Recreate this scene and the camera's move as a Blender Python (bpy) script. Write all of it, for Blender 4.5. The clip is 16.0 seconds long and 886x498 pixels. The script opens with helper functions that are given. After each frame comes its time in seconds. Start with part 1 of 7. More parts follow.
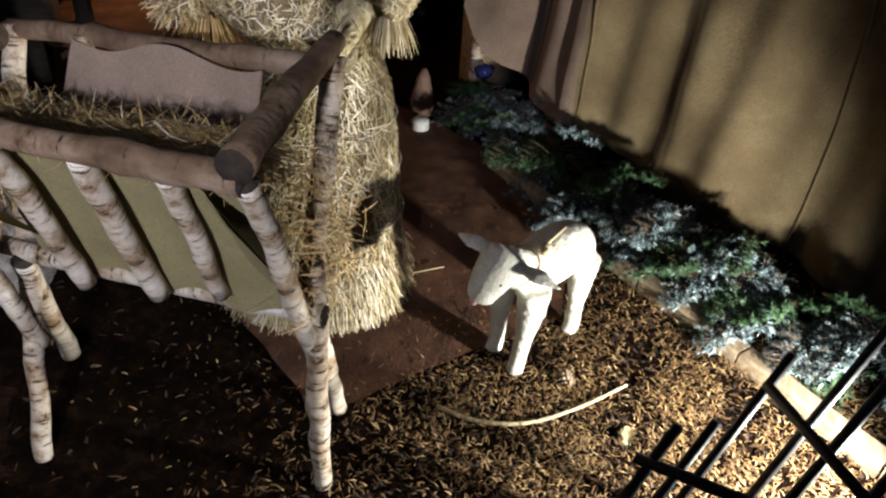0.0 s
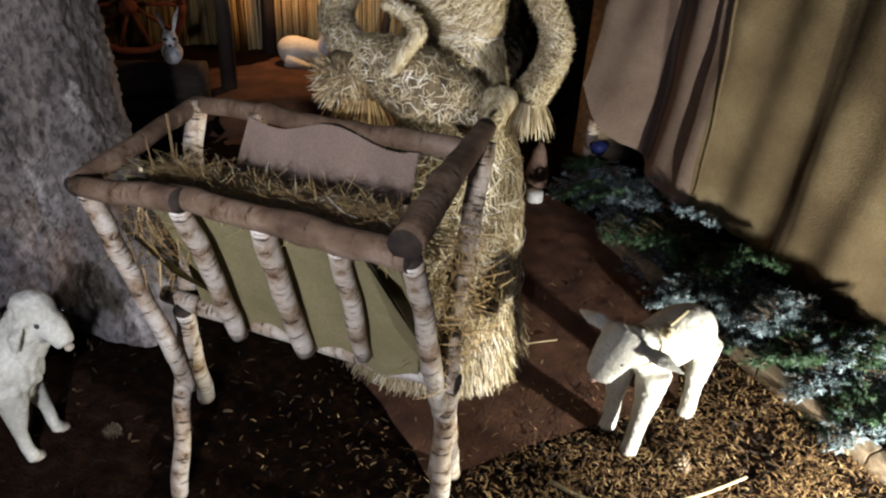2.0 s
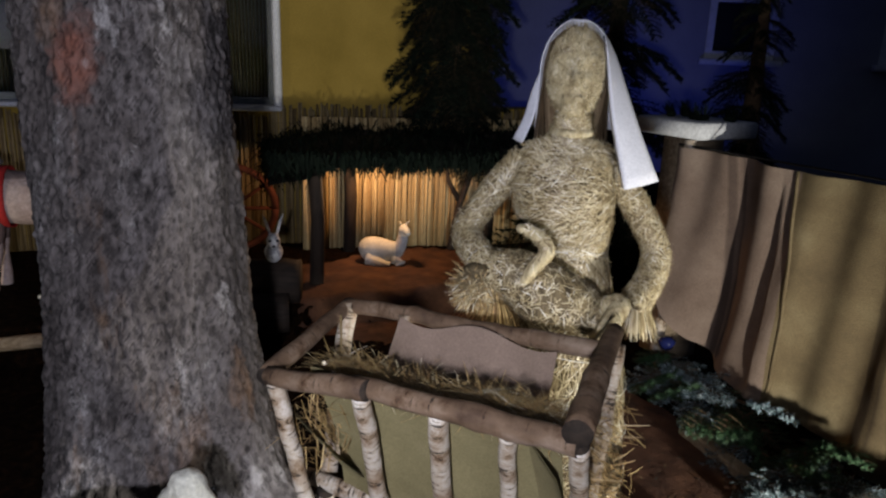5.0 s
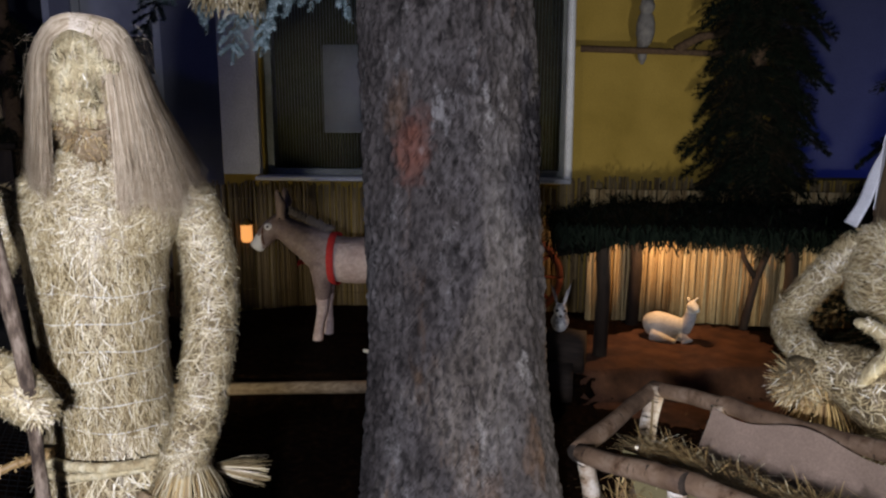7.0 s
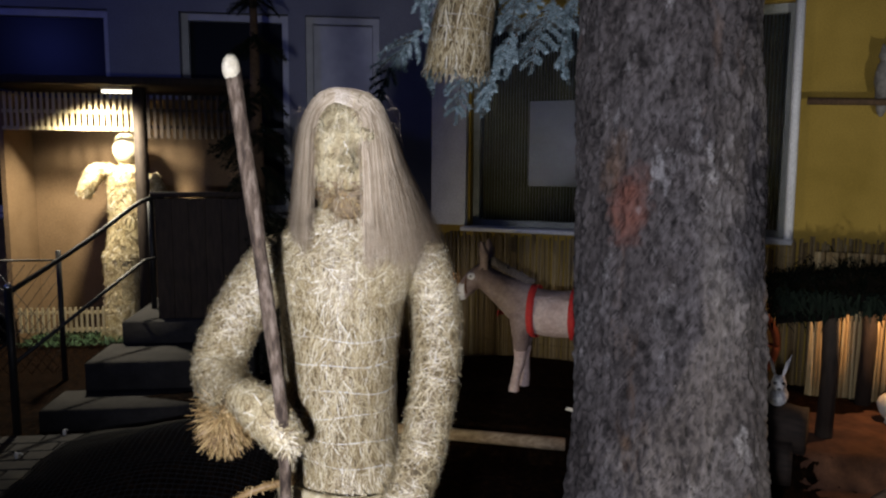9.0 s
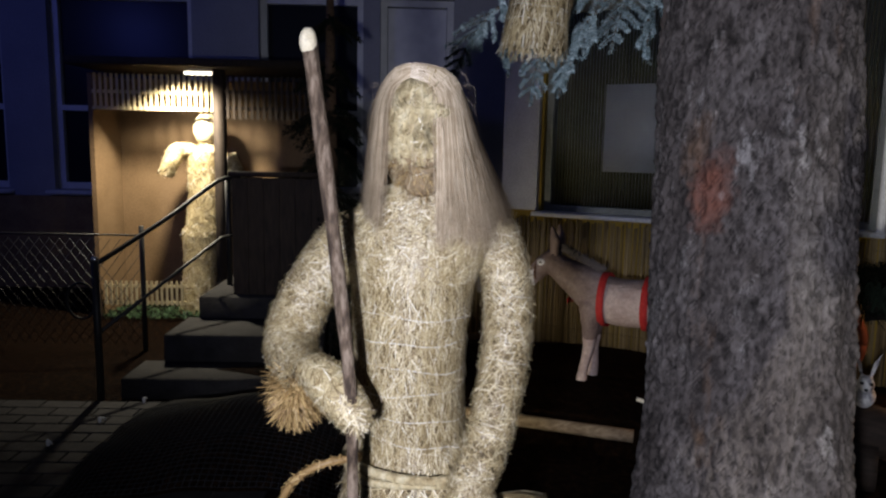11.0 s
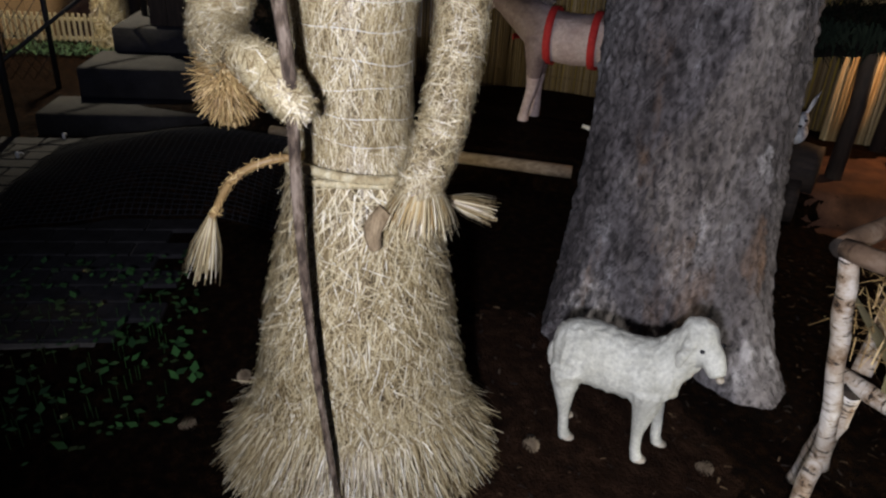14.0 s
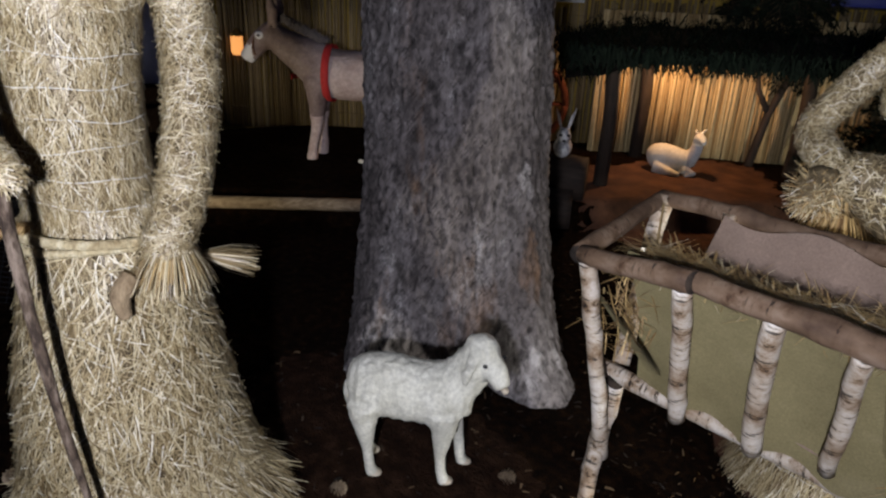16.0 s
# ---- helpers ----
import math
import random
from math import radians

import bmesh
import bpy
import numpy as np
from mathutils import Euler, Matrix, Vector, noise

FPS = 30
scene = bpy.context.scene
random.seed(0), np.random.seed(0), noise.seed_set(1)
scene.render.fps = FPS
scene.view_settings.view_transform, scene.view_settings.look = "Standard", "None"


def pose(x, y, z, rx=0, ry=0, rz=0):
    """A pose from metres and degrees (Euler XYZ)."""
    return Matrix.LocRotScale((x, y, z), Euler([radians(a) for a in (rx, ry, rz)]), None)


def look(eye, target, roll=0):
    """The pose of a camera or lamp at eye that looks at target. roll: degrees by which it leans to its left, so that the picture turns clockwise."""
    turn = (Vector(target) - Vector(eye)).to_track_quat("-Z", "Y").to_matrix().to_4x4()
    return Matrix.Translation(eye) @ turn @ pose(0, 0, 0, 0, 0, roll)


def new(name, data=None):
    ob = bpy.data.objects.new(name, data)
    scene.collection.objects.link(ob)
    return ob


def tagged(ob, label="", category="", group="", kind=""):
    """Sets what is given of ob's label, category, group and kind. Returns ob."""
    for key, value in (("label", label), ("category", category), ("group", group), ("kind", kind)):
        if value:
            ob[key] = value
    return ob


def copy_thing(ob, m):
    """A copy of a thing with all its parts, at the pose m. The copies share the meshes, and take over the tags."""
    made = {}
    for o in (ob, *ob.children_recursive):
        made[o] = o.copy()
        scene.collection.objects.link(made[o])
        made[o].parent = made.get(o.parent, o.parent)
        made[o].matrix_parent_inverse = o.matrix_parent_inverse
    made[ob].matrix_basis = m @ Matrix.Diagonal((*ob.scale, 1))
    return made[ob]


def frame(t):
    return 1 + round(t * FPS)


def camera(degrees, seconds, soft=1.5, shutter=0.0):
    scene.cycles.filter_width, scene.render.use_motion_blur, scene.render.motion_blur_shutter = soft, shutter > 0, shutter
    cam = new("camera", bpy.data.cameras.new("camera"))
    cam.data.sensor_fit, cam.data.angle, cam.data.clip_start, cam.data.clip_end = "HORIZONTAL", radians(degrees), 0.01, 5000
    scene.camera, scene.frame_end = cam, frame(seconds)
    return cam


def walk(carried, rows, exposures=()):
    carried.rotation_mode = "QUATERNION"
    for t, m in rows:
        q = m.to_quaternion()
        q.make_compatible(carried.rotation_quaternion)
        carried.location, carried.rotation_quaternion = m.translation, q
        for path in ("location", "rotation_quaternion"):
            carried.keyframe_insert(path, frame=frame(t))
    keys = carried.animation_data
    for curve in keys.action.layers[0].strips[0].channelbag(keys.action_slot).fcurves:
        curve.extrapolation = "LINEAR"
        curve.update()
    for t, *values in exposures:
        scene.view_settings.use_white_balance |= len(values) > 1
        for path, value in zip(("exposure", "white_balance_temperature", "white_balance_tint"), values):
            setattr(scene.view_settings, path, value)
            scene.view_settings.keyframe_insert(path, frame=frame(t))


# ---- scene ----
cam = camera(63.7, 16.0, soft=2.3)
PATH = [
    (0, (-0.295, 0.879, 1.368), (-0.799, 2.439, 0.222), 4.0),
    (0.5, (-0.315, 0.873, 1.37), (-0.884, 2.4, 0.21), 4.2),
    (1, (-0.338, 0.86, 1.374), (-0.976, 2.361, 0.216), 3.9),
    (1.5, (-0.355, 0.84, 1.394), (-1.049, 2.355, 0.288), 3.7),
    (2, (-0.364, 0.806, 1.421), (-1.139, 2.346, 0.407), 2.8),
    (2.5, (-0.372, 0.771, 1.457), (-1.173, 2.39, 0.597), 3.4),
    (3, (-0.378, 0.731, 1.488), (-1.181, 2.405, 0.745), 3.2),
    (3.2, (-0.383, 0.716, 1.495), (-1.19, 2.407, 0.796), 3.5),
    (5.3, (-0.482, 0.493, 1.526), (-1.512, 2.127, 1.008), 1.9),
    (5.5, (-0.488, 0.481, 1.531), (-1.58, 2.077, 1.021), 1.9),
    (6, (-0.509, 0.451, 1.542), (-1.798, 1.905, 1.069), 1.1),
    (6.5, (-0.522, 0.43, 1.555), (-1.96, 1.757, 1.138), 0.7),
    (7, (-0.528, 0.415, 1.563), (-2.076, 1.624, 1.189), 0.1),
    (7.5, (-0.529, 0.4, 1.577), (-2.176, 1.485, 1.243), -0.3),
    (8, (-0.532, 0.379, 1.587), (-2.256, 1.352, 1.3), 0.0),
    (8.5, (-0.541, 0.354, 1.59), (-2.333, 1.203, 1.328), 0.3),
    (9, (-0.547, 0.34, 1.59), (-2.379, 1.106, 1.35), 0.4),
    (11.5, (-0.581, 0.341, 1.558), (-2.479, 0.881, 1.229), 1.2),
    (12, (-0.588, 0.339, 1.532), (-2.463, 0.877, 1.09), 1.6),
    (12.5, (-0.61, 0.33, 1.49), (-2.441, 0.888, 0.911), 2.6),
    (13, (-0.636, 0.329, 1.458), (-2.413, 0.908, 0.745), 3.2),
    (13.5, (-0.651, 0.328, 1.43), (-2.366, 0.943, 0.604), 3.2),
    (14, (-0.65, 0.34, 1.409), (-2.287, 1.049, 0.505), 3.6),
    (14.5, (-0.65, 0.355, 1.388), (-2.213, 1.158, 0.433), 3.5),
    (15, (-0.642, 0.4, 1.384), (-2.122, 1.33, 0.413), 3.5),
    (15.5, (-0.617, 0.434, 1.4), (-2.055, 1.484, 0.489), 2.7),
    (16, (-0.596, 0.458, 1.428), (-2.029, 1.602, 0.63), 2.5),
]
walk(cam, [(t, look(eye, target, roll)) for t, eye, target, roll in PATH])

# ---------- light ----------
world = bpy.data.worlds.new("night")
scene.world = world
world.use_nodes = True
world.node_tree.nodes["Background"].inputs[0].default_value = (0.11, 0.14, 0.26, 1)
world.node_tree.nodes["Background"].inputs[1].default_value = 0.13
scene.view_settings.exposure = 0.0


def lamp(name, kind, eye, target, watts, colour, size=0.1, cone=90, blend=0.4):
    data = bpy.data.lights.new(name, kind)
    data.energy, data.color = watts, colour
    if kind == "SPOT":
        data.spot_size, data.spot_blend, data.shadow_soft_size = radians(cone), blend, size
    elif kind == "AREA":
        data.size = size
    else:
        data.shadow_soft_size = size
    ob = new(name, data)
    ob.matrix_world = look(eye, target)
    return ob


FLOOD = (0.95, 0.98, 1.17)
lamp("floodlight_front", "SPOT", (-0.36, 0.02, 1.42), (-2.0, 1.35, 1.10), 205, FLOOD, 0.05, 104, 0.85)
lamp("floodlight_side", "SPOT", (0.46, 1.98, 0.24), (-0.42, 2.50, 0.10), 235, (1.0, 0.98, 0.93), 0.03, 112, 0.6)
lamp("hut_lamp", "POINT", (-3.10, 4.20, 0.86), (0, 0, 0), 19, (1.0, 0.55, 0.26), 0.03)
lamp("booth_lamp", "SPOT", (-6.99, -0.10, 2.10), (-7.18, 0.14, 0.8), 290, (1.0, 0.90, 0.70), 0.06, 140, 0.6)
lamp("blue_floodlight_left", "SPOT", (-5.4, -3.2, 3.3), (-8.2, -0.1, 2.5), 50, (0.13, 0.17, 1.0), 0.2, 120, 0.8)
lamp("blue_floodlight_right", "SPOT", (-2.2, 7.0, 0.4), (-4.4, 9.6, 2.2), 36, (0.05, 0.09, 1.0), 0.2, 130, 0.8)
lamp("wall_lamp", "SPOT", (-3.85, 0.85, 0.22), (-4.35, 2.6, 0.80), 48, (1.0, 0.88, 0.66), 0.05, 80, 0.7)


# ---------- materials ----------
def mat(name, base, rough=0.8, metal=0.0, spec=0.3):
    m = bpy.data.materials.new(name)
    m.use_nodes = True
    b = m.node_tree.nodes["Principled BSDF"]
    b.inputs["Base Color"].default_value = (*base, 1)
    b.inputs["Roughness"].default_value = rough
    b.inputs["Metallic"].default_value = metal
    b.inputs["Specular IOR Level"].default_value = spec
    return m


def node(m, kind, **values):
    n = m.node_tree.nodes.new(kind)
    for k, v in values.items():
        n.inputs[k].default_value = v
    return n


def link(m, a, b):
    m.node_tree.links.new(a, b)


def ramp(m, fac, stops):
    n = m.node_tree.nodes.new("ShaderNodeValToRGB")
    e = n.color_ramp.elements
    while len(e) < len(stops):
        e.new(0.5)
    for k, (p, c) in zip(e, stops):
        k.position, k.color = p, (*c, 1)
    link(m, fac, n.inputs[0])
    return n.outputs[0]


def mix(m, fac, a, b, kind="MIX"):
    n = m.node_tree.nodes.new("ShaderNodeMix")
    n.data_type, n.blend_type = "RGBA", kind
    for value, slot in ((fac, 0), (a, 6), (b, 7)):
        if isinstance(value, (int, float)):
            n.inputs[slot].default_value = value
        elif isinstance(value, tuple):
            n.inputs[slot].default_value = (*value, 1)
        else:
            link(m, value, n.inputs[slot])
    return n.outputs[2]


def grain(m, scale, detail=5.0, stretch=(1, 1, 1), coord="Object", rough=0.6):
    c = m.node_tree.nodes.new("ShaderNodeTexCoord")
    p = m.node_tree.nodes.new("ShaderNodeMapping")
    p.inputs["Scale"].default_value = stretch
    link(m, c.outputs[coord], p.inputs[0])
    n = node(m, "ShaderNodeTexNoise", Scale=scale, Detail=detail, Roughness=rough)
    link(m, p.outputs[0], n.inputs["Vector"])
    return n.outputs[0]


def bump(m, height, strength=0.4, distance=0.01):
    n = node(m, "ShaderNodeBump", Strength=strength, Distance=distance)
    link(m, height, n.inputs["Height"])
    link(m, n.outputs[0], m.node_tree.nodes["Principled BSDF"].inputs["Normal"])


def paint(m, colour):
    link(m, colour, m.node_tree.nodes["Principled BSDF"].inputs["Base Color"])


def noisy(name, stops, scale, rough=0.85, stretch=(1, 1, 1), strength=0.4, distance=0.006, fine=None, metal=0.0, spec=0.3):
    """A surface in several tones at one scale, mottled by a second, finer one, with relief."""
    m = mat(name, stops[0][1], rough, metal, spec)
    c = ramp(m, grain(m, scale, 6, stretch), stops)
    g = grain(m, fine or scale * 6, 4, stretch)
    dark = ramp(m, g, [(0.3, (0.55, 0.55, 0.55)), (0.7, (1.0, 1.0, 1.0))])
    paint(m, mix(m, 0.7, c, dark, "MULTIPLY"))
    bump(m, g, strength, distance)
    return m


def island(m):
    return m.node_tree.nodes.new("ShaderNodeNewGeometry").outputs["Random Per Island"]


def strand_mat(name, stops, rough=0.55, spec=0.35):
    """Loose stalks, each of its own tone."""
    m = mat(name, stops[0][1], rough, 0, spec)
    c = ramp(m, island(m), stops)
    g = ramp(m, grain(m, 40, 3), [(0.3, (0.7, 0.68, 0.62)), (0.7, (1.0, 1.0, 1.0))])
    paint(m, mix(m, 0.6, c, g, "MULTIPLY"))
    return m


STRAW = strand_mat("straw", [(0.0, (0.15, 0.10, 0.042)), (0.3, (0.33, 0.25, 0.125)), (0.7, (0.54, 0.445, 0.255)), (0.9, (0.72, 0.63, 0.43)), (1.0, (0.86, 0.81, 0.67))], 0.42, 0.5)
STRAW_OLD = strand_mat("dry straw", [(0.0, (0.16, 0.09, 0.034)), (0.5, (0.37, 0.24, 0.095)), (1.0, (0.60, 0.43, 0.19))], 0.5)
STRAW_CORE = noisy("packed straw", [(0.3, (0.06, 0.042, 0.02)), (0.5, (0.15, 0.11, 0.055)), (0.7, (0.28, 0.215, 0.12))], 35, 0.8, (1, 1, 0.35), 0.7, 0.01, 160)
STRAW_FACE = noisy("flattened straw", [(0.3, (0.34, 0.25, 0.12)), (0.5, (0.62, 0.51, 0.29)), (0.7, (0.80, 0.71, 0.47))], 45, 0.75, (1, 1, 0.5), 0.9, 0.01, 150)
BEARD = noisy("brown tow", [(0.3, (0.22, 0.15, 0.08)), (0.7, (0.42, 0.31, 0.18))], 60, 0.85, (1, 1, 0.4), 0.8, 0.008, 190)
STRING = mat("white twine", (0.75, 0.73, 0.66), 0.7)
HAIR = strand_mat("flax hair", [(0.0, (0.27, 0.195, 0.12)), (0.5, (0.50, 0.395, 0.27)), (1.0, (0.74, 0.63, 0.47))], 0.42, 0.5)
HAIR_DARK = strand_mat("brown flax hair", [(0.0, (0.14, 0.09, 0.05)), (1.0, (0.34, 0.25, 0.15))], 0.5)
MULCH = noisy("bark mulch", [(0.32, (0.003, 0.0015, 0.0009)), (0.5, (0.009, 0.0042, 0.0019)), (0.68, (0.026, 0.0118, 0.0048))], 26, 0.95, (1, 1, 1), 1.0, 0.03, 110, 0.0, 0.04)
CHIPS = strand_mat("mulch chips", [(0.0, (0.008, 0.005, 0.003)), (0.55, (0.026, 0.0145, 0.007)), (0.88, (0.070, 0.040, 0.017)), (1.0, (0.17, 0.11, 0.055))], 0.8)
REDCLOTH = noisy("rust brown felt", [(0.3, (0.045, 0.019, 0.010)), (0.5, (0.080, 0.034, 0.017)), (0.7, (0.125, 0.056, 0.028))], 9, 0.95, (1, 1, 1), 0.6, 0.01, 120)
REDSOIL = noisy("reddish soil", [(0.3, (0.008, 0.004, 0.0022)), (0.5, (0.021, 0.0098, 0.0052)), (0.7, (0.044, 0.022, 0.012))], 18, 0.95, (1, 1, 1), 1.0, 0.02, 90, 0.0, 0.05)
WOOL = noisy("white cast wool", [(0.3, (0.50, 0.48, 0.385)), (0.6, (0.68, 0.66, 0.555))], 14, 0.7, (1, 1, 1), 0.5, 0.006, 90)
PLASTER = noisy("cream painted plaster", [(0.3, (0.56, 0.54, 0.44)), (0.6, (0.72, 0.70, 0.61))], 20, 0.55, (1, 1, 1), 0.6, 0.006, 150)
EYE = mat("black paint", (0.01, 0.01, 0.01), 0.3, 0, 0.5)
BURLAP = noisy("burlap", [(0.3, (0.20, 0.165, 0.075)), (0.55, (0.27, 0.225, 0.105)), (0.75, (0.33, 0.275, 0.14))], 5, 0.95, (1, 1, 1), 0.5, 0.003, 240)
BURLAP_PINK = noisy("brown burlap", [(0.3, (0.20, 0.14, 0.10)), (0.7, (0.31, 0.22, 0.165))], 6, 0.95, (1, 1, 1), 0.5, 0.003, 240)
CLOTH = noisy("white cotton", [(0.3, (0.66, 0.66, 0.70)), (0.7, (0.80, 0.80, 0.83))], 8, 0.8, (1, 1, 1), 0.2, 0.002, 300)
NEEDLE = strand_mat("fir needles", [(0.0, (0.010, 0.026, 0.010)), (0.6, (0.026, 0.066, 0.026)), (1.0, (0.08, 0.145, 0.065))], 0.6)
NEEDLE_BLUE = strand_mat("blue spruce needles", [(0.0, (0.03, 0.055, 0.058)), (0.5, (0.12, 0.175, 0.185)), (0.85, (0.30, 0.38, 0.41)), (1.0, (0.55, 0.62, 0.66))], 0.6)
NEEDLE_PALE = strand_mat("pale spruce needles", [(0.0, (0.10, 0.15, 0.16)), (0.6, (0.28, 0.38, 0.41)), (1.0, (0.48, 0.58, 0.62))], 0.6)
# needles far darker than real fir: the shade over roof and trees is in the colour
NEEDLE_SHADED = strand_mat("fir needles darkened as in shade", [(0.0, (0.002, 0.004, 0.002)), (1.0, (0.008, 0.014, 0.008))], 0.8, 0.1)
TWIG = noisy("fir twig", [(0.3, (0.06, 0.035, 0.018)), (0.7, (0.14, 0.085, 0.045))], 50, 0.9)
WOOD = noisy("weathered board", [(0.3, (0.16, 0.11, 0.065)), (0.5, (0.27, 0.20, 0.125)), (0.7, (0.38, 0.30, 0.20))], 6, 0.85, (8, 1, 8), 0.4, 0.003, 60)
DARKWOOD = noisy("dark stained wood", [(0.3, (0.016, 0.011, 0.008)), (0.7, (0.045, 0.030, 0.02))], 8, 0.8, (6, 6, 1), 0.4, 0.004, 60)
SLAT = noisy("pale lath", [(0.3, (0.42, 0.34, 0.19)), (0.7, (0.58, 0.49, 0.30))], 9, 0.7, (6, 6, 1), 0.3, 0.002, 60)
STAFFWOOD = noisy("hazel bark", [(0.38, (0.05, 0.033, 0.022)), (0.5, (0.14, 0.098, 0.066)), (0.62, (0.27, 0.205, 0.15))], 70, 0.8, (1, 1, 0.3), 1.0, 0.006, 190)
FRESHCUT = noisy("fresh cut wood", [(0.3, (0.68, 0.58, 0.38)), (0.7, (0.85, 0.77, 0.58))], 40, 0.7)
REED = strand_mat("reeds", [(0.0, (0.26, 0.17, 0.07)), (0.5, (0.44, 0.32, 0.15)), (1.0, (0.60, 0.47, 0.25))], 0.6)
# darker copy of the hut reeds; the mats' dim light is painted into it
REED_DIM = strand_mat("reeds toned down for dim light", [(0.0, (0.10, 0.068, 0.030)), (0.5, (0.18, 0.130, 0.062)), (1.0, (0.26, 0.20, 0.105))], 0.7)
YELLOW = noisy("yellow render", [(0.3, (0.27, 0.18, 0.028)), (0.7, (0.37, 0.25, 0.048))], 3, 0.9, (1, 1, 1), 0.3, 0.003, 120)
GREYWALL = noisy("grey render", [(0.3, (0.34, 0.35, 0.38)), (0.7, (0.44, 0.45, 0.48))], 3, 0.9, (1, 1, 1), 0.3, 0.003, 120)
WHITEPAINT = noisy("white window paint", [(0.3, (0.66, 0.66, 0.66)), (0.7, (0.80, 0.80, 0.80))], 6, 0.5, (1, 1, 1), 0.1, 0.001, 80)
GLASS = mat("dark window glass", (0.012, 0.014, 0.018), 0.30, 0, 0.15)
IRON = noisy("black painted iron", [(0.3, (0.010, 0.010, 0.011)), (0.7, (0.022, 0.021, 0.021))], 30, 0.5, (1, 1, 1), 0.4, 0.002, 120)
CAPSTONE = noisy("white coping stone", [(0.3, (0.55, 0.55, 0.53)), (0.7, (0.72, 0.72, 0.70))], 12, 0.8)
DONKEY = noisy("painted donkey hide", [(0.3, (0.15, 0.10, 0.085)), (0.5, (0.30, 0.22, 0.195)), (0.7, (0.46, 0.37, 0.345))], 5, 0.6, (1, 1, 1), 0.3, 0.004, 60)
DONKEYDARK = noisy("dark mane paint", [(0.3, (0.06, 0.05, 0.05)), (0.7, (0.14, 0.12, 0.12))], 40, 0.7)
REDSTRAP = noisy("red webbing", [(0.3, (0.42, 0.02, 0.02)), (0.7, (0.58, 0.04, 0.035))], 60, 0.7)
BRASS = mat("brass", (0.55, 0.38, 0.12), 0.35, 1.0)
PANEL = noisy("tan plywood", [(0.3, (0.14, 0.086, 0.042)), (0.7, (0.22, 0.142, 0.077))], 2, 0.7, (1, 1, 1), 0.15, 0.002, 60)
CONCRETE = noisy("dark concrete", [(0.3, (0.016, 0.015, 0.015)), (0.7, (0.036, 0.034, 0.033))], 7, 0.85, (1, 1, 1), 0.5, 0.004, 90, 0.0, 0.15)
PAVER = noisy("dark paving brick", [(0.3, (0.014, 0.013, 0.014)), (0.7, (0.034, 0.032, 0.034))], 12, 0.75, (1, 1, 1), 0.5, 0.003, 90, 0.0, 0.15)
JOINT = noisy("pale joint sand", [(0.3, (0.10, 0.09, 0.075)), (0.7, (0.22, 0.20, 0.17))], 14, 0.95)
BLUEWALL = noisy("pale render", [(0.3, (0.28, 0.28, 0.32)), (0.7, (0.36, 0.36, 0.40))], 2, 0.9, (1, 1, 1), 0.3, 0.003, 80)
BRICK = noisy("ochre brick", [(0.3, (0.22, 0.13, 0.06)), (0.7, (0.34, 0.22, 0.10))], 5, 0.9, (1, 1, 1), 0.5, 0.004, 60)
LEAF = strand_mat("ivy leaf", [(0.0, (0.014, 0.042, 0.012)), (1.0, (0.045, 0.13, 0.033))], 0.42, 0.45)


def birch_material(name, tones, marks):
    m = mat(name, (0.6, 0.58, 0.5), 0.75)
    base = ramp(m, grain(m, 9, 5, (1, 1, 0.6)), tones)
    rings = ramp(m, grain(m, 15, 6, (0.8, 0.8, 4.2), "Object", 0.72), [(marks, (0.025, 0.018, 0.013)), (marks + 0.02, (0.80, 0.75, 0.68)), (marks + 0.11, (1, 1, 1))])
    patches = ramp(m, grain(m, 9, 7, (1, 1, 1.3), "Object", 0.75), [(marks - 0.03, (0.03, 0.022, 0.016)), (marks, (0.5, 0.40, 0.30)), (marks + 0.09, (1, 1, 1))])
    paint(m, mix(m, 1.0, mix(m, 0.9, base, rings, "MULTIPLY"), patches, "MULTIPLY"))
    bump(m, grain(m, 60, 4, (0.6, 0.6, 2)), 0.6, 0.004)
    return m


BIRCH = birch_material("birch bark", [(0.34, (0.20, 0.12, 0.058)), (0.45, (0.44, 0.36, 0.27)), (0.58, (0.62, 0.57, 0.49)), (0.82, (0.74, 0.71, 0.65))], 0.412)
BIRCH_DARK = birch_material("brown birch bark", [(0.32, (0.055, 0.030, 0.016)), (0.48, (0.14, 0.088, 0.052)), (0.62, (0.25, 0.18, 0.125)), (0.84, (0.44, 0.37, 0.30))], 0.365)
LOGEND = noisy("dark sawn log end", [(0.3, (0.014, 0.010, 0.007)), (0.7, (0.05, 0.034, 0.022))], 30, 0.9)


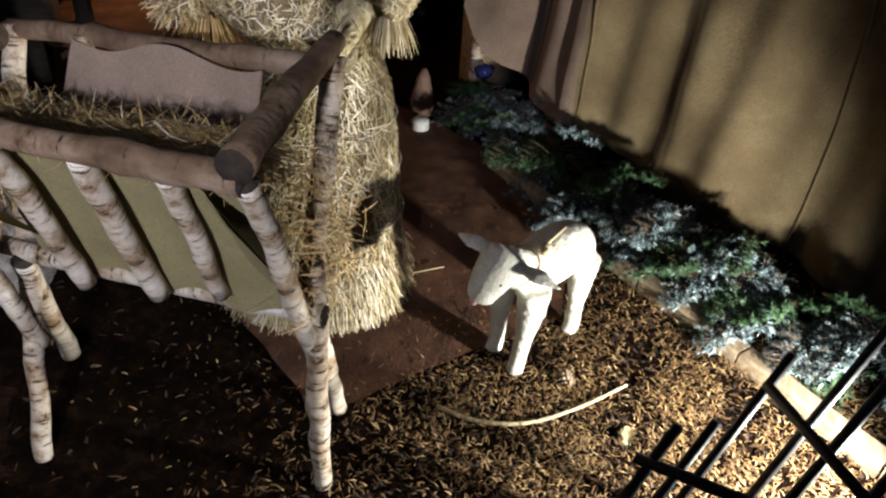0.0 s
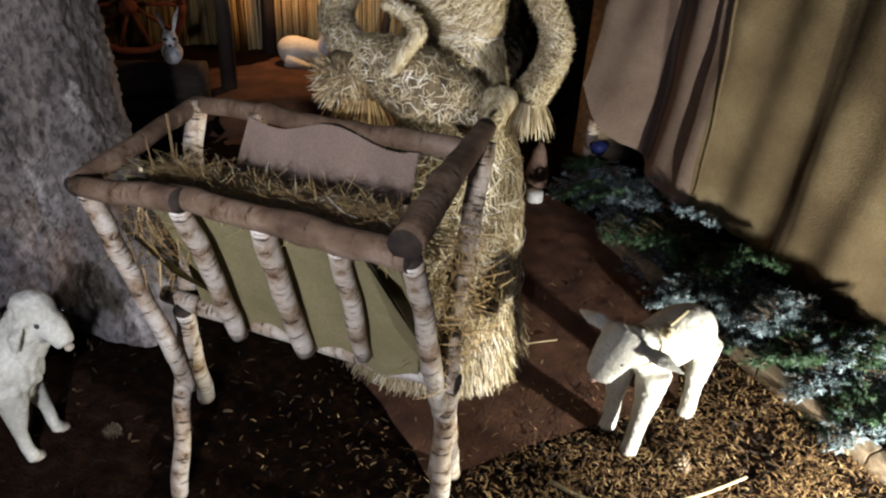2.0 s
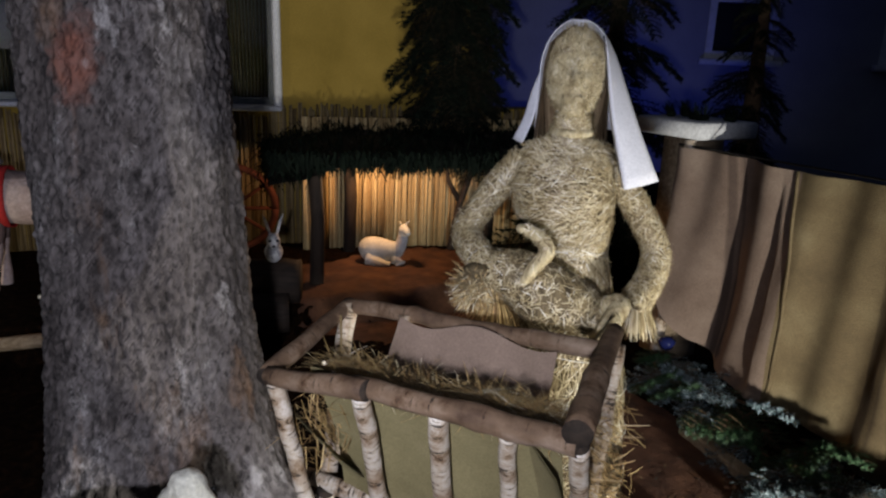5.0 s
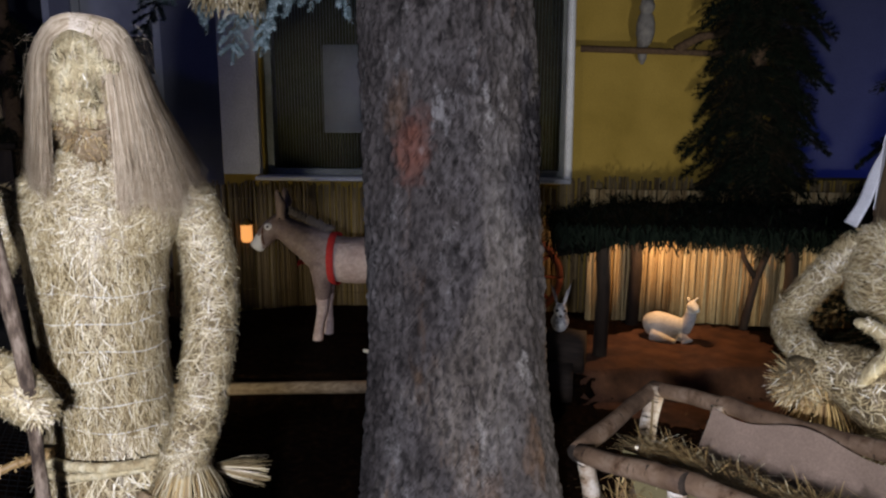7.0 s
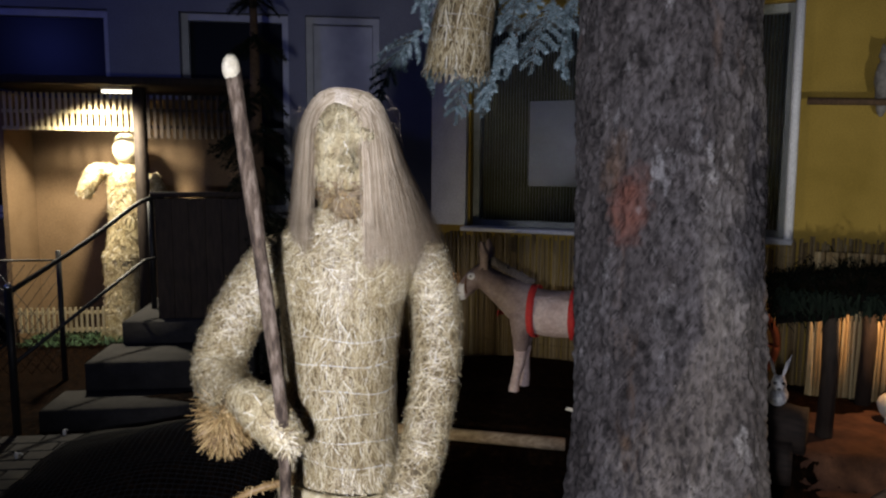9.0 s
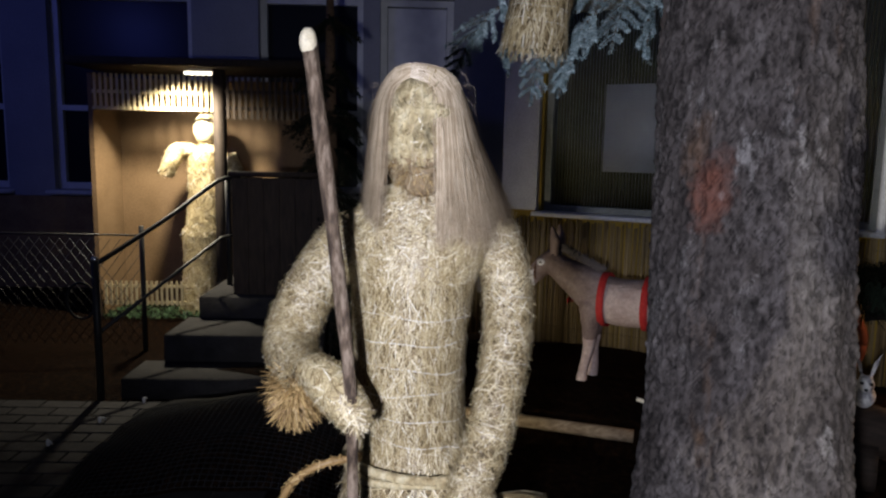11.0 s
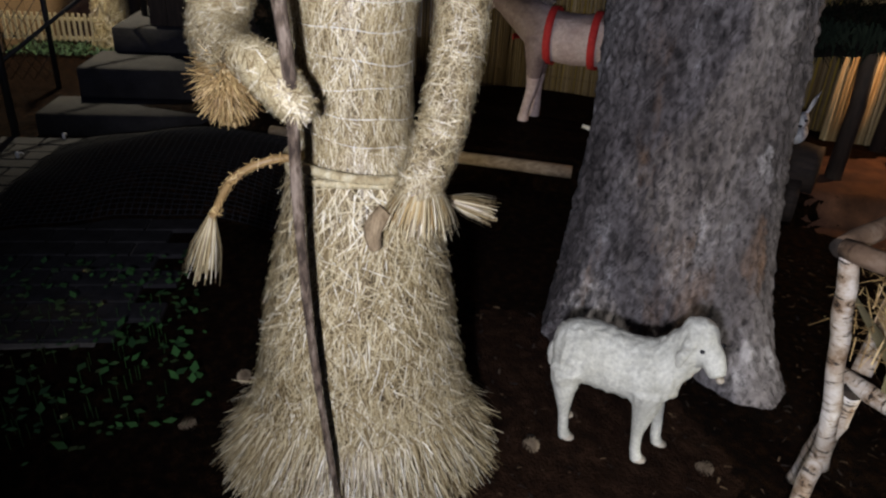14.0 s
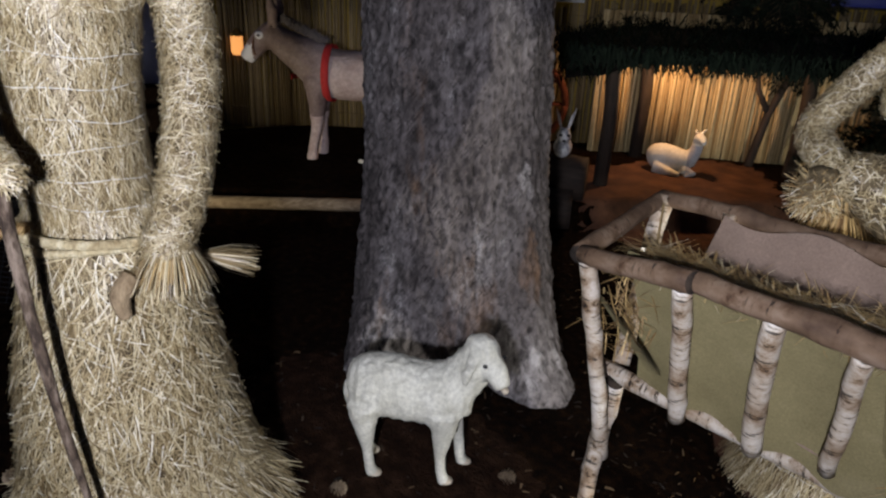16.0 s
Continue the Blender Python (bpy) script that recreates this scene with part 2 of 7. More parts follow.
def bark_material():
    m = mat("spruce bark", (0.2, 0.18, 0.17), 0.9)
    base = ramp(m, grain(m, 3.2, 8, (1, 1, 0.6)), [(0.3, (0.07, 0.057, 0.052)), (0.5, (0.15, 0.131, 0.126)), (0.68, (0.25, 0.228, 0.222)), (0.85, (0.38, 0.36, 0.355))])
    fine = grain(m, 42, 6, (1, 1, 0.5))
    c = mix(m, 0.8, base, ramp(m, fine, [(0.3, (0.4, 0.38, 0.36)), (0.65, (1, 1, 1))]), "MULTIPLY")
    cracks = ramp(m, grain(m, 17, 6, (1, 1, 0.62), "Object", 0.6), [(0.36, (0.12, 0.11, 0.10)), (0.45, (0.85, 0.84, 0.83)), (0.6, (1, 1, 1))])
    c = mix(m, 0.65, c, cracks, "MULTIPLY")
    thin = ramp(m, grain(m, 52, 5, (1, 1, 0.65), "Object", 0.6), [(0.38, (0.14, 0.13, 0.12)), (0.46, (0.9, 0.9, 0.9)), (0.6, (1, 1, 1))])
    c = mix(m, 0.40, c, thin, "MULTIPLY")
    flakes = ramp(m, grain(m, 34, 5, (1, 1, 0.7)), [(0.40, (0.55, 0.54, 0.53)), (0.62, (1.25, 1.24, 1.22))])
    c = mix(m, 0.45, c, flakes, "MULTIPLY")
    pale = ramp(m, grain(m, 7, 7, (1, 1, 0.5), "Object", 0.75), [(0.57, (0, 0, 0)), (0.67, (0.6, 0.6, 0.6))])
    c = mix(m, pale, c, mix(m, 0.8, (0.50, 0.475, 0.46), cracks, "MULTIPLY"))
    rust = ramp(m, grain(m, 3.2, 4, (1.6, 1.6, 0.4)), [(0.60, (0, 0, 0)), (0.75, (0.5, 0.5, 0.5))])
    c = mix(m, rust, c, (0.26, 0.135, 0.06))
    # the old red paint mark on the bark
    co = m.node_tree.nodes.new("ShaderNodeTexCoord")
    d = node(m, "ShaderNodeVectorMath")
    d.operation = "SUBTRACT"
    link(m, co.outputs["Object"], d.inputs[0])
    d.inputs[1].default_value = (0.03, -0.29, 1.46)
    s = node(m, "ShaderNodeVectorMath")
    s.operation = "MULTIPLY"
    s.inputs[1].default_value = (12, 6.0, 6.2)
    link(m, d.outputs[0], s.inputs[0])
    l = node(m, "ShaderNodeVectorMath")
    l.operation = "LENGTH"
    link(m, s.outputs[0], l.inputs[0])
    add = node(m, "ShaderNodeMath")
    link(m, l.outputs["Value"], add.inputs[0])
    link(m, grain(m, 18, 4), add.inputs[1])
    soft = m.node_tree.nodes.new("ShaderNodeMapRange")
    link(m, add.outputs[0], soft.inputs[0])
    for i, v in ((1, 0.85), (2, 1.50), (3, 0.62), (4, 0.0)):
        soft.inputs[i].default_value = v
    c = mix(m, soft.outputs[0], c, (0.30, 0.11, 0.07))
    # shade in the furrows, put into the colour: hollows of the mesh darkened
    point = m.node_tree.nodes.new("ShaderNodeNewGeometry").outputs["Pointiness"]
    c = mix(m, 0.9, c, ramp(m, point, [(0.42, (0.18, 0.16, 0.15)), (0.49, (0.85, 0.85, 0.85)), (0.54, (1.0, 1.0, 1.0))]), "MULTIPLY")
    paint(m, c)
    bump(m, mix(m, 0.5, fine, mix(m, 0.5, thin, cracks)), 1.0, 0.016)
    return m


BARK = bark_material()


def glow(name, colour, strength):
    m = mat(name, colour, 0.5)
    b = m.node_tree.nodes["Principled BSDF"]
    b.inputs["Emission Color"].default_value = (*colour, 1)
    b.inputs["Emission Strength"].default_value = strength
    return m


# ---------- mesh helpers ----------
rnd = random.Random(7)


def frame_of(d):
    """Two directions across d."""
    d = Vector(d).normalized()
    a = d.cross(Vector((0, 0, 1)))
    if a.length < 0.05:
        a = d.cross(Vector((0, 1, 0)))
    a.normalize()
    return a, d.cross(a)


class Geo:
    def __init__(self):
        self.v, self.f, self.m = [], [], []

    def face(self, pts, m=0):
        n = len(self.v)
        self.v += [tuple(p) for p in pts]
        self.f.append(tuple(range(n, n + len(pts))))
        self.m.append(m)

    def rings(self, rings, m=0, caps=True, capmat=None):
        n, k = len(self.v), len(rings[0])
        for r in rings:
            self.v += [tuple(p) for p in r]
        for a in range(len(rings) - 1):
            for b in range(k):
                c = (b + 1) % k
                self.f.append((n + a * k + b, n + a * k + c, n + (a + 1) * k + c, n + (a + 1) * k + b))
                self.m.append(m)
        if caps:
            self.f.append(tuple(n + b for b in reversed(range(k))))
            self.f.append(tuple(n + (len(rings) - 1) * k + b for b in range(k)))
            self.m += [m if capmat is None else capmat] * 2

    def tube(self, path, radii, seg=10, m=0, capmat=None, wob=0.0, flat=1.0):
        path = [Vector(p) for p in path]
        if not isinstance(radii, (list, tuple)):
            radii = [radii] * len(path)
        out, a = [], None
        for i, p in enumerate(path):
            d = (path[min(i + 1, len(path) - 1)] - path[max(i - 1, 0)]).normalized()
            if a is None:
                a, _ = frame_of(d)
            a = (a - d * a.dot(d)).normalized()
            b = d.cross(a)
            out.append([p + (a * math.cos(t) + b * math.sin(t) * flat) * radii[i] * (1 + wob * (rnd.random() - 0.5)) for t in [math.tau * j / seg for j in range(seg)]])
        self.rings(out, m, True, capmat)

    def ball(self, c, r, seg=14, m=0):
        c = Vector(c)
        rr = []
        for i in range(1, seg // 2):
            a = math.pi * i / (seg // 2)
            rr.append([c + Vector((r[0] * math.sin(a) * math.cos(t), r[1] * math.sin(a) * math.sin(t), -r[2] * math.cos(a))) for t in [math.tau * j / seg for j in range(seg)]])
        self.rings(rr, m)

    def box(self, lo, hi, m=0, bevel=0.0):
        (a, b, c), (d, e, f) = lo, hi
        k = bevel
        r = [[(a + k, b + k, c), (d - k, b + k, c), (d - k, e - k, c), (a + k, e - k, c)],
             [(a, b, c + k), (d, b, c + k), (d, e, c + k), (a, e, c + k)],
             [(a, b, f - k), (d, b, f - k), (d, e, f - k), (a, e, f - k)],
             [(a + k, b + k, f), (d - k, b + k, f), (d - k, e - k, f), (a + k, e - k, f)]]
        self.rings(r if k else r[1:3], m)

    def blade(self, p, d, n, length, width, m=0, bend=0.1):
        """A stalk: a narrow folded strip from p along d, bent towards n."""
        p, d, n = Vector(p), Vector(d).normalized(), Vector(n)
        s = d.cross(n)
        if s.length < 1e-4:
            s = frame_of(d)[0]
        s = s.normalized() * width / 2
        q = p + d * length * 0.5 + n * bend * length * 0.5
        e = p + d * length
        k = len(self.v)
        up = n * width * 0.4
        self.v += [tuple(x) for x in (p - s, p + s, q + s + up * 0.2, q - s + up * 0.2, e + s * 0.5, e - s * 0.5)]
        self.f += [(k, k + 1, k + 2, k + 3), (k + 3, k + 2, k + 4, k + 5)]
        self.m += [m, m]

    def add(self, verts, faces, m=0):
        n = len(self.v)
        self.v += [tuple(p) for p in verts]
        self.f += [tuple(n + i for i in f) for f in faces]
        self.m += [m] * len(faces)

    def mesh(self, name, mats, smooth=True):
        me = bpy.data.meshes.new(name)
        me.from_pydata(self.v, [], self.f)
        for x in mats:
            me.materials.append(x)
        me.polygons.foreach_set("material_index", self.m)
        me.polygons.foreach_set("use_smooth", [smooth] * len(self.f))
        me.update()
        return me


def solo(name, geo, mats, label, category, m=None, group="", kind="", smooth=True):
    """A thing of one mesh."""
    ob = new(name, geo.mesh(name, mats if isinstance(mats, (list, tuple)) else [mats], smooth))
    if m is not None:
        ob.matrix_world = m
    return tagged(ob, label, category, group, kind)


def thing(name, label, category, m=None, group="", kind=""):
    ob = new(name)
    ob.empty_display_size = 0.1
    if m is not None:
        ob.matrix_world = m
    return tagged(ob, label, category, group, kind)


def part(name, geo, mats, parent, label="", m=None, smooth=True):
    ob = new(name, geo if isinstance(geo, bpy.types.Mesh) else geo.mesh(name, mats if isinstance(mats, (list, tuple)) else [mats], smooth))
    ob.parent = parent
    if m is not None:
        ob.matrix_local = m
    return tagged(ob, label)


def merged(shapes, voxel=0.008, smooth=6):
    """One closed skin over overlapping shapes: its points and faces."""
    me = shapes.mesh("skin", [])
    ob = new("skin", me)
    r = ob.modifiers.new("r", "REMESH")
    r.mode, r.voxel_size = "VOXEL", voxel
    s = ob.modifiers.new("s", "SMOOTH")
    s.iterations, s.factor = smooth, 0.5
    ev = ob.evaluated_get(bpy.context.evaluated_depsgraph_get())
    out = ev.to_mesh()
    verts = [v.co.copy() for v in out.vertices]
    norms = [v.normal.copy() for v in out.vertices]
    faces = [tuple(p.vertices) for p in out.polygons]
    ev.to_mesh_clear()
    bpy.data.objects.remove(ob)
    bpy.data.meshes.remove(me)
    return verts, norms, faces


def axes(x, y, origin):
    """A pose from a right and an ahead direction on the ground and an origin."""
    x, y = Vector((*x, 0)).normalized(), Vector((*y, 0)).normalized()
    m = Matrix((x, y, (0, 0, 1))).transposed().to_4x4()
    m.translation = origin
    return m


def smooth_path(pts, n=24):
    pts = [Vector(p) for p in pts]
    out = []
    for i in range(n + 1):
        u = i / n * (len(pts) - 1)
        k = min(int(u), len(pts) - 2)
        t = u - k
        p0, p1, p2, p3 = pts[max(k - 1, 0)], pts[k], pts[k + 1], pts[min(k + 2, len(pts) - 1)]
        out.append(0.5 * (2 * p1 + (p2 - p0) * t + (2 * p0 - 5 * p1 + 4 * p2 - p3) * t * t + (3 * p1 - p0 - 3 * p2 + p3) * t ** 3))
    return out


def smoothstep(a, b, x):
    t = min(1, max(0, (x - a) / (b - a)))
    return t * t * (3 - 2 * t)


# ---------- ground ----------
def raised(x, y):
    """How high the bed behind the beam stands at a place."""
    d = (x + 3.656) * -0.815 + (y - 2.31) * 0.579
    return 0.15 * smoothstep(-0.02, 0.10, d) * smoothstep(-6.2, -5.0, x)


def ground_height(x, y):
    z = raised(x, y)
    near = smoothstep(5.5, 3.5, math.hypot(x + 1.2, y - 1.8))
    return z + near * (0.012 * noise.noise((x * 3, y * 3, 0)) + 0.006 * noise.noise((x * 14, y * 14, 3)))


def build_ground():
    g = Geo()
    xs = [-300, -60, -20, -12] + [-9 + 0.35 * i for i in range(10)] + [-5.5 + 0.045 * i for i in range(150)] + [1.3 + 0.5 * i for i in range(8)] + [12, 60, 300]
    ys = [-300, -60, -15, -6, -3] + [-1.6 + 0.3 * i for i in range(5)] + [0.0 + 0.045 * i for i in range(125)] + [5.7 + 0.6 * i for i in range(10)] + [16, 60, 300]
    n = len(xs)
    g.v = [(x, y, ground_height(x, y)) for y in ys for x in xs]
    for j in range(len(ys) - 1):
        for i in range(n - 1):
            g.f.append((j * n + i, j * n + i + 1, (j + 1) * n + i + 1, (j + 1) * n + i))
            g.m.append(0)
    solo("ground", g, MULCH, "dark brown bark mulch covering the ground", "ground", kind="structure")


build_ground()


def build_chips():
    g = Geo()
    for _ in range(30000):
        x, y = rnd.uniform(-2.7, 0.9), rnd.uniform(0.6, 3.6)
        felt = in_felt(x, y)
        if felt and rnd.random() < 0.93:
            continue
        if not felt and x < -0.75 and rnd.random() < 0.90:
            continue
        a = rnd.uniform(0, math.tau)
        d = Vector((math.cos(a), math.sin(a), rnd.uniform(-0.25, 0.45)))
        z = ground_height(x, y) + rnd.uniform(0.001, 0.010) + (0.006 if felt else 0)
        g.blade((x, y, z), d, (rnd.uniform(-0.5, 0.5), rnd.uniform(-0.5, 0.5), 1), rnd.uniform(0.008, 0.030), rnd.uniform(0.002, 0.008), 0, rnd.uniform(-0.2, 0.3))
    solo("mulch_chips", g, CHIPS, "loose brown bark chips and needles on the ground", "mulch", kind="stuff", smooth=False)


FELT = [(-1.40, 2.22), (-0.93, 1.93), (-0.45, 2.55), (-0.52, 3.05), (-1.05, 3.55), (-1.75, 3.85), (-2.25, 3.10)]


def in_felt(x, y):
    inside = False
    for (x0, y0), (x1, y1) in zip(FELT, FELT[1:] + FELT[:1]):
        if (y0 > y) != (y1 > y) and x < (x1 - x0) * (y - y0) / (y1 - y0) + x0:
            inside = not inside
    return inside


def build_felt():
    bm = bmesh.new()
    bm.faces.new([bm.verts.new((x, y, 0)) for x, y in FELT])
    bmesh.ops.triangulate(bm, faces=bm.faces[:])
    for _ in range(5):
        bmesh.ops.subdivide_edges(bm, edges=bm.edges[:], cuts=1, use_grid_fill=True)
    g = Geo()
    bm.verts.ensure_lookup_table()
    g.v = [(v.co.x + 0.012 * noise.noise((v.co.x * 9, v.co.y * 9, 5)), v.co.y + 0.012 * noise.noise((v.co.x * 9, v.co.y * 9, 8)), ground_height(v.co.x, v.co.y) + 0.010) for v in bm.verts]
    g.f = [tuple(v.index for v in f.verts) for f in bm.faces]
    g.m = [0] * len(g.f)
    bm.free()
    solo("ground_felt", g, REDCLOTH, "rust brown felt sheet laid on the mulch", "ground sheet", kind="structure")


build_felt()
build_chips()


def build_soil(name, outline, material, label, lift):
    """A patch of bare ground with a ragged edge, following the ground."""
    g = Geo()
    cx, cy = sum(p[0] for p in outline) / len(outline), sum(p[1] for p in outline) / len(outline)
    rim = smooth_path([(x, y, 0) for x, y in outline + outline[:1]], 96)[:-1]
    rows = []
    for i in range(1, 29):
        u = i / 28
        row = []
        for j, p in enumerate(rim):
            e = 1 + u * 0.10 * noise.noise((j * 0.6, 3.0, cx)) + u * 0.06 * noise.noise((j * 1.9, 7.0, cy))
            x, y = cx + (p.x - cx) * u * e, cy + (p.y - cy) * u * e
            row.append((x, y, ground_height(x, y) + lift * (1 - u ** 6) - 0.004 * u ** 6))
        rows.append(row)
    g.rings(rows, 0, False)
    g.f.append(tuple(reversed(range(len(rim)))))
    g.m.append(0)
    solo(name, g, material, label, "soil", kind="structure")


build_soil("bare_soil", [(-2.45, 1.02), (-1.95, 0.92), (-1.50, 1.05), (-1.38, 1.35), (-1.62, 1.72), (-1.98, 1.80), (-2.45, 1.75), (-2.75, 1.40)], REDSOIL, "reddish brown soil round the tree foot", 0.006)
build_soil("bare_soil", [(-3.55, 3.75), (-3.05, 3.30), (-2.55, 3.35), (-2.10, 3.80), (-2.40, 4.45), (-3.05, 4.85)], REDCLOTH, "rust brown soil on the floor of the hut", 0.006)


def build_needle_litter():
    g = Geo()
    for _ in range(26000):
        x, y = rnd.gauss(-0.15, 0.42), rnd.gauss(2.15, 0.42)
        if in_felt(x, y) and rnd.random() < 0.8:
            continue
        if noise.noise((x * 7, y * 7, 2)) < rnd.uniform(-0.7, 0.25):
            continue
        a = rnd.uniform(0, math.tau)
        g.blade((x, y, ground_height(x, y) + rnd.uniform(0.003, 0.016)), (math.cos(a), math.sin(a), rnd.uniform(-0.2, 0.5)), (0, 0, 1), rnd.uniform(0.008, 0.024), rnd.uniform(0.0015, 0.004), 0, 0.2)
    solo("needle_litter", g, LITTER, "golden brown dry needles strewn on the mulch", "litter", kind="stuff", smooth=False)


LITTER = strand_mat("dry golden needles", [(0.0, (0.06, 0.03, 0.012)), (0.5, (0.17, 0.095, 0.035)), (0.85, (0.32, 0.20, 0.085)), (1.0, (0.50, 0.36, 0.18))], 0.7)
build_needle_litter()

# ---------- straw figures ----------
def ring(c, rx, ry, k=28):
    return [Vector((c[0] + rx * math.cos(t), c[1] + ry * math.sin(t), c[2])) for t in [math.tau * j / k for j in range(k)]]


def loft(g, rows, m=0, k=28):
    """Rows of (s, y, z, rx, ry), from the ground up."""
    g.rings([ring(r[:3], r[3], r[4], k) for r in rows], m)


def loft_at(rows, u, a):
    i = min(int(u * (len(rows) - 1)), len(rows) - 2)
    t = u * (len(rows) - 1) - i
    r = [p + (q - p) * t for p, q in zip(rows[i], rows[i + 1])]
    n = Vector((math.cos(a) / max(r[3], 0.01), math.sin(a) / max(r[4], 0.01), 0)).normalized()
    d = Vector([q - p for p, q in zip(rows[i][:3], rows[i + 1][:3])])
    d += Vector((math.cos(a) * (rows[i + 1][3] - rows[i][3]), math.sin(a) * (rows[i + 1][4] - rows[i][4]), 0))
    return Vector((r[0] + r[3] * math.cos(a), r[1] + r[4] * math.sin(a), r[2])), n, d.normalized()


def thatch_loft(g, rows, count, length, width, along, m, lift=0.15, lo=0.0, hi=1.0, down=True, turn=False):
    """Stalks over a lofted body: along = 1 lays them up and down, 0 at random."""
    for _ in range(count):
        a = rnd.uniform(0, math.tau)
        p, n, d = loft_at(rows, rnd.uniform(lo, hi), a)
        t = n.cross(d)
        if turn:
            d, t = t, d
        w = d * (along + rnd.gauss(0, 1 - along + 0.08)) + t * rnd.gauss(0, 1 - along + 0.14)
        if down and w.z > 0:
            w = -w
        w = w.normalized() + n * rnd.uniform(-0.05, lift)
        ll = length * rnd.uniform(0.5, 1.3)
        g.blade(p + n * 0.002 - w * ll * 0.4, w, n, ll, width * rnd.uniform(0.6, 1.4), m, rnd.uniform(-0.02, 0.12))


def limb_at(path, radii, u, a):
    n = len(path) - 1
    i = min(int(u * n), n - 1)
    t = u * n - i
    p, q = Vector(path[i]), Vector(path[i + 1])
    d = (q - p).normalized()
    x, y = frame_of(d)
    r = radii[i] + (radii[i + 1] - radii[i]) * t
    nn = x * math.cos(a) + y * math.sin(a)
    return p.lerp(q, t) + nn * r, nn, d


def thatch_limb(g, path, radii, count, length, width, along, m, lift=0.15):
    for _ in range(count):
        p, n, d = limb_at(path, radii, rnd.random(), rnd.uniform(0, math.tau))
        t = n.cross(d)
        w = (d * (along + rnd.gauss(0, 1 - along + 0.08)) + t * rnd.gauss(0, 1 - along + 0.14)).normalized() + n * rnd.uniform(-0.05, lift)
        ll = length * rnd.uniform(0.5, 1.3)
        g.blade(p + n * 0.001 - w * ll * 0.4, w, n, ll, width * rnd.uniform(0.6, 1.4), m, rnd.uniform(-0.02, 0.12))


def tuft(g, p, d, count, length, spread, width, m, start=0.012):
    """A brush of loose stalk ends."""
    d = Vector(d).normalized()
    a, b = frame_of(d)
    for _ in range(count):
        t, r = rnd.uniform(0, math.tau), math.sqrt(rnd.random())
        o = (a * math.cos(t) + b * math.sin(t)) * r
        g.blade(Vector(p) + o * start, d + o * spread, o + d * 0.01, length * rnd.uniform(0.6, 1.15), width, m, rnd.uniform(0, 0.15))


def windings(g, rows, z0, z1, count, m, s=1.03):
    for i in range(count):
        z = z0 + (z1 - z0) * i / max(1, count - 1)
        for r, q in zip(rows, rows[1:]):
            if r[2] <= z <= q[2]:
                t = (z - r[2]) / (q[2] - r[2])
                w = [a + (b - a) * t for a, b in zip(r, q)]
                tilt = rnd.uniform(-0.02, 0.02)
                loop = [(w[0] + w[3] * s * math.cos(a), w[1] + w[4] * s * math.sin(a), z + tilt * math.cos(a) + 0.003 * math.sin(5 * a + i)) for a in [math.tau * j / 28 for j in range(29)]]
                g.tube(loop, 0.0008, 4, m)


def densify(path, radii, n=14):
    pts = smooth_path(path, n)
    rr = [radii[min(int(i / n * (len(radii) - 1)), len(radii) - 2)] for i in range(n + 1)]
    for i in range(n + 1):
        u = i / n * (len(radii) - 1)
        k = min(int(u), len(radii) - 2)
        rr[i] = radii[k] + (radii[k + 1] - radii[k]) * (u - k)
    return pts, rr


FIG = [STRAW_CORE, STRAW, STRAW_FACE, HAIR, STRING, STRAW_OLD, BEARD, EYE]


def head(g, c, r, m_low):
    """A bound straw head: brow, nose and chin raised in the straw."""
    h = Geo()
    h.ball(c, r, 24)
    h.ball((c[0], c[1] - r[1] * 0.72, c[2] + r[2] * 0.30), (r[0] * 0.72, r[1] * 0.26, r[2] * 0.20), 14)
    h.tube([(c[0], c[1] - r[1] * 0.95, c[2] + r[2] * 0.22), (c[0], c[1] - r[1] * 1.20, c[2] - r[2] * 0.18)], [r[0] * 0.12, r[0] * 0.19], 10)
    h.ball((c[0], c[1] - r[1] * 0.80, c[2] - r[2] * 0.52), (r[0] * 0.42, r[1] * 0.26, r[2] * 0.13), 12)
    h.ball((c[0], c[1] - r[1] * 0.62, c[2] - r[2] * 0.78), (r[0] * 0.46, r[1] * 0.34, r[2] * 0.20), 12)
    vs, ns, fs = merged(h, 0.007, 3)
    out = []
    for v, n in zip(vs, ns):
        a, b = (v.x - c[0]) / r[0], (v.z - c[2]) / r[2]
        dip = 0.0
        if v.y < c[1]:
            for e in (-0.40, 0.40):
                dip += 0.011 * math.exp(-((a - e) / 0.24) ** 2 - ((b - 0.10) / 0.10) ** 2)
            dip += 0.010 * math.exp(-(a / 0.34) ** 2 - ((b + 0.43) / 0.05) ** 2)
        out.append(v - n * dip + n * 0.004 * noise.noise(v * 55))
    vs = out
    base = len(g.v)
    g.v += [tuple(v) for v in vs]
    for f in fs:
        g.f.append(tuple(base + i for i in f))
        g.m.append(m_low if vs[f[0]].z < c[2] - r[2] * (0.42 + 0.35 * noise.noise(vs[f[0]] * 60)) else 2)
    for k in range(4200):
        i = rnd.randrange(len(vs))
        v, n = vs[i], ns[i]
        if n.y > 0.5:
            continue
        beard = m_low == 6 and v.z < c[2] - r[2] * (0.40 + 0.2 * noise.noise(v * 50))
        t = n.cross(Vector((0, 0, 1)))
        d = (t * rnd.gauss(0, 0.8) + Vector((0, 0, rnd.gauss(-0.3 if beard else 0, 0.7)))).normalized() + n * rnd.uniform(0.05, 0.5 if beard else 0.28)
        g.blade(v, d, n, rnd.uniform(0.010, 0.026) if beard else rnd.uniform(0.006, 0.018), 0.0012 if beard else 0.0018, rnd.choice((6, 5, 5, 6, 1)) if beard else rnd.choice((1, 2, 2)), rnd.uniform(0, 0.3))


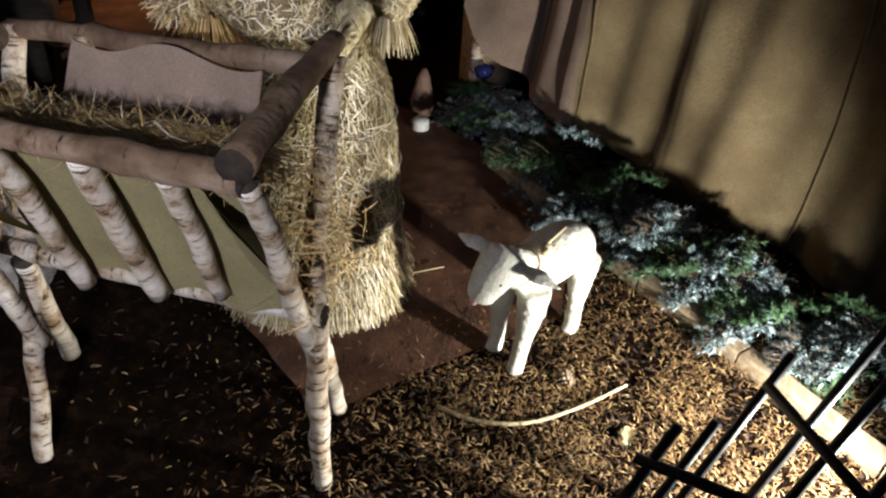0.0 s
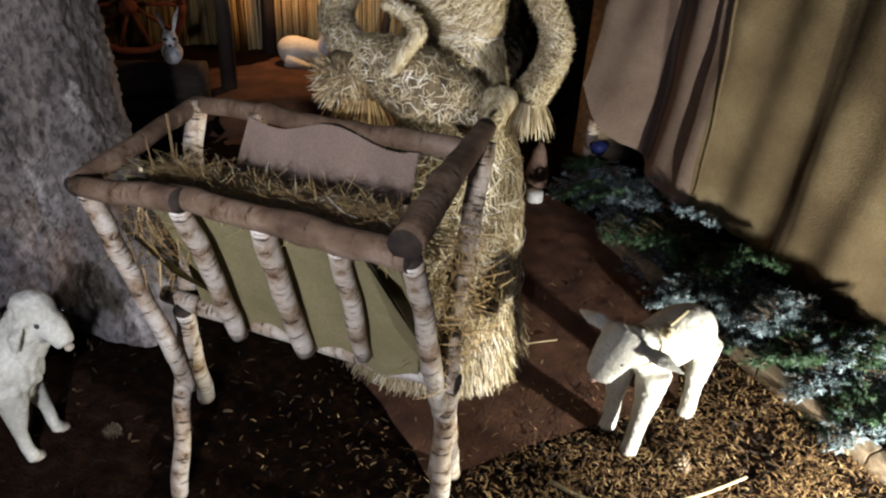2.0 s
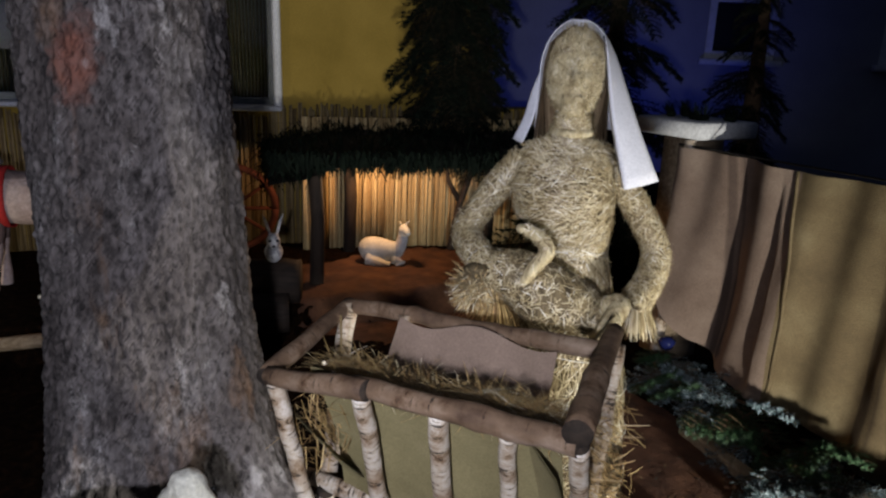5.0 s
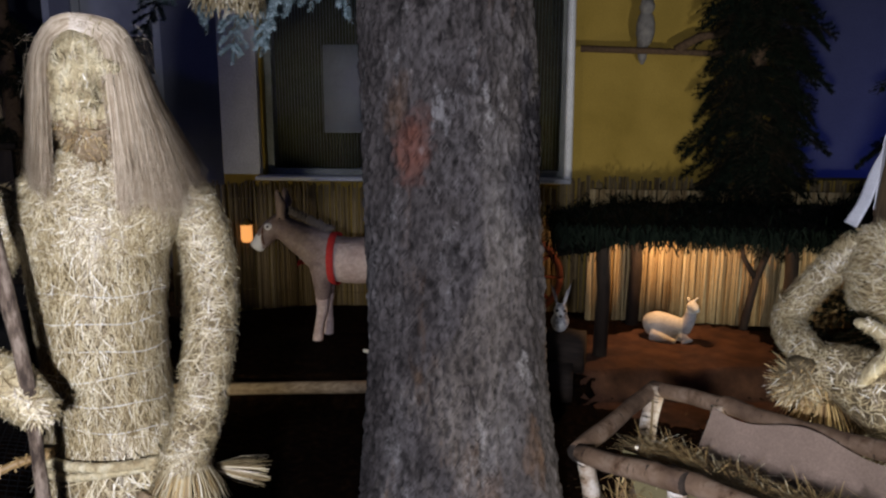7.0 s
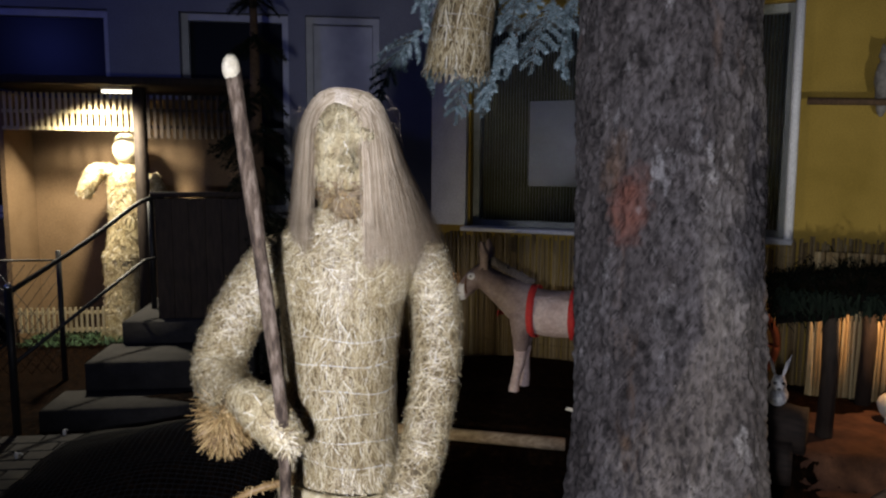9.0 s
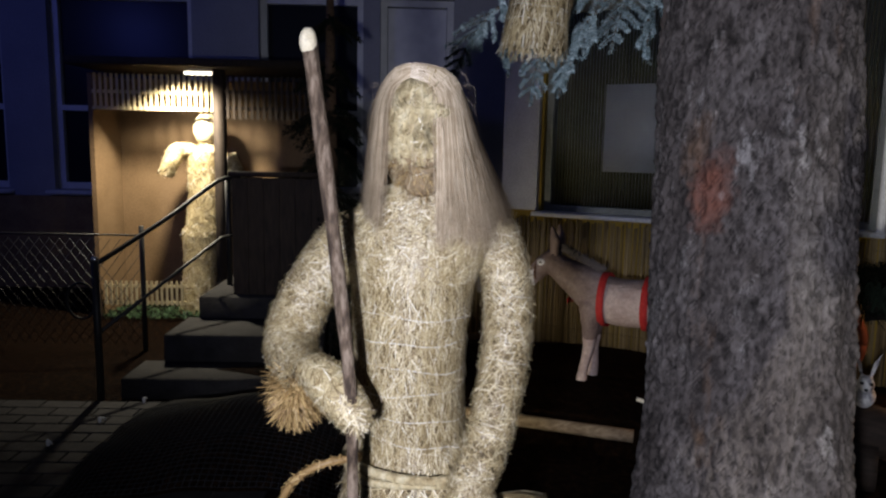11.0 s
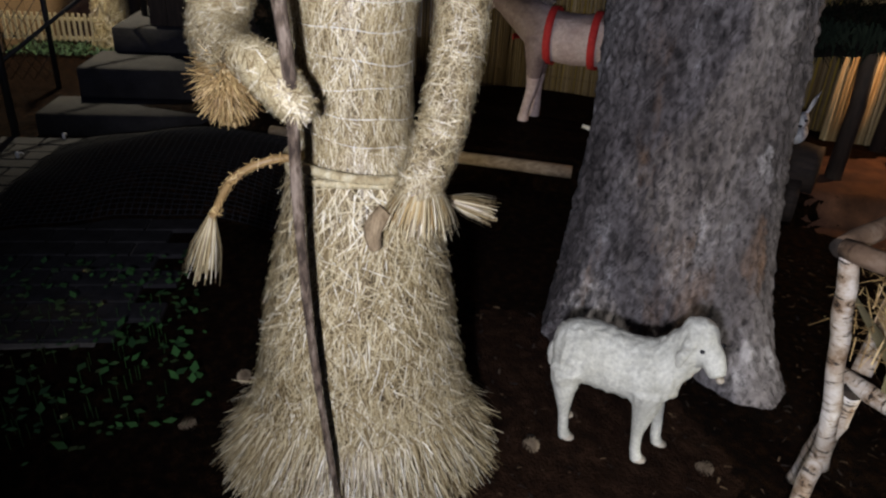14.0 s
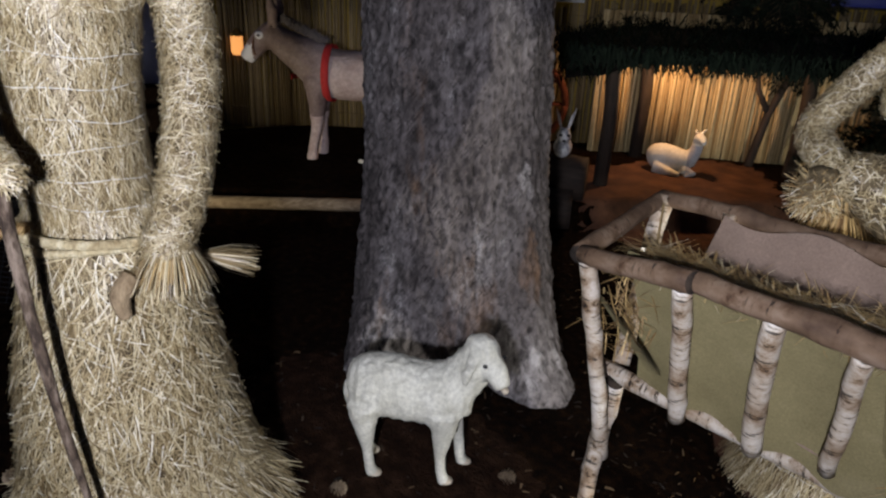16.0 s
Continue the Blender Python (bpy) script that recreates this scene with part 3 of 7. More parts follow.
# The man: s to the picture's right, y away from the path
JX, JY = (0.274, 0.962), (-0.962, 0.274)


def build_shepherd():
    g = Geo()
    skirt = [(-0.012, 0.05, 0.0, 0.318, 0.235), (-0.012, 0.05, 0.06, 0.325, 0.24), (-0.008, 0.05, 0.14, 0.302, 0.228), (-0.005, 0.05, 0.22, 0.280, 0.215), (-0.005, 0.045, 0.30, 0.255, 0.20), (-0.01, 0.04, 0.42, 0.235, 0.19), (-0.012, 0.035, 0.54, 0.215, 0.18), (-0.008, 0.03, 0.70, 0.185, 0.165), (-0.005, 0.03, 0.86, 0.160, 0.145)]
    torso = [(-0.012, 0.03, 0.84, 0.140, 0.125), (-0.024, 0.03, 0.92, 0.124, 0.112), (-0.028, 0.02, 1.05, 0.120, 0.112), (-0.028, 0.01, 1.18, 0.124, 0.118), (-0.022, 0.0, 1.29, 0.134, 0.124), (-0.010, 0.01, 1.375, 0.160, 0.118), (0.0, 0.02, 1.43, 0.155, 0.10), (0.0, 0.02, 1.475, 0.09, 0.075), (-0.005, 0.01, 1.50, 0.055, 0.055)]
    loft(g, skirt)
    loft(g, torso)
    thatch_loft(g, skirt, 12500, 0.080, 0.0024, 0.74, 1, 0.24)
    thatch_loft(g, skirt, 3800, 0.070, 0.0022, 0.30, 1, 0.36, 0.1, 0.9)
    thatch_loft(g, torso, 13000, 0.050, 0.0015, 0.80, 1, 0.18, 0, 0.62)
    thatch_loft(g, torso, 1600, 0.040, 0.0018, 0.20, 1, 0.30, 0, 0.62)
    thatch_loft(g, torso, 12000, 0.034, 0.0014, 0.05, 1, 0.30, 0.5, 0.95, False)
    for _ in range(5200):
        a = rnd.uniform(0, math.tau)
        p, n, d = loft_at(skirt, rnd.uniform(0.05, 0.36), a)
        w = Vector((n.x * 0.8, n.y * 0.8, -1.0 + rnd.gauss(0, 0.22)))
        ll = min(rnd.uniform(0.045, 0.115), (p.z - 0.004) / 0.75 + 0.02)
        g.blade(p, w + Vector((rnd.gauss(0, 0.2), rnd.gauss(0, 0.2), 0)), n, ll, 0.0025, 1, rnd.uniform(-0.15, 0.15))
    arms = [([(-0.150, 0.02, 1.385), (-0.225, 0.02, 1.295), (-0.283, -0.01, 1.185), (-0.278, -0.065, 1.125), (-0.235, -0.13, 1.100)], [0.060, 0.058, 0.054, 0.052, 0.046]),
            ([(0.145, 0.02, 1.395), (0.182, 0.01, 1.30), (0.187, -0.02, 1.16), (0.155, -0.07, 0.98), (0.100, -0.125, 0.84)], [0.056, 0.052, 0.051, 0.048, 0.045])]
    for path, radii in arms:
        p, r = densify(path, radii)
        g.tube(p, r, 14)
        thatch_limb(g, p, r, 8000, 0.036, 0.0014, 0.40, 1, 0.34)
        for i in range(2, 13, 3):
            c = limb_at(p, r, i / 13, 0)[2]
            x, y = frame_of(c)
            o = p[i]
            g.tube([o + (x * math.cos(t) + y * math.sin(t)) * r[i] * 1.03 for t in [math.tau * j / 12 for j in range(13)]], 0.0007, 4, 4)
    # cuffs of loose stalks, and the fists
    g.ball((-0.262, -0.105, 1.068), (0.042, 0.048, 0.056), 16, 5)
    for _ in range(2600):
        th, ph = rnd.uniform(0, math.tau), rnd.uniform(-1.5, 1.2)
        n = Vector((math.cos(th) * math.cos(ph), math.sin(th) * math.cos(ph), math.sin(ph)))
        p = Vector((-0.262 + 0.040 * n.x, -0.105 + 0.046 * n.y, 1.068 + 0.054 * n.z))
        g.blade(p, n * 0.7 + Vector((rnd.gauss(0, 0.5), rnd.gauss(0, 0.5), rnd.gauss(-0.7, 0.5))), n, rnd.uniform(0.015, 0.048), 0.0019, 5, rnd.uniform(-0.2, 0.2))
    tuft(g, (0.115, -0.115, 0.85), (-0.10, -0.12, -1.0), 620, 0.088, 0.62, 0.0024, 1, 0.048)
    tuft(g, (0.115, -0.115, 0.845), (-0.10, -0.12, -1.0), 300, 0.07, 0.75, 0.0024, 5, 0.045)
    fist, fr = densify([(-0.225, -0.135, 1.115), (-0.195, -0.165, 1.108), (-0.162, -0.190, 1.082), (-0.128, -0.205, 1.045), (-0.118, -0.210, 1.025)], [0.036, 0.043, 0.045, 0.036, 0.018])
    g.tube(fist, fr, 12, 2)
    thatch_limb(g, fist, fr, 1500, 0.028, 0.002, 0.15, 1, 0.25)
    fist, fr = densify([(0.040, -0.150, 0.815), (0.014, -0.160, 0.780), (0.018, -0.165, 0.735)], [0.020, 0.021, 0.012])
    g.tube(fist, fr, 10, 6)
    windings(g, torso, 0.93, 1.22, 6, 4, 1.035)
    g.tube([(-0.006 + 0.166 * math.cos(a), 0.03 + 0.15 * math.sin(a), 0.870 + 0.006 * math.sin(2 * a)) for a in [math.tau * j / 32 for j in range(33)]], 0.011, 8, 2)
    g.tube([(-0.006 + 0.164 * math.cos(a), 0.03 + 0.148 * math.sin(a), 0.852 + 0.006 * math.sin(3 * a)) for a in [math.tau * j / 32 for j in range(33)]], 0.009, 8, 2)
    # belt ends with tassels
    rope = smooth_path([(-0.13, -0.08, 0.905), (-0.205, -0.10, 0.898), (-0.271, -0.10, 0.858), (-0.316, -0.10, 0.775)], 14)
    g.tube(rope, 0.008, 8, 5)
    thatch_limb(g, rope, [0.009] * 15, 160, 0.02, 0.0025, 0.5, 5, 0.3)
    tuft(g, (-0.317, -0.100, 0.778), (-0.24, -0.02, -1), 190, 0.135, 0.26, 0.0028, 1, 0.009)
    tuft(g, (0.175, -0.05, 0.80), (1, -0.05, -0.28), 140, 0.105, 0.28, 0.0028, 1, 0.009)
    # head, beard, long hair
    head(g, (-0.008, -0.015, 1.600), (0.083, 0.095, 0.135), 6)
    g.ball((-0.010, 0.016, 1.655), (0.080, 0.088, 0.080), 20, 6)
    g.ball((-0.010, 0.040, 1.58), (0.086, 0.066, 0.125), 20, 6)
    # a wig of flax: locks fall from a parting to the side of the crown, clear of the face
    hairs = []
    for k in range(9000):
        side = 1 if rnd.random() < 0.58 else -1
        a = rnd.uniform(-1.18, 1.5) if side > 0 else rnd.uniform(-0.72, 1.5)
        if rnd.random() < 0.35:
            a = rnd.uniform(-1.18, 0.1) if side > 0 else rnd.uniform(-0.72, 0.3)
        lock = noise.noise((a * 4.0, side * 3.0, 0.5))
        tress = noise.noise((a * 17.0, side * 5.0, 2.5))
        a2 = a + 0.06 * tress + rnd.gauss(0, 0.05)
        th = a2 if side > 0 else math.pi - a2
        o = Vector((math.cos(th), math.sin(th) * 1.05, 0))
        back = min(1, max(0, 0.42 + 0.48 * math.sin(a) + rnd.gauss(0, 0.04)))
        part_at = Vector((-0.026, -0.078 + 0.150 * back, 0))
        rise = 0.148 * math.sqrt(max(0.05, 1 - ((part_at.y + 0.006) / 0.112) ** 2))
        top = Vector((part_at.x + rnd.gauss(0, 0.003), part_at.y, 1.600 + rise))
        c0 = Vector((-0.012, 0.004, 0))
        layer = rnd.uniform(0.90, 1.06)
        crown = Vector((c0.x + o.x * 0.058 * layer, part_at.y * 0.55 + o.y * 0.035, 1.600 + rise - 0.014))
        temple = c0 + o * 0.094 * layer + Vector((0, 0, 1.672))
        wide = 0.075 * smoothstep(1.0, 0.1, abs(a + 0.10)) if side > 0 else 0.0
        cheek = c0 + o * (0.106 * layer + 0.25 * wide + 0.004 * tress) + Vector((0, 0, 1.590))
        neck = c0 + o * (0.113 * layer + 0.65 * wide + 0.007 * tress) + Vector((0, 0, 1.515))
        low = (rnd.uniform(1.375, 1.435) if side > 0 else rnd.uniform(1.405, 1.46)) + 0.045 * tress + 0.02 * lock
        tip = c0 + o * (0.120 * layer + 1.15 * wide + 0.012 * tress + 0.006 * lock) + Vector((rnd.gauss(0, 0.003), rnd.gauss(-0.012, 0.003), low))
        hairs.append((smooth_path([top, crown, temple, cheek, neck, tip], 12), rnd.uniform(0.0004, 0.0010)))
    for k in range(260):
        th = rnd.uniform(0, math.tau)
        o = Vector((math.cos(th), math.sin(th), 0))
        p = Vector((-0.010, 0.004, rnd.uniform(1.58, 1.70)))
        q = p + o * rnd.uniform(0.095, 0.118) + Vector((0, 0, rnd.gauss(0.0, 0.02)))
        hairs.append((smooth_path([p + o * 0.05, q, q + o * rnd.uniform(0.0, 0.015) + Vector((rnd.gauss(0, 0.015), 0, -rnd.uniform(0.02, 0.10)))], 12), 0.0004))
    for path, w in hairs:
        base = len(g.v)
        for i, p in enumerate(path):
            d = (path[min(i + 1, 12)] - path[max(i - 1, 0)]).normalized()
            s = d.cross(Vector((p.x, p.y, 0.001)).normalized())
            ww = w * (1 - 0.85 * max(0, i - 7) / 5)
            s = s.normalized() * ww if s.length > 1e-4 else Vector((ww, 0, 0))
            g.v += [tuple(p - s), tuple(p + s)]
        for i in range(12):
            b = base + 2 * i
            g.f.append((b, b + 1, b + 3, b + 2))
            g.m.append(3)
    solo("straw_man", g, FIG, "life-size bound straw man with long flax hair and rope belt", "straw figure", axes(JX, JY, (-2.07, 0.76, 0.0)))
    s = Geo()
    way = smooth_path([(-0.040, -0.285, 0.0), (-0.085, -0.240, 0.30), (-0.115, -0.235, 0.60), (-0.130, -0.225, 0.85), (-0.137, -0.222, 1.10), (-0.172, -0.210, 1.42), (-0.216, -0.200, 1.760)], 30)
    s.tube(way, [0.0065 + 0.0090 * i / 30 + 0.0008 * math.sin(i * 1.7) for i in range(31)], 12, 0, 1, 0.12)
    t = thing("staff", "crooked brown hazel staff with a fresh-cut pale top", "staff", axes(JX, JY, (-2.07, 0.76, 0.0)))
    part("shaft", s, [STAFFWOOD, FRESHCUT], t)
    s = Geo()
    s.ball((-0.217, -0.206, 1.760), (0.0165, 0.014, 0.026), 14)
    part("cut_end", s, FRESHCUT, t, "pale slanting cut")


build_shepherd()

MX, MY = (0.93, 0.37), (-0.37, 0.93)
MPOSE = axes(MX, MY, (-1.12, 2.36, 0.0))


def build_mother():
    g = Geo()
    skirt = [(-0.045, 0.06, 0.0, 0.262, 0.235), (-0.045, 0.06, 0.07, 0.265, 0.235), (-0.035, 0.05, 0.20, 0.245, 0.215), (-0.03, 0.05, 0.34, 0.228, 0.20), (-0.025, 0.045, 0.48, 0.215, 0.19), (-0.018, 0.04, 0.64, 0.192, 0.172), (-0.005, 0.03, 0.80, 0.135, 0.13), (0.005, 0.02, 0.90, 0.105, 0.105), (0.006, 0.02, 1.0, 0.083, 0.085)]
    torso = [(0.006, 0.02, 0.99, 0.082, 0.08), (-0.002, 0.01, 1.04, 0.094, 0.090), (-0.036, -0.005, 1.10, 0.130, 0.122), (-0.042, -0.005, 1.17, 0.137, 0.124), (-0.042, 0.01, 1.24, 0.134, 0.104), (-0.038, 0.02, 1.28, 0.114, 0.08), (-0.032, 0.02, 1.31, 0.056, 0.054), (-0.029, 0.015, 1.36, 0.044, 0.045), (-0.029, 0.01, 1.40, 0.044, 0.045)]
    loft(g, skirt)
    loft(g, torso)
    thatch_loft(g, skirt, 6500, 0.06, 0.0028, 0.74, 1, 0.22)
    thatch_loft(g, skirt, 5000, 0.042, 0.0018, 0.6, 1, 0.28, 0.15, 1.0, False, True)
    thatch_loft(g, torso, 9500, 0.040, 0.0016, 0.72, 1, 0.26, 0, 0.9, False, True)
    thatch_loft(g, torso, 2500, 0.026, 0.0015, 0.02, 1, 0.32, 0, 0.9, False)
    for _ in range(3200):
        p, n, d = loft_at(skirt, rnd.uniform(0.02, 0.26), rnd.uniform(0, math.tau))
        g.blade(p, (n.x * 0.4 + rnd.gauss(0, 0.2), n.y * 0.4 + rnd.gauss(0, 0.2), -1), n, min(rnd.uniform(0.04, 0.085), p.z / 0.8 + 0.01), 0.0026, 1, 0.03)
    windings(g, torso, 1.005, 1.02, 4, 4, 1.05)
    windings(g, skirt, 0.15, 0.72, 5, 4, 1.05)
    g.tube([(-0.032 + 0.05 * math.cos(a), 0.015 + 0.05 * math.sin(a), 1.322) for a in [math.tau * j / 24 for j in range(25)]], 0.012, 8, 2)
    arms = [([(-0.155, 0.01, 1.245), (-0.225, 0.0, 1.16), (-0.295, -0.05, 1.05), (-0.255, -0.13, 1.00), (-0.20, -0.18, 0.96)], [0.038, 0.038, 0.039, 0.041, 0.044]),
            ([(0.072, 0.01, 1.245), (0.150, 0.01, 1.14), (0.220, -0.01, 1.02), (0.205, -0.05, 0.94), (0.155, -0.12, 0.88)], [0.038, 0.037, 0.037, 0.038, 0.042])]
    for path, radii in arms:
        p, r = densify(path, radii)
        g.tube(p, r, 14)
        thatch_limb(g, p, r, 4600, 0.027, 0.0016, 0.15, 1, 0.34)
        for i in (3, 7, 11):
            x, y = frame_of(limb_at(p, r, i / 14, 0)[2])
            g.tube([p[i] + (x * math.cos(t) + y * math.sin(t)) * r[i] * 1.03 for t in [math.tau * j / 12 for j in range(13)]], 0.0009, 4, 4)
    tuft(g, (0.165, -0.11, 0.885), (-0.05, -0.1, -1), 520, 0.075, 0.6, 0.0022, 1, 0.045)
    tuft(g, (-0.21, -0.17, 0.97), (0.2, -0.1, -0.9), 240, 0.07, 0.7, 0.003, 5, 0.045)
    head(g, (-0.036, -0.012, 1.478), (0.077, 0.086, 0.116), 2)
    for k in range(520):
        side = 1 if k % 2 else -1
        a = rnd.uniform(-0.35, 1.0)
        o = Vector((side * math.cos(a), math.sin(a), 0))
        pts = [Vector((-0.036, -0.03, 1.594)) + o * 0.015, Vector((-0.036, -0.015, 1.548)) + o * 0.072, Vector((-0.036, 0, 1.44)) + o * 0.086, Vector((-0.036, 0.03, rnd.uniform(1.27, 1.34))) + o * rnd.uniform(0.07, 0.10)]
        path = smooth_path(pts, 6)
        base = len(g.v)
        for i, p in enumerate(path):
            d = (path[min(i + 1, 6)] - path[max(i - 1, 0)]).normalized()
            s = d.cross(o).normalized() * 0.002
            g.v += [tuple(p - s), tuple(p + s)]
        for i in range(6):
            b = base + 2 * i
            g.f.append((b, b + 1, b + 3, b + 2))
            g.m.append(3)
    fig = [STRAW_CORE, STRAW, STRAW_FACE, HAIR_DARK, STRING, STRAW_OLD]
    solo("straw_woman", g, fig, "bound straw woman behind the birch crib", "straw figure", MPOSE)
    # veil: a cap over the head, one long fall in front of the shoulder and one behind the other
    v = Geo()
    def sheet(rows):
        n, k = len(v.v), len(rows[0])
        for r in rows:
            v.v += [tuple(p) for p in r]
        for i in range(len(rows) - 1):
            for j in range(k - 1):
                v.f.append((n + i * k + j, n + i * k + j + 1, n + (i + 1) * k + j + 1, n + (i + 1) * k + j))
                v.m.append(0)
    c = Vector((-0.036, 0.000, 1.480))
    rows = []
    for i in range(9):
        b = 0.18 + 1.42 * i / 8
        row = []
        for j in range(25):
            a = 0.10 + (math.pi - 0.20) * j / 24
            row.append(c + Vector((0.092 * math.cos(a) * math.sin(b), 0.100 * math.sin(a) * math.sin(b) - 0.012 * math.cos(b), 0.130 * math.cos(b))))
        rows.append(row)
    for i in range(1, 7):
        u = i / 6
        rows.append([p + Vector(((p.x - c.x) * (0.40 if p.x > c.x else 0.05) * u, 0.03 * u + 0.006 * math.sin(9 * p.x * 10) * u, -0.150 * u)) for p in rows[8]])
    sheet(rows)
    # the long stiff fall before one shoulder, folded along its edges
    edge = [((0.022, 0.020, 1.592), (0.030, -0.035, 1.572)), ((0.062, 0.018, 1.530), (0.044, -0.052, 1.500)), ((0.105, 0.012, 1.430), (0.060, -0.060, 1.400)), ((0.150, 0.000, 1.325), (0.084, -0.062, 1.300)), ((0.205, -0.015, 1.208), (0.115, -0.066, 1.188))]
    outer, inner = smooth_path([e[0] for e in edge], 12), smooth_path([e[1] for e in edge], 12)
    sheet([[p + Vector((-0.014, 0.035, 0.0)) if j == 0 else q + Vector((-0.006, 0.03, 0)) if j == 9 else p.lerp(q, (j - 1) / 7) + Vector((0, -0.006 * math.sin(math.pi * (j - 1) / 7), 0)) for j in range(10)] for p, q in zip(outer, inner)])
    # the narrow fall behind the other shoulder
    edge = [((-0.112, 0.050, 1.515), (-0.098, 0.030, 1.530)), ((-0.146, 0.072, 1.430), (-0.122, 0.050, 1.436)), ((-0.168, 0.090, 1.345), (-0.138, 0.060, 1.350)), ((-0.195, 0.105, 1.285), (-0.165, 0.080, 1.275))]
    outer, inner = smooth_path([e[0] for e in edge], 10), smooth_path([e[1] for e in edge], 10)
    sheet([[p.lerp(q, j / 5) for j in range(6)] for p, q in zip(outer, inner)])
    ob = solo("headscarf", v, CLOTH, "plain white cotton headscarf draped over the straw woman", "headscarf", MPOSE)
    so = ob.modifiers.new("thick", "SOLIDIFY")
    so.thickness = 0.0025


build_mother()


def build_infant():
    g = Geo()
    body = [(-0.205, -0.195, 0.985), (-0.14, -0.205, 0.970), (-0.06, -0.21, 0.925), (0.01, -0.21, 0.885), (0.065, -0.205, 0.865)]
    p, r = densify(body, [0.050, 0.070, 0.088, 0.086, 0.050])
    g.tube(p, r, 16)
    thatch_limb(g, p, r, 2400, 0.024, 0.0021, 0.1, 1, 0.30)
    g.ball((-0.245, -0.205, 0.945), (0.055, 0.055, 0.055), 16)
    for _ in range(1100):
        a, b = rnd.uniform(0, math.tau), rnd.uniform(-1.2, 1.0)
        d = Vector((math.cos(a) * 0.9, math.sin(a) * 0.9, b)).normalized()
        w = Vector((rnd.gauss(0, 0.6), rnd.gauss(0, 0.6), rnd.gauss(-0.35, 0.6))) + d * 0.5
        g.blade(Vector((-0.245, -0.205, 0.94)) + d * 0.053, w, d, rnd.uniform(0.015, 0.040), 0.0022, rnd.choice((1, 1, 5)), rnd.uniform(-0.3, 0.3))
    arm, ar = densify([(-0.125, -0.265, 0.975), (-0.098, -0.275, 1.025), (-0.072, -0.270, 1.060), (-0.090, -0.262, 1.090), (-0.128, -0.255, 1.110)], [0.016, 0.017, 0.019, 0.018, 0.015])
    g.tube(arm, ar, 10, 2)
    g.ball((-0.135, -0.255, 1.110), (0.018, 0.014, 0.013), 10, 2)
    thatch_limb(g, arm, ar, 200, 0.02, 0.0025, 0.2, 1, 0.2)
    for knee, end in (((0.116, -0.235, 0.930), (0.062, -0.310, 0.855)), ((0.085, -0.225, 0.840), (0.055, -0.235, 0.800))):
        leg, lr = densify([(0.045, -0.21, 0.880), knee, end], [0.034, 0.027, 0.022])
        g.tube(leg, lr, 10, 2)
        thatch_limb(g, leg, lr, 200, 0.022, 0.0025, 0.3, 1, 0.2)
    tuft(g, (-0.2, -0.2, 0.90), (-0.1, -0.1, -1), 160, 0.09, 0.8, 0.003, 5, 0.05)
    solo("straw_doll", g, [STRAW_CORE, STRAW, STRAW_FACE, HAIR, STRING, STRAW_OLD], "small bound straw doll lying in the straw woman's arms", "doll", MPOSE)


build_infant()


# ---------- birch crib ----------
def log_mesh(length, r0, r1, seed, knots=2):
    """A birch pole along z from 0 to length."""
    q = random.Random(seed)
    g = Geo()
    k, seg = max(6, int(length / 0.03)), 16
    rr = []
    ox, oy = q.uniform(-9, 9), q.uniform(-9, 9)
    kn = [(q.uniform(0.1, 0.9) * length, q.uniform(0, math.tau)) for _ in range(knots)]
    for i in range(k + 1):
        z = length * i / k
        r = r0 + (r1 - r0) * i / k
        cx, cy = 0.007 * noise.noise((z * 3.4, ox, 0)) + 0.005 * noise.noise((z * 11, ox, 3)), 0.007 * noise.noise((z * 3.4, oy, 4)) + 0.005 * noise.noise((z * 11, oy, 8))
        row = []
        for j in range(seg):
            a = math.tau * j / seg
            e = 1 + 0.05 * noise.noise((z * 9, ox, oy)) + 0.08 * noise.noise((math.cos(a) * 1.5 + ox, math.sin(a) * 1.5, z * 14))
            for kz, ka in kn:
                e += 0.28 * math.exp(-((z - kz) / 0.02) ** 2) * max(0, math.cos(a - ka)) ** 3
            row.append((cx + r * e * math.cos(a), cy + r * e * math.sin(a), z))
        rr.append(row)
    g.rings(rr, 0, True, 1)
    return g


def pole(name, a, b, r0, r1, parent, seed, label="", knots=2):
    a, b = Vector(a), Vector(b)
    g = log_mesh((b - a).length, r0 * 1.04, r1 * 1.04, seed, knots)
    m = (b - a).to_track_quat("Z", "Y").to_matrix().to_4x4()
    m.translation = a
    return part(name, g, [BIRCH, LOGEND], parent, label, m)


def sheet_geo(fn, nu, nv, thick=0.004):
    """A cloth with thickness over fn(u, v)."""
    g = Geo()
    p = [[Vector(fn(i / nu, j / nv)) for i in range(nu + 1)] for j in range(nv + 1)]
    for side in (0, 1):
        base = len(g.v)
        for j in range(nv + 1):
            for i in range(nu + 1):
                du = p[j][min(i + 1, nu)] - p[j][max(i - 1, 0)]
                dv = p[min(j + 1, nv)][i] - p[max(j - 1, 0)][i]
                n = du.cross(dv)
                n = n.normalized() if n.length > 1e-9 else Vector((0, 0, 1))
                g.v.append(tuple(p[j][i] + n * thick * side))
        for j in range(nv):
            for i in range(nu):
                q = (base + j * (nu + 1) + i, base + j * (nu + 1) + i + 1, base + (j + 1) * (nu + 1) + i + 1, base + (j + 1) * (nu + 1) + i)
                g.f.append(q if side else q[::-1])
                g.m.append(0)
    return g


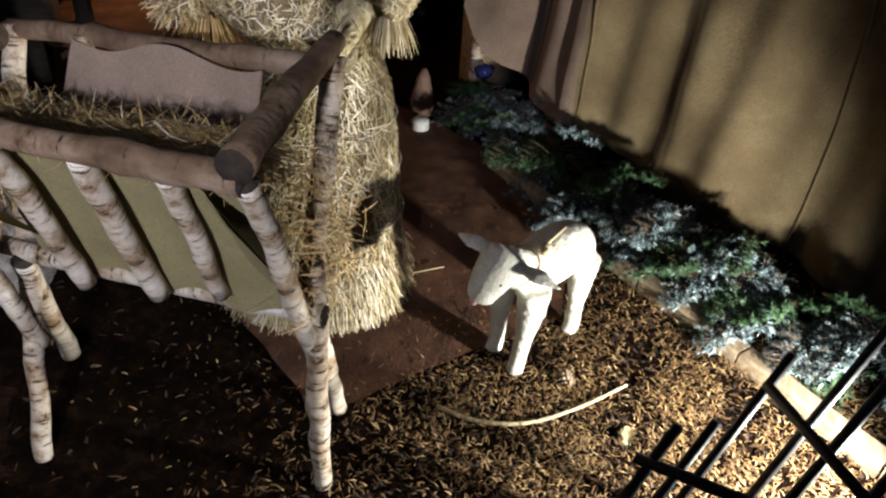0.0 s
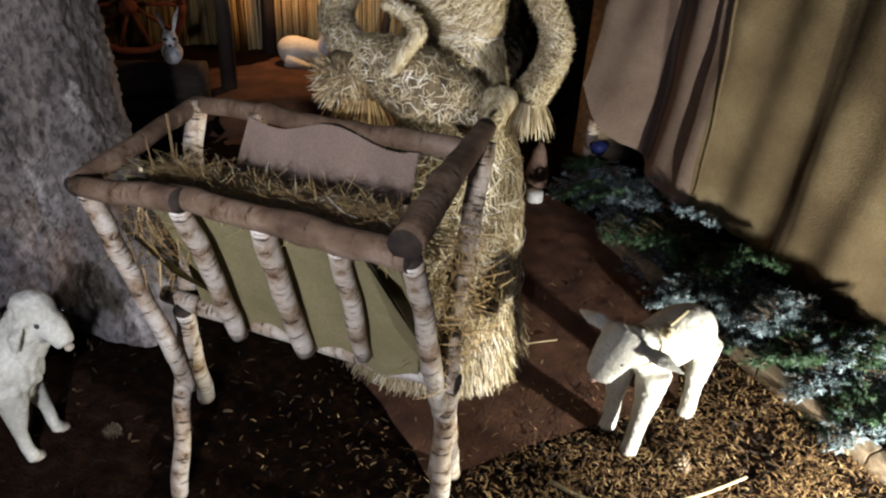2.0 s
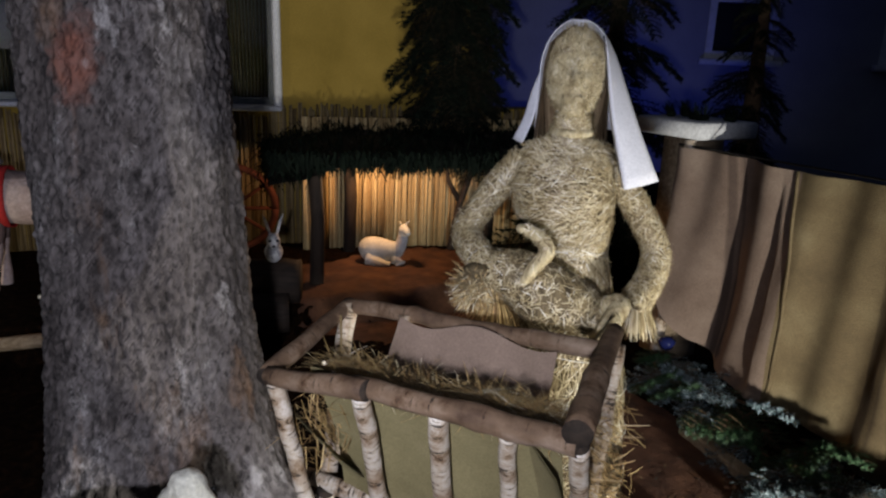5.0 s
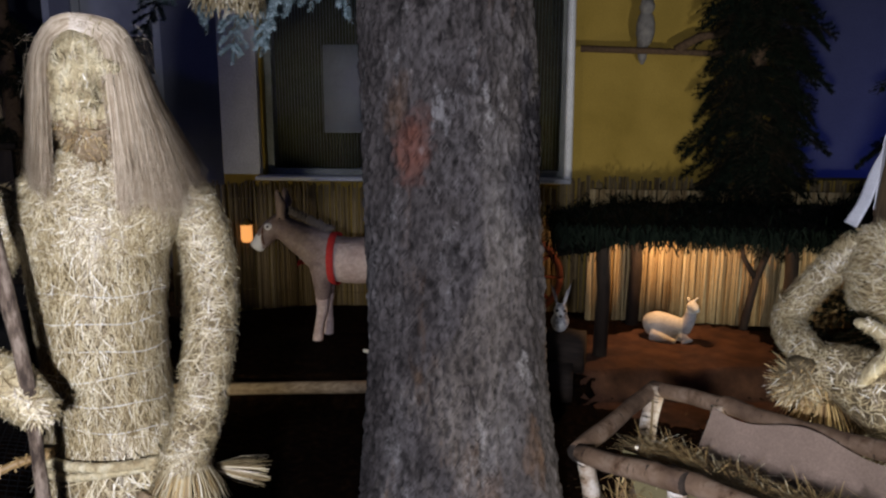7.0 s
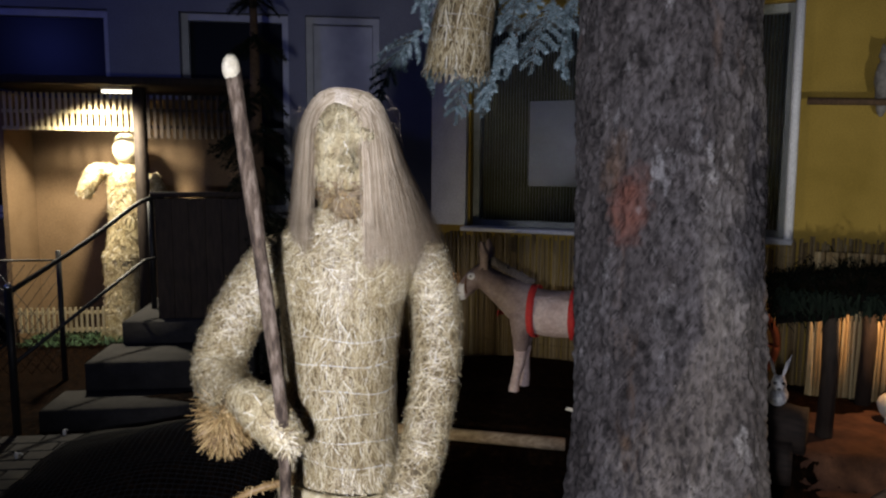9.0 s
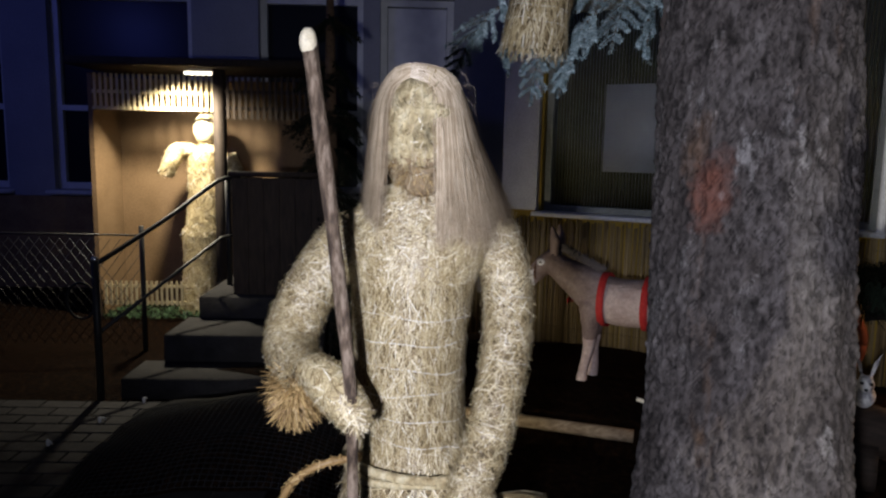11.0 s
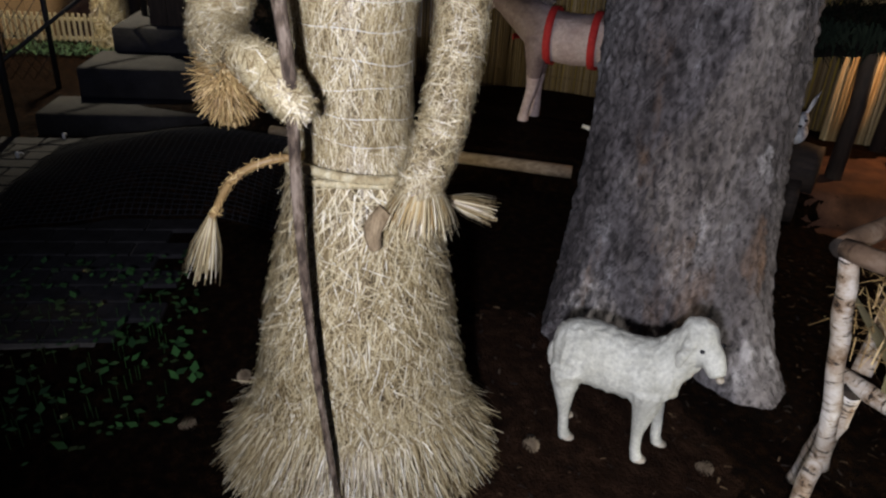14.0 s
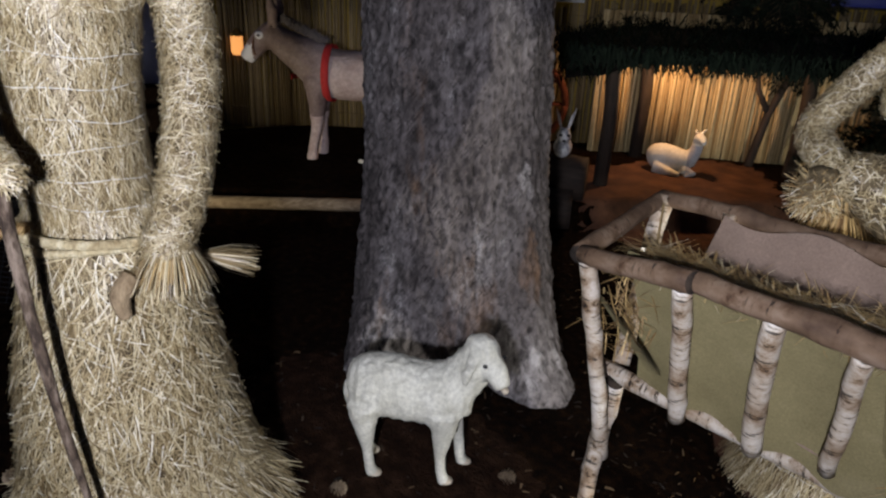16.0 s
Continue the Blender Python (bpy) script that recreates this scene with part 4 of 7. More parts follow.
def build_crib():
    t = thing("crib", "rustic birch pole hay crib lined with burlap", "crib", pose(-1.15, 1.70, 0))
    o = Vector((1.15, -1.70, 0))
    P = lambda x, y, z: Vector((x, y, z)) + o
    rails = []
    rails.append(pole("top_rail", P(-1.487, 1.548, 0.832), P(-1.225, 1.540, 0.876), 0.020, 0.021, t, 1, "brown-barked birch rail"))
    rails.append(pole("top_rail", P(-1.270, 1.558, 0.868), P(-0.800, 1.570, 0.888), 0.020, 0.023, t, 2, "brown-barked birch rail", 5))
    rails.append(pole("top_rail", P(-1.575, 1.925, 0.862), P(-0.865, 1.925, 0.912), 0.018, 0.021, t, 3, "brown-barked birch rail", 4))
    rails.append(pole("top_rail", P(-0.796, 1.550, 0.918), P(-0.872, 1.975, 0.945), 0.026, 0.020, t, 4, "grey birch rail with a dark sawn end"))
    rails.append(pole("top_rail", P(-1.495, 1.540, 0.828), P(-1.575, 1.940, 0.860), 0.020, 0.019, t, 5, "brown-barked birch rail"))
    for r in rails:
        r.data.materials[0] = BIRCH_DARK
    pole("slat", P(-1.255, 1.562, 0.850), P(-1.295, 1.700, 0.470), 0.019, 0.018, t, 11)
    pole("slat", P(-1.078, 1.565, 0.868), P(-1.125, 1.705, 0.495), 0.019, 0.020, t, 12)
    pole("slat", P(-0.930, 1.570, 0.870), P(-0.972, 1.705, 0.540), 0.017, 0.015, t, 13)
    pole("end_post", P(-0.800, 1.572, 0.880), P(-0.842, 1.790, 0.380), 0.017, 0.018, t, 14)
    pole("end_post", P(-1.480, 1.552, 0.835), P(-1.462, 1.690, 0.250), 0.018, 0.019, t, 15, "", 3)
    pole("end_post", P(-1.565, 1.925, 0.870), P(-1.500, 1.760, 0.480), 0.021, 0.021, t, 16)
    pole("end_post", P(-0.860, 1.935, 0.930), P(-0.850, 1.800, 0.480), 0.021, 0.021, t, 17)
    pole("slat", P(-1.380, 1.915, 0.880), P(-1.330, 1.760, 0.500), 0.018, 0.018, t, 18)
    pole("slat", P(-1.120, 1.915, 0.895), P(-1.110, 1.760, 0.500), 0.018, 0.018, t, 19)
    pole("leg", P(-0.838, 1.792, 0.60), P(-0.825, 1.765, -0.01), 0.022, 0.020, t, 21, "", 3)
    pole("leg", P(-1.490, 1.735, 0.42), P(-1.432, 1.575, -0.01), 0.020, 0.019, t, 22, "", 2)
    pole("leg", P(-0.85, 1.80, 0.50), P(-0.90, 1.98, -0.005), 0.022, 0.022, t, 23)
    pole("leg", P(-1.48, 1.72, 0.45), P(-1.63, 1.87, -0.005), 0.022, 0.022, t, 24)
    pole("bottom_rail", P(-1.56, 1.745, 0.455), P(-0.80, 1.765, 0.500), 0.020, 0.020, t, 25, "", 4)
    # burlap lining: front slope, back slope, and a flap at each end
    def front(u, v):
        x = -1.40 + 0.56 * u
        sag = 0.012 * math.sin(u * 19) * v
        return P(x - 0.03 * v, 1.578 + 0.155 * v + 0.02 * math.sin(v * 3.14) + sag * 0.5, 0.862 + 0.03 * u - 0.375 * v - 0.03 * math.sin(u * 9.5) ** 2 * v)
    def back(u, v):
        x = -1.40 + 0.45 * u
        return P(x + 0.02 * (1 - v) * (1 - 2 * u), 1.888 - 0.165 * v, 0.885 + 0.02 * u - 0.34 * v - 0.015 * math.sin(u * 9))
    def left(u, v):
        return P(-1.500 + 0.12 * v * (1 - u) + 0.14 * u, 1.60 + 0.14 * v + 0.02 * u, 0.74 - 0.10 * u * (1 - v) - 0.25 * v)
    def right(u, v):
        return P(-0.905 + 0.065 * u + 0.01 * v, 1.595 + 0.17 * v - 0.02 * u, 0.85 - 0.05 * u - 0.36 * v * (0.75 + 0.25 * (1 - u)))
    part("burlap_lining", sheet_geo(front, 40, 16), BURLAP, t, "olive burlap sheet behind the slats")
    part("burlap_lining", sheet_geo(back, 30, 12), BURLAP_PINK, t, "brown burlap hung on the rear rail")
    part("burlap_lining", sheet_geo(left, 10, 10), BURLAP, t, "folded burlap corner")
    part("burlap_lining", sheet_geo(right, 10, 12), BURLAP, t, "folded burlap corner")
    h = Geo()
    for _ in range(4200):
        x, y = -1.40 + 0.55 * rnd.random() ** 1.1, rnd.uniform(1.615, 1.77)
        z = 0.842 + 0.05 * (x + 1.45) - 0.42 * max(0, y - 1.64) + 0.02 * noise.noise((x * 8, y * 8, 1)) + rnd.uniform(-0.03, 0.022)
        y = max(y, 1.622 + 0.41 * (0.87 - z))
        a = rnd.gauss(0, 0.7) + (math.pi if rnd.random() < 0.5 else 0)
        h.blade(P(x, y, z), (math.cos(a), math.sin(a), rnd.gauss(0, 0.2)), (0, 0, 1), rnd.uniform(0.03, 0.085), 0.0018, 0 if rnd.random() < 0.7 else 1, rnd.uniform(-0.3, 0.3))
    for _ in range(520):
        x, y = rnd.gauss(-0.835, 0.02), rnd.uniform(1.70, 1.92)
        h.blade(P(x, y, rnd.uniform(0.50, 0.82)), (rnd.gauss(0.2, 0.5), rnd.gauss(0, 0.5), rnd.gauss(-0.4, 0.5)), (1, 0, 0.3), rnd.uniform(0.025, 0.065), 0.0022, 0, 0.1)
    for _ in range(260):
        h.blade(P(rnd.gauss(-1.43, 0.03), rnd.uniform(1.60, 1.75), rnd.uniform(0.60, 0.80)), (rnd.gauss(0, 0.6), rnd.gauss(0, 0.4), rnd.gauss(0, 0.5)), (0, 0, 1), rnd.uniform(0.03, 0.08), 0.0028, 0, 0.1)
    h.tube([P(-1.47, 1.75, 0.80), P(-1.38, 1.60, 0.87)], 0.004, 6, 1)
    h.tube([P(-1.43, 1.72, 0.80), P(-1.43, 1.72, 0.93)], 0.003, 6, 1)
    solo("hay", h, [STRAW_OLD, STRAW], "dry yellow hay filling the birch crib", "hay", pose(-1.15, 1.70, 0), kind="stuff", smooth=False)


build_crib()


# ---------- cast animals ----------
def skin_of(g, shapes, voxel, rough, freq, m=0, smooth=6):
    vs, ns, fs = merged(shapes, voxel, smooth)
    g.add([v + n * rough * noise.noise(v * freq) for v, n in zip(vs, ns)], fs, m)


def build_lamb():
    """x ahead, z up; the head looks to its right."""
    h = Geo()
    h.tube(smooth_path([(-0.15, 0, 0.285), (-0.08, 0, 0.300), (0.02, 0, 0.295), (0.10, 0, 0.305)], 12), [0.05, 0.062, 0.066, 0.069, 0.071, 0.072, 0.072, 0.071, 0.069, 0.066, 0.062, 0.056, 0.048], 16)
    for x, y, f in ((0.085, 0.045, 0.11), (0.085, -0.045, 0.085), (-0.115, 0.048, -0.12), (-0.115, -0.048, -0.105)):
        h.tube([(x, y, 0.28), (x * 1.02, y, 0.18), ((x + f) / 2, y, 0.11), (f, y, 0.03), (f + 0.008, y, 0.0)], [0.044, 0.031, 0.022, 0.021, 0.023], 12)
    h.tube([(0.07, 0, 0.30), (0.12, 0.0, 0.345), (0.145, -0.003, 0.365)], [0.058, 0.050, 0.046], 14)
    h.tube(smooth_path([(0.135, 0.0, 0.395), (0.165, -0.008, 0.360), (0.195, -0.015, 0.310), (0.208, -0.02, 0.275)], 9), [0.040, 0.050, 0.053, 0.052, 0.049, 0.045, 0.041, 0.037, 0.033, 0.027], 16)
    h.tube([(0.145, 0.035, 0.375), (0.145, 0.09, 0.380), (0.135, 0.145, 0.370)], [0.016, 0.028, 0.005], 10, 0, None, 0, 0.45)
    h.tube([(0.145, -0.035, 0.375), (0.145, -0.10, 0.378), (0.135, -0.165, 0.362)], [0.016, 0.030, 0.005], 10, 0, None, 0, 0.45)
    h.tube([(-0.15, 0, 0.30), (-0.172, 0, 0.25)], [0.02, 0.012], 8)
    g = Geo()
    skin_of(g, h, 0.006, 0.0022, 110, 0, 6)
    for s in (1, -1):
        g.ball((0.196, -0.012 + s * 0.038, 0.345), (0.008, 0.007, 0.008), 8, 1)
    g.ball((0.226, -0.022, 0.276), (0.009, 0.012, 0.008), 8, 2)
    # twine and cone tied round the neck
    g.tube([(0.105 + 0.046 * math.cos(a), 0.055 * math.sin(a), 0.338 - 0.03 * math.cos(a)) for a in [math.tau * j / 20 for j in range(21)]], 0.0028, 6, 3)
    g.ball((0.055, 0.035, 0.385), (0.018, 0.016, 0.016), 10, 3)
    g.ball((0.075, 0.050, 0.395), (0.012, 0.012, 0.012), 10, 3)
    g.tube([(0.06, 0.03, 0.385), (0.0, 0.02, 0.383), (-0.06, 0.01, 0.382)], 0.004, 6, 3)
    ob = solo("lamb_figure", g, [PLASTER, EYE, mat("pink nose", (0.45, 0.27, 0.22), 0.6), SLAT], "white cast lamb figure with twine round its neck", "lamb figure")
    ob.matrix_world = pose(-0.515, 2.415, 0.0, 0, 0, -114) @ Matrix.Diagonal((1.08, 1.08, 0.96, 1))
    return ob


build_lamb()


def build_sheep():
    h = Geo()
    h.tube(smooth_path([(-0.185, 0, 0.270), (-0.10, 0, 0.285), (0.02, 0, 0.272), (0.11, 0, 0.285), (0.16, 0, 0.30)], 14), [0.055, 0.072, 0.083, 0.088, 0.090, 0.090, 0.089, 0.088, 0.088, 0.088, 0.087, 0.084, 0.08, 0.072, 0.06], 18)
    for x, y, f in ((0.10, -0.045, 0.10), (0.115, 0.05, 0.145), (-0.135, -0.05, -0.12), (-0.14, 0.05, -0.15)):
        h.tube([(x, y, 0.25), (x, y, 0.17), (f - 0.006, y, 0.09), (f, y, 0.03), (f + 0.012, y, 0.0)], [0.055, 0.034, 0.0175, 0.0165, 0.021], 12)
    h.tube([(0.12, 0, 0.30), (0.17, 0, 0.37), (0.19, -0.01, 0.415)], [0.07, 0.062, 0.05], 16)
    h.ball((0.195, -0.01, 0.425), (0.056, 0.052, 0.052), 16)
    h.tube([(0.20, -0.01, 0.415), (0.245, -0.042, 0.385), (0.266, -0.064, 0.353)], [0.044, 0.035, 0.022], 14)
    for s in (1, -1):
        h.tube([(0.18, -0.01 + s * 0.045, 0.43), (0.165, -0.01 + s * 0.075, 0.40), (0.16, -0.01 + s * 0.078, 0.36)], [0.016, 0.02, 0.008], 8, 0, None, 0, 0.5)
    h.tube([(-0.185, 0, 0.275), (-0.198, 0, 0.24), (-0.195, 0, 0.205)], [0.022, 0.018, 0.010], 8)
    vs, ns, fs = merged(h, 0.0065, 4)
    out = []
    for v, n in zip(vs, ns):
        wool = smoothstep(0.15, 0.20, v.z) * (1 - smoothstep(0.215, 0.235, v.x))
        tuftiness = 1.3 * noise.noise(Vector((v.x * 62, v.y * 62, v.z * 17))) + 0.6 * noise.noise(v * 120)
        out.append(v + n * (0.0038 * wool * tuftiness + 0.001 * noise.noise(v * 60)))
    g = Geo()
    g.add(out, fs)
    for s in (1, -1):
        g.ball((0.236 + s * 0.024, -0.030 + s * 0.029, 0.411), (0.008, 0.006, 0.007), 8, 1)
    for x, y in ((0.115, -0.045), (0.16, 0.05), (-0.105, -0.05), (-0.135, 0.05)):
        g.ball((x, y, 0.007), (0.024, 0.020, 0.011), 10, 2)
    g.ball((0.271, -0.069, 0.350), (0.012, 0.014, 0.009), 8, 2)
    ob = solo("sheep_figure", g, [WOOL, EYE, mat("pale hoof", (0.42, 0.36, 0.27), 0.6)], "white cast sheep figure standing before the tree trunk", "sheep figure")
    ob.matrix_world = pose(-1.938, 1.445, 0.0, 0, 0, 44) @ Matrix.Diagonal((0.94, 0.97, 1.0, 1))


build_sheep()


# ---------- tree ----------
def build_trunk():
    g = Geo()
    k, seg = 380, 300
    H = 3.4
    rr = []
    for i in range(k + 1):
        z = -0.05 + H * i / k
        c = Vector((-0.08 * z, 0.0 + 0.02 * z, z))
        row = []
        for j in range(seg):
            a = math.tau * j / seg
            ca, sa = math.cos(a), math.sin(a)
            r = 0.335 + 0.085 * math.exp(-max(0, z) / 0.33) - 0.010 * z
            r += math.exp(-max(0, z) / 0.30) * (0.06 * math.sin(3 * a + 0.6) + 0.035 * math.sin(5 * a + 2))
            # one root stands proud, with a cleft beside it
            w0 = math.exp(-max(0, z) / 0.24)
            r += w0 * 0.10 * max(0, math.cos(a - 0.06)) ** 22 - w0 * 0.07 * max(0, math.cos(a + 0.42)) ** 60
            # plates of bark between upright furrows
            f = noise.noise((ca * 4.2, sa * 4.2, z * 2.2))
            h = noise.noise((ca * 9, sa * 9, z * 7))
            w = Vector((ca * 0.33 * 34 + 1.6 * f + 0.9 * h, sa * 0.33 * 34 + 1.1 * f - 0.9 * h, z * 21.0 + 2 * f + 1.2 * h))
            d = noise.voronoi(w)[0]
            plate = min(1, (d[1] - d[0]) * 3.4)
            r += 0.012 * plate * (0.80 + 0.6 * f) + 0.014 * f + 0.009 * noise.noise((ca * 14, sa * 14, z * 26)) + 0.003 * noise.noise((ca * 40, sa * 40, z * 60)) - 0.014
            row.append((c.x + r * ca, c.y + r * sa, z))
        rr.append(row)
    g.rings(rr)
    t = thing("spruce_tree", "old grey spruce trunk with a red paint mark", "tree", pose(-2.46, 2.02, 0))
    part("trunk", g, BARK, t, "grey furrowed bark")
    s = Geo()
    s.tube([(-0.34, -0.12, 0.62), (-0.375, -0.20, 0.645)], [0.012, 0.007], 8)
    part("branch_stub", s, [FRESHCUT], t, "broken pale stub")
    return t


TREE = build_trunk()


# ---------- fir boughs ----------
def bough_geo(length, seed, needle=0.022, width=0.0022, pairs=11, droop=0.25, density=46):
    """A fir bough along x, drooping towards its tip."""
    q = random.Random(seed)
    g = Geo()
    stem = [Vector((length * u, 0.03 * length * math.sin(4 * u + seed), -droop * length * u * u)) for u in [i / 10 for i in range(11)]]
    g.tube(stem, [0.006 * (1 - 0.75 * i / 10) for i in range(11)], 6, 1)

    def needles(path, count):
        for _ in range(count):
            u = q.random() * (len(path) - 1)
            i = min(int(u), len(path) - 2)
            p = path[i].lerp(path[i + 1], u - i)
            d = (path[i + 1] - path[i]).normalized()
            a, b = frame_of(d)
            t = q.uniform(0, math.tau)
            o = a * math.cos(t) + b * math.sin(t)
            w = (d * 0.55 + o).normalized()
            e = p + w * needle * q.uniform(0.6, 1.2)
            s = w.cross(d).normalized() * width
            n = len(g.v)
            g.v += [tuple(p - s), tuple(p + s), tuple(e)]
            g.f.append((n, n + 1, n + 2))
            g.m.append(0)
    needles(stem, density * 3)
    for i in range(pairs):
        u = 0.12 + 0.85 * i / pairs
        k = u * 10
        base = stem[int(k)].lerp(stem[min(int(k) + 1, 10)], k - int(k))
        for side in (1, -1):
            ll = length * (0.42 * (1 - u) + 0.10) * q.uniform(0.7, 1.15)
            d = Vector((0.75, side * 0.8, q.uniform(-0.25, 0.25))).normalized()
            tw = [base + d * ll * s + Vector((0, 0, -droop * 0.6 * ll * s * s)) for s in (0, 0.33, 0.66, 1)]
            g.tube(tw, [0.003, 0.0025, 0.002, 0.001], 4, 1)
            needles(tw, int(density * (0.5 + ll / length * 2)))
    return g


def bough_thing(name, label, mats, group, length, seed, **k):
    g = bough_geo(length, seed, **k)
    ob = solo(name, g, mats, label, "fir bough", group=group, smooth=False)
    return ob


# ---------- curtain side ----------
CX, CN = Vector((0.853, -0.522, 0)), Vector((-0.522, -0.853, 0))
C0 = Vector((-1.24, 4.06, 0))


def along_curtain(u, out, z):
    return C0 + CX * u + CN * out + Vector((0, 0, z))


def build_curtain():
    def cloth(u, v):
        s = 0.02 + 3.1 * u
        z = 1.125 - 1.12 * v
        fold = (0.03 + 0.03 * math.exp(-s)) * math.sin(s * 11 + 1.2 * math.sin(s * 3) + 0.5 * v) * (0.4 + 0.8 * v) + (0.012 + 0.014 * math.exp(-2 * s)) * math.sin(s * 27 + 3 * v)
        fold += 0.012 * noise.noise((s * 4, v * 5, 0)) - 0.05 * math.sin(v * math.pi) * (1 if s < 0.6 else 0.3)
        lift = float(np.interp(s, (0.0, 0.09, 0.22, 0.385, 0.67, 1.15), (0.46, 0.335, 0.20, 0.122, 0.075, 0.0)))
        z = 1.125 - (1.12 - lift) * v
        if s < 0.42:
            fold += 0.06 * v * (1 - s / 0.42)
        sag = 0.02 * math.sin(s * 2.1) ** 2
        return along_curtain(s, fold, z - sag * (1 - v))
    t = thing("burlap_curtain", "long burlap curtain hanging in folds from a wire", "curtain", None)
    cut = 0.655 / 3.1
    part("cloth", sheet_geo(lambda u, v: cloth(u * cut, v), 60, 40, 0.004), BURLAP_L, t, "greyish pink burlap breadth")
    part("cloth", sheet_geo(lambda u, v: cloth(cut + u * (1 - cut), v), 150, 40, 0.004), BURLAP_C, t, "olive brown burlap breadth with woven stripes")
    for s in (0.655, 1.62, 2.3):
        seam = Geo()
        pts = []
        for k in range(31):
            p = cloth((s - 0.02 + 0.05 * math.sin(k * 0.08)) / 3.1, k / 30)
            pts.append(p + CN * 0.006)
        seam.tube(pts, 0.007, 6)
        part("seam", seam, BURLAP_C, t, "thick stitched seam")
    w = Geo()
    w.tube([along_curtain(0, 0, 1.13), along_curtain(3.2, 0, 1.13)], 0.005, 6)
    part("wire", w, IRON, t)


def curtain_burlap(name, tones, bands):
    """Coarse burlap with dark stripes woven along its length, at the given places along the wire."""
    m = mat(name, tones[0][1], 0.95)
    c = ramp(m, grain(m, 2.6, 7), tones)
    weave = grain(m, 170, 3)
    c = mix(m, 0.6, c, ramp(m, weave, [(0.3, (0.5, 0.5, 0.5)), (0.7, (1, 1, 1))]), "MULTIPLY")
    co = m.node_tree.nodes.new("ShaderNodeTexCoord")
    dot = node(m, "ShaderNodeVectorMath")
    dot.operation = "DOT_PRODUCT"
    link(m, co.outputs["Object"], dot.inputs[0])
    dot.inputs[1].default_value = CX / 3.2
    shift = node(m, "ShaderNodeMath")
    link(m, dot.outputs["Value"], shift.inputs[0])
    shift.inputs[1].default_value = -C0.dot(CX) / 3.2
    stops = [(0.0, (1, 1, 1))]
    for a, b in bands:
        stops += [(a / 3.2 - 0.002, (1, 1, 1)), (a / 3.2, (0.45, 0.43, 0.44)), (b / 3.2, (0.45, 0.43, 0.44)), (b / 3.2 + 0.002, (1, 1, 1))]
    c = mix(m, 0.85, c, ramp(m, shift.outputs[0], stops), "MULTIPLY")
    paint(m, c)
    bump(m, weave, 0.8, 0.005)
    return m


BURLAP_C = curtain_burlap("olive curtain burlap", [(0.32, (0.09, 0.062, 0.031)), (0.5, (0.155, 0.113, 0.057)), (0.68, (0.235, 0.184, 0.1))], ((1.06, 1.10), (1.13, 1.145), (1.93, 1.97)))
BURLAP_L = curtain_burlap("pink grey curtain burlap", [(0.3, (0.15, 0.102, 0.074)), (0.5, (0.22, 0.158, 0.118)), (0.7, (0.29, 0.222, 0.17))], ((0.30, 0.33), (0.355, 0.365)))
build_curtain()


def build_pillar():
    t = thing("gate_pillar", "wooden pillar with a white coping stone and a birch post", "pillar", axes((CX.x, CX.y), (-CN.x, -CN.y), along_curtain(-0.06, -0.16, 0)))
    g = Geo()
    g.box((-0.10, -0.10, 0), (0.10, 0.10, 1.16), 0, 0.01)
    part("shaft", g, WOOD, t, "weathered boards")
    g = Geo()
    g.box((-0.21, -0.19, 1.165), (0.21, 0.19, 1.245), 0, 0.008)
    part("coping", g, CAPSTONE, t, "white coping stone")
    pole("post", (0.07, -0.15, 0), (0.12, -0.15, 1.16), 0.03, 0.026, t, 31)
    g = Geo()
    for k in range(9):
        p = Vector((rnd.uniform(-0.15, 0.18), rnd.uniform(-0.1, 0.1), 1.26))
        g.ball(p, (0.025, 0.025, 0.02), 8)
        tuft(g, p, (rnd.gauss(0, 0.6), rnd.gauss(0, 0.5), 1), 26, 0.07, 0.9, 0.004, 0)
    solo("fir_sprigs", g, NEEDLE_SHADED, "dark fir sprigs lying on the coping stone", "fir sprigs", t.matrix_world.copy(), kind="stuff")
    return t


build_pillar()


def build_edging():
    t = thing("edging_boards", "rough pale boards edging the mulch bed", "edging", kind="structure")
    pts = [(-0.92, 3.38), (-0.58, 3.09), (-0.24, 2.80), (0.065, 2.565), (0.40, 2.30), (0.75, 2.02)]
    for (x0, y0), (x1, y1) in zip(pts, pts[1:]):
        a, b = Vector((x0, y0, 0)), Vector((x1, y1, 0))
        d = (b - a).normalized()
        n = Vector((-d.y, d.x, 0))
        g = Geo()
        ln = (b - a).length - 0.008
        rows = []
        for i in range(9):
            s = ln * i / 8
            e = 0.006 * noise.noise((s * 6, x0, 0))
            rows.append([a + d * s + n * o + Vector((0, 0, z)) for o, z in ((-0.030, -0.03), (-0.030, 0.046 + e), (-0.024, 0.052 + e), (0.024, 0.052 + e), (0.030, 0.046 + e), (0.030, -0.03))])
        g.rings(rows)
        part("board", g, WOOD, t, smooth=False)


build_edging()


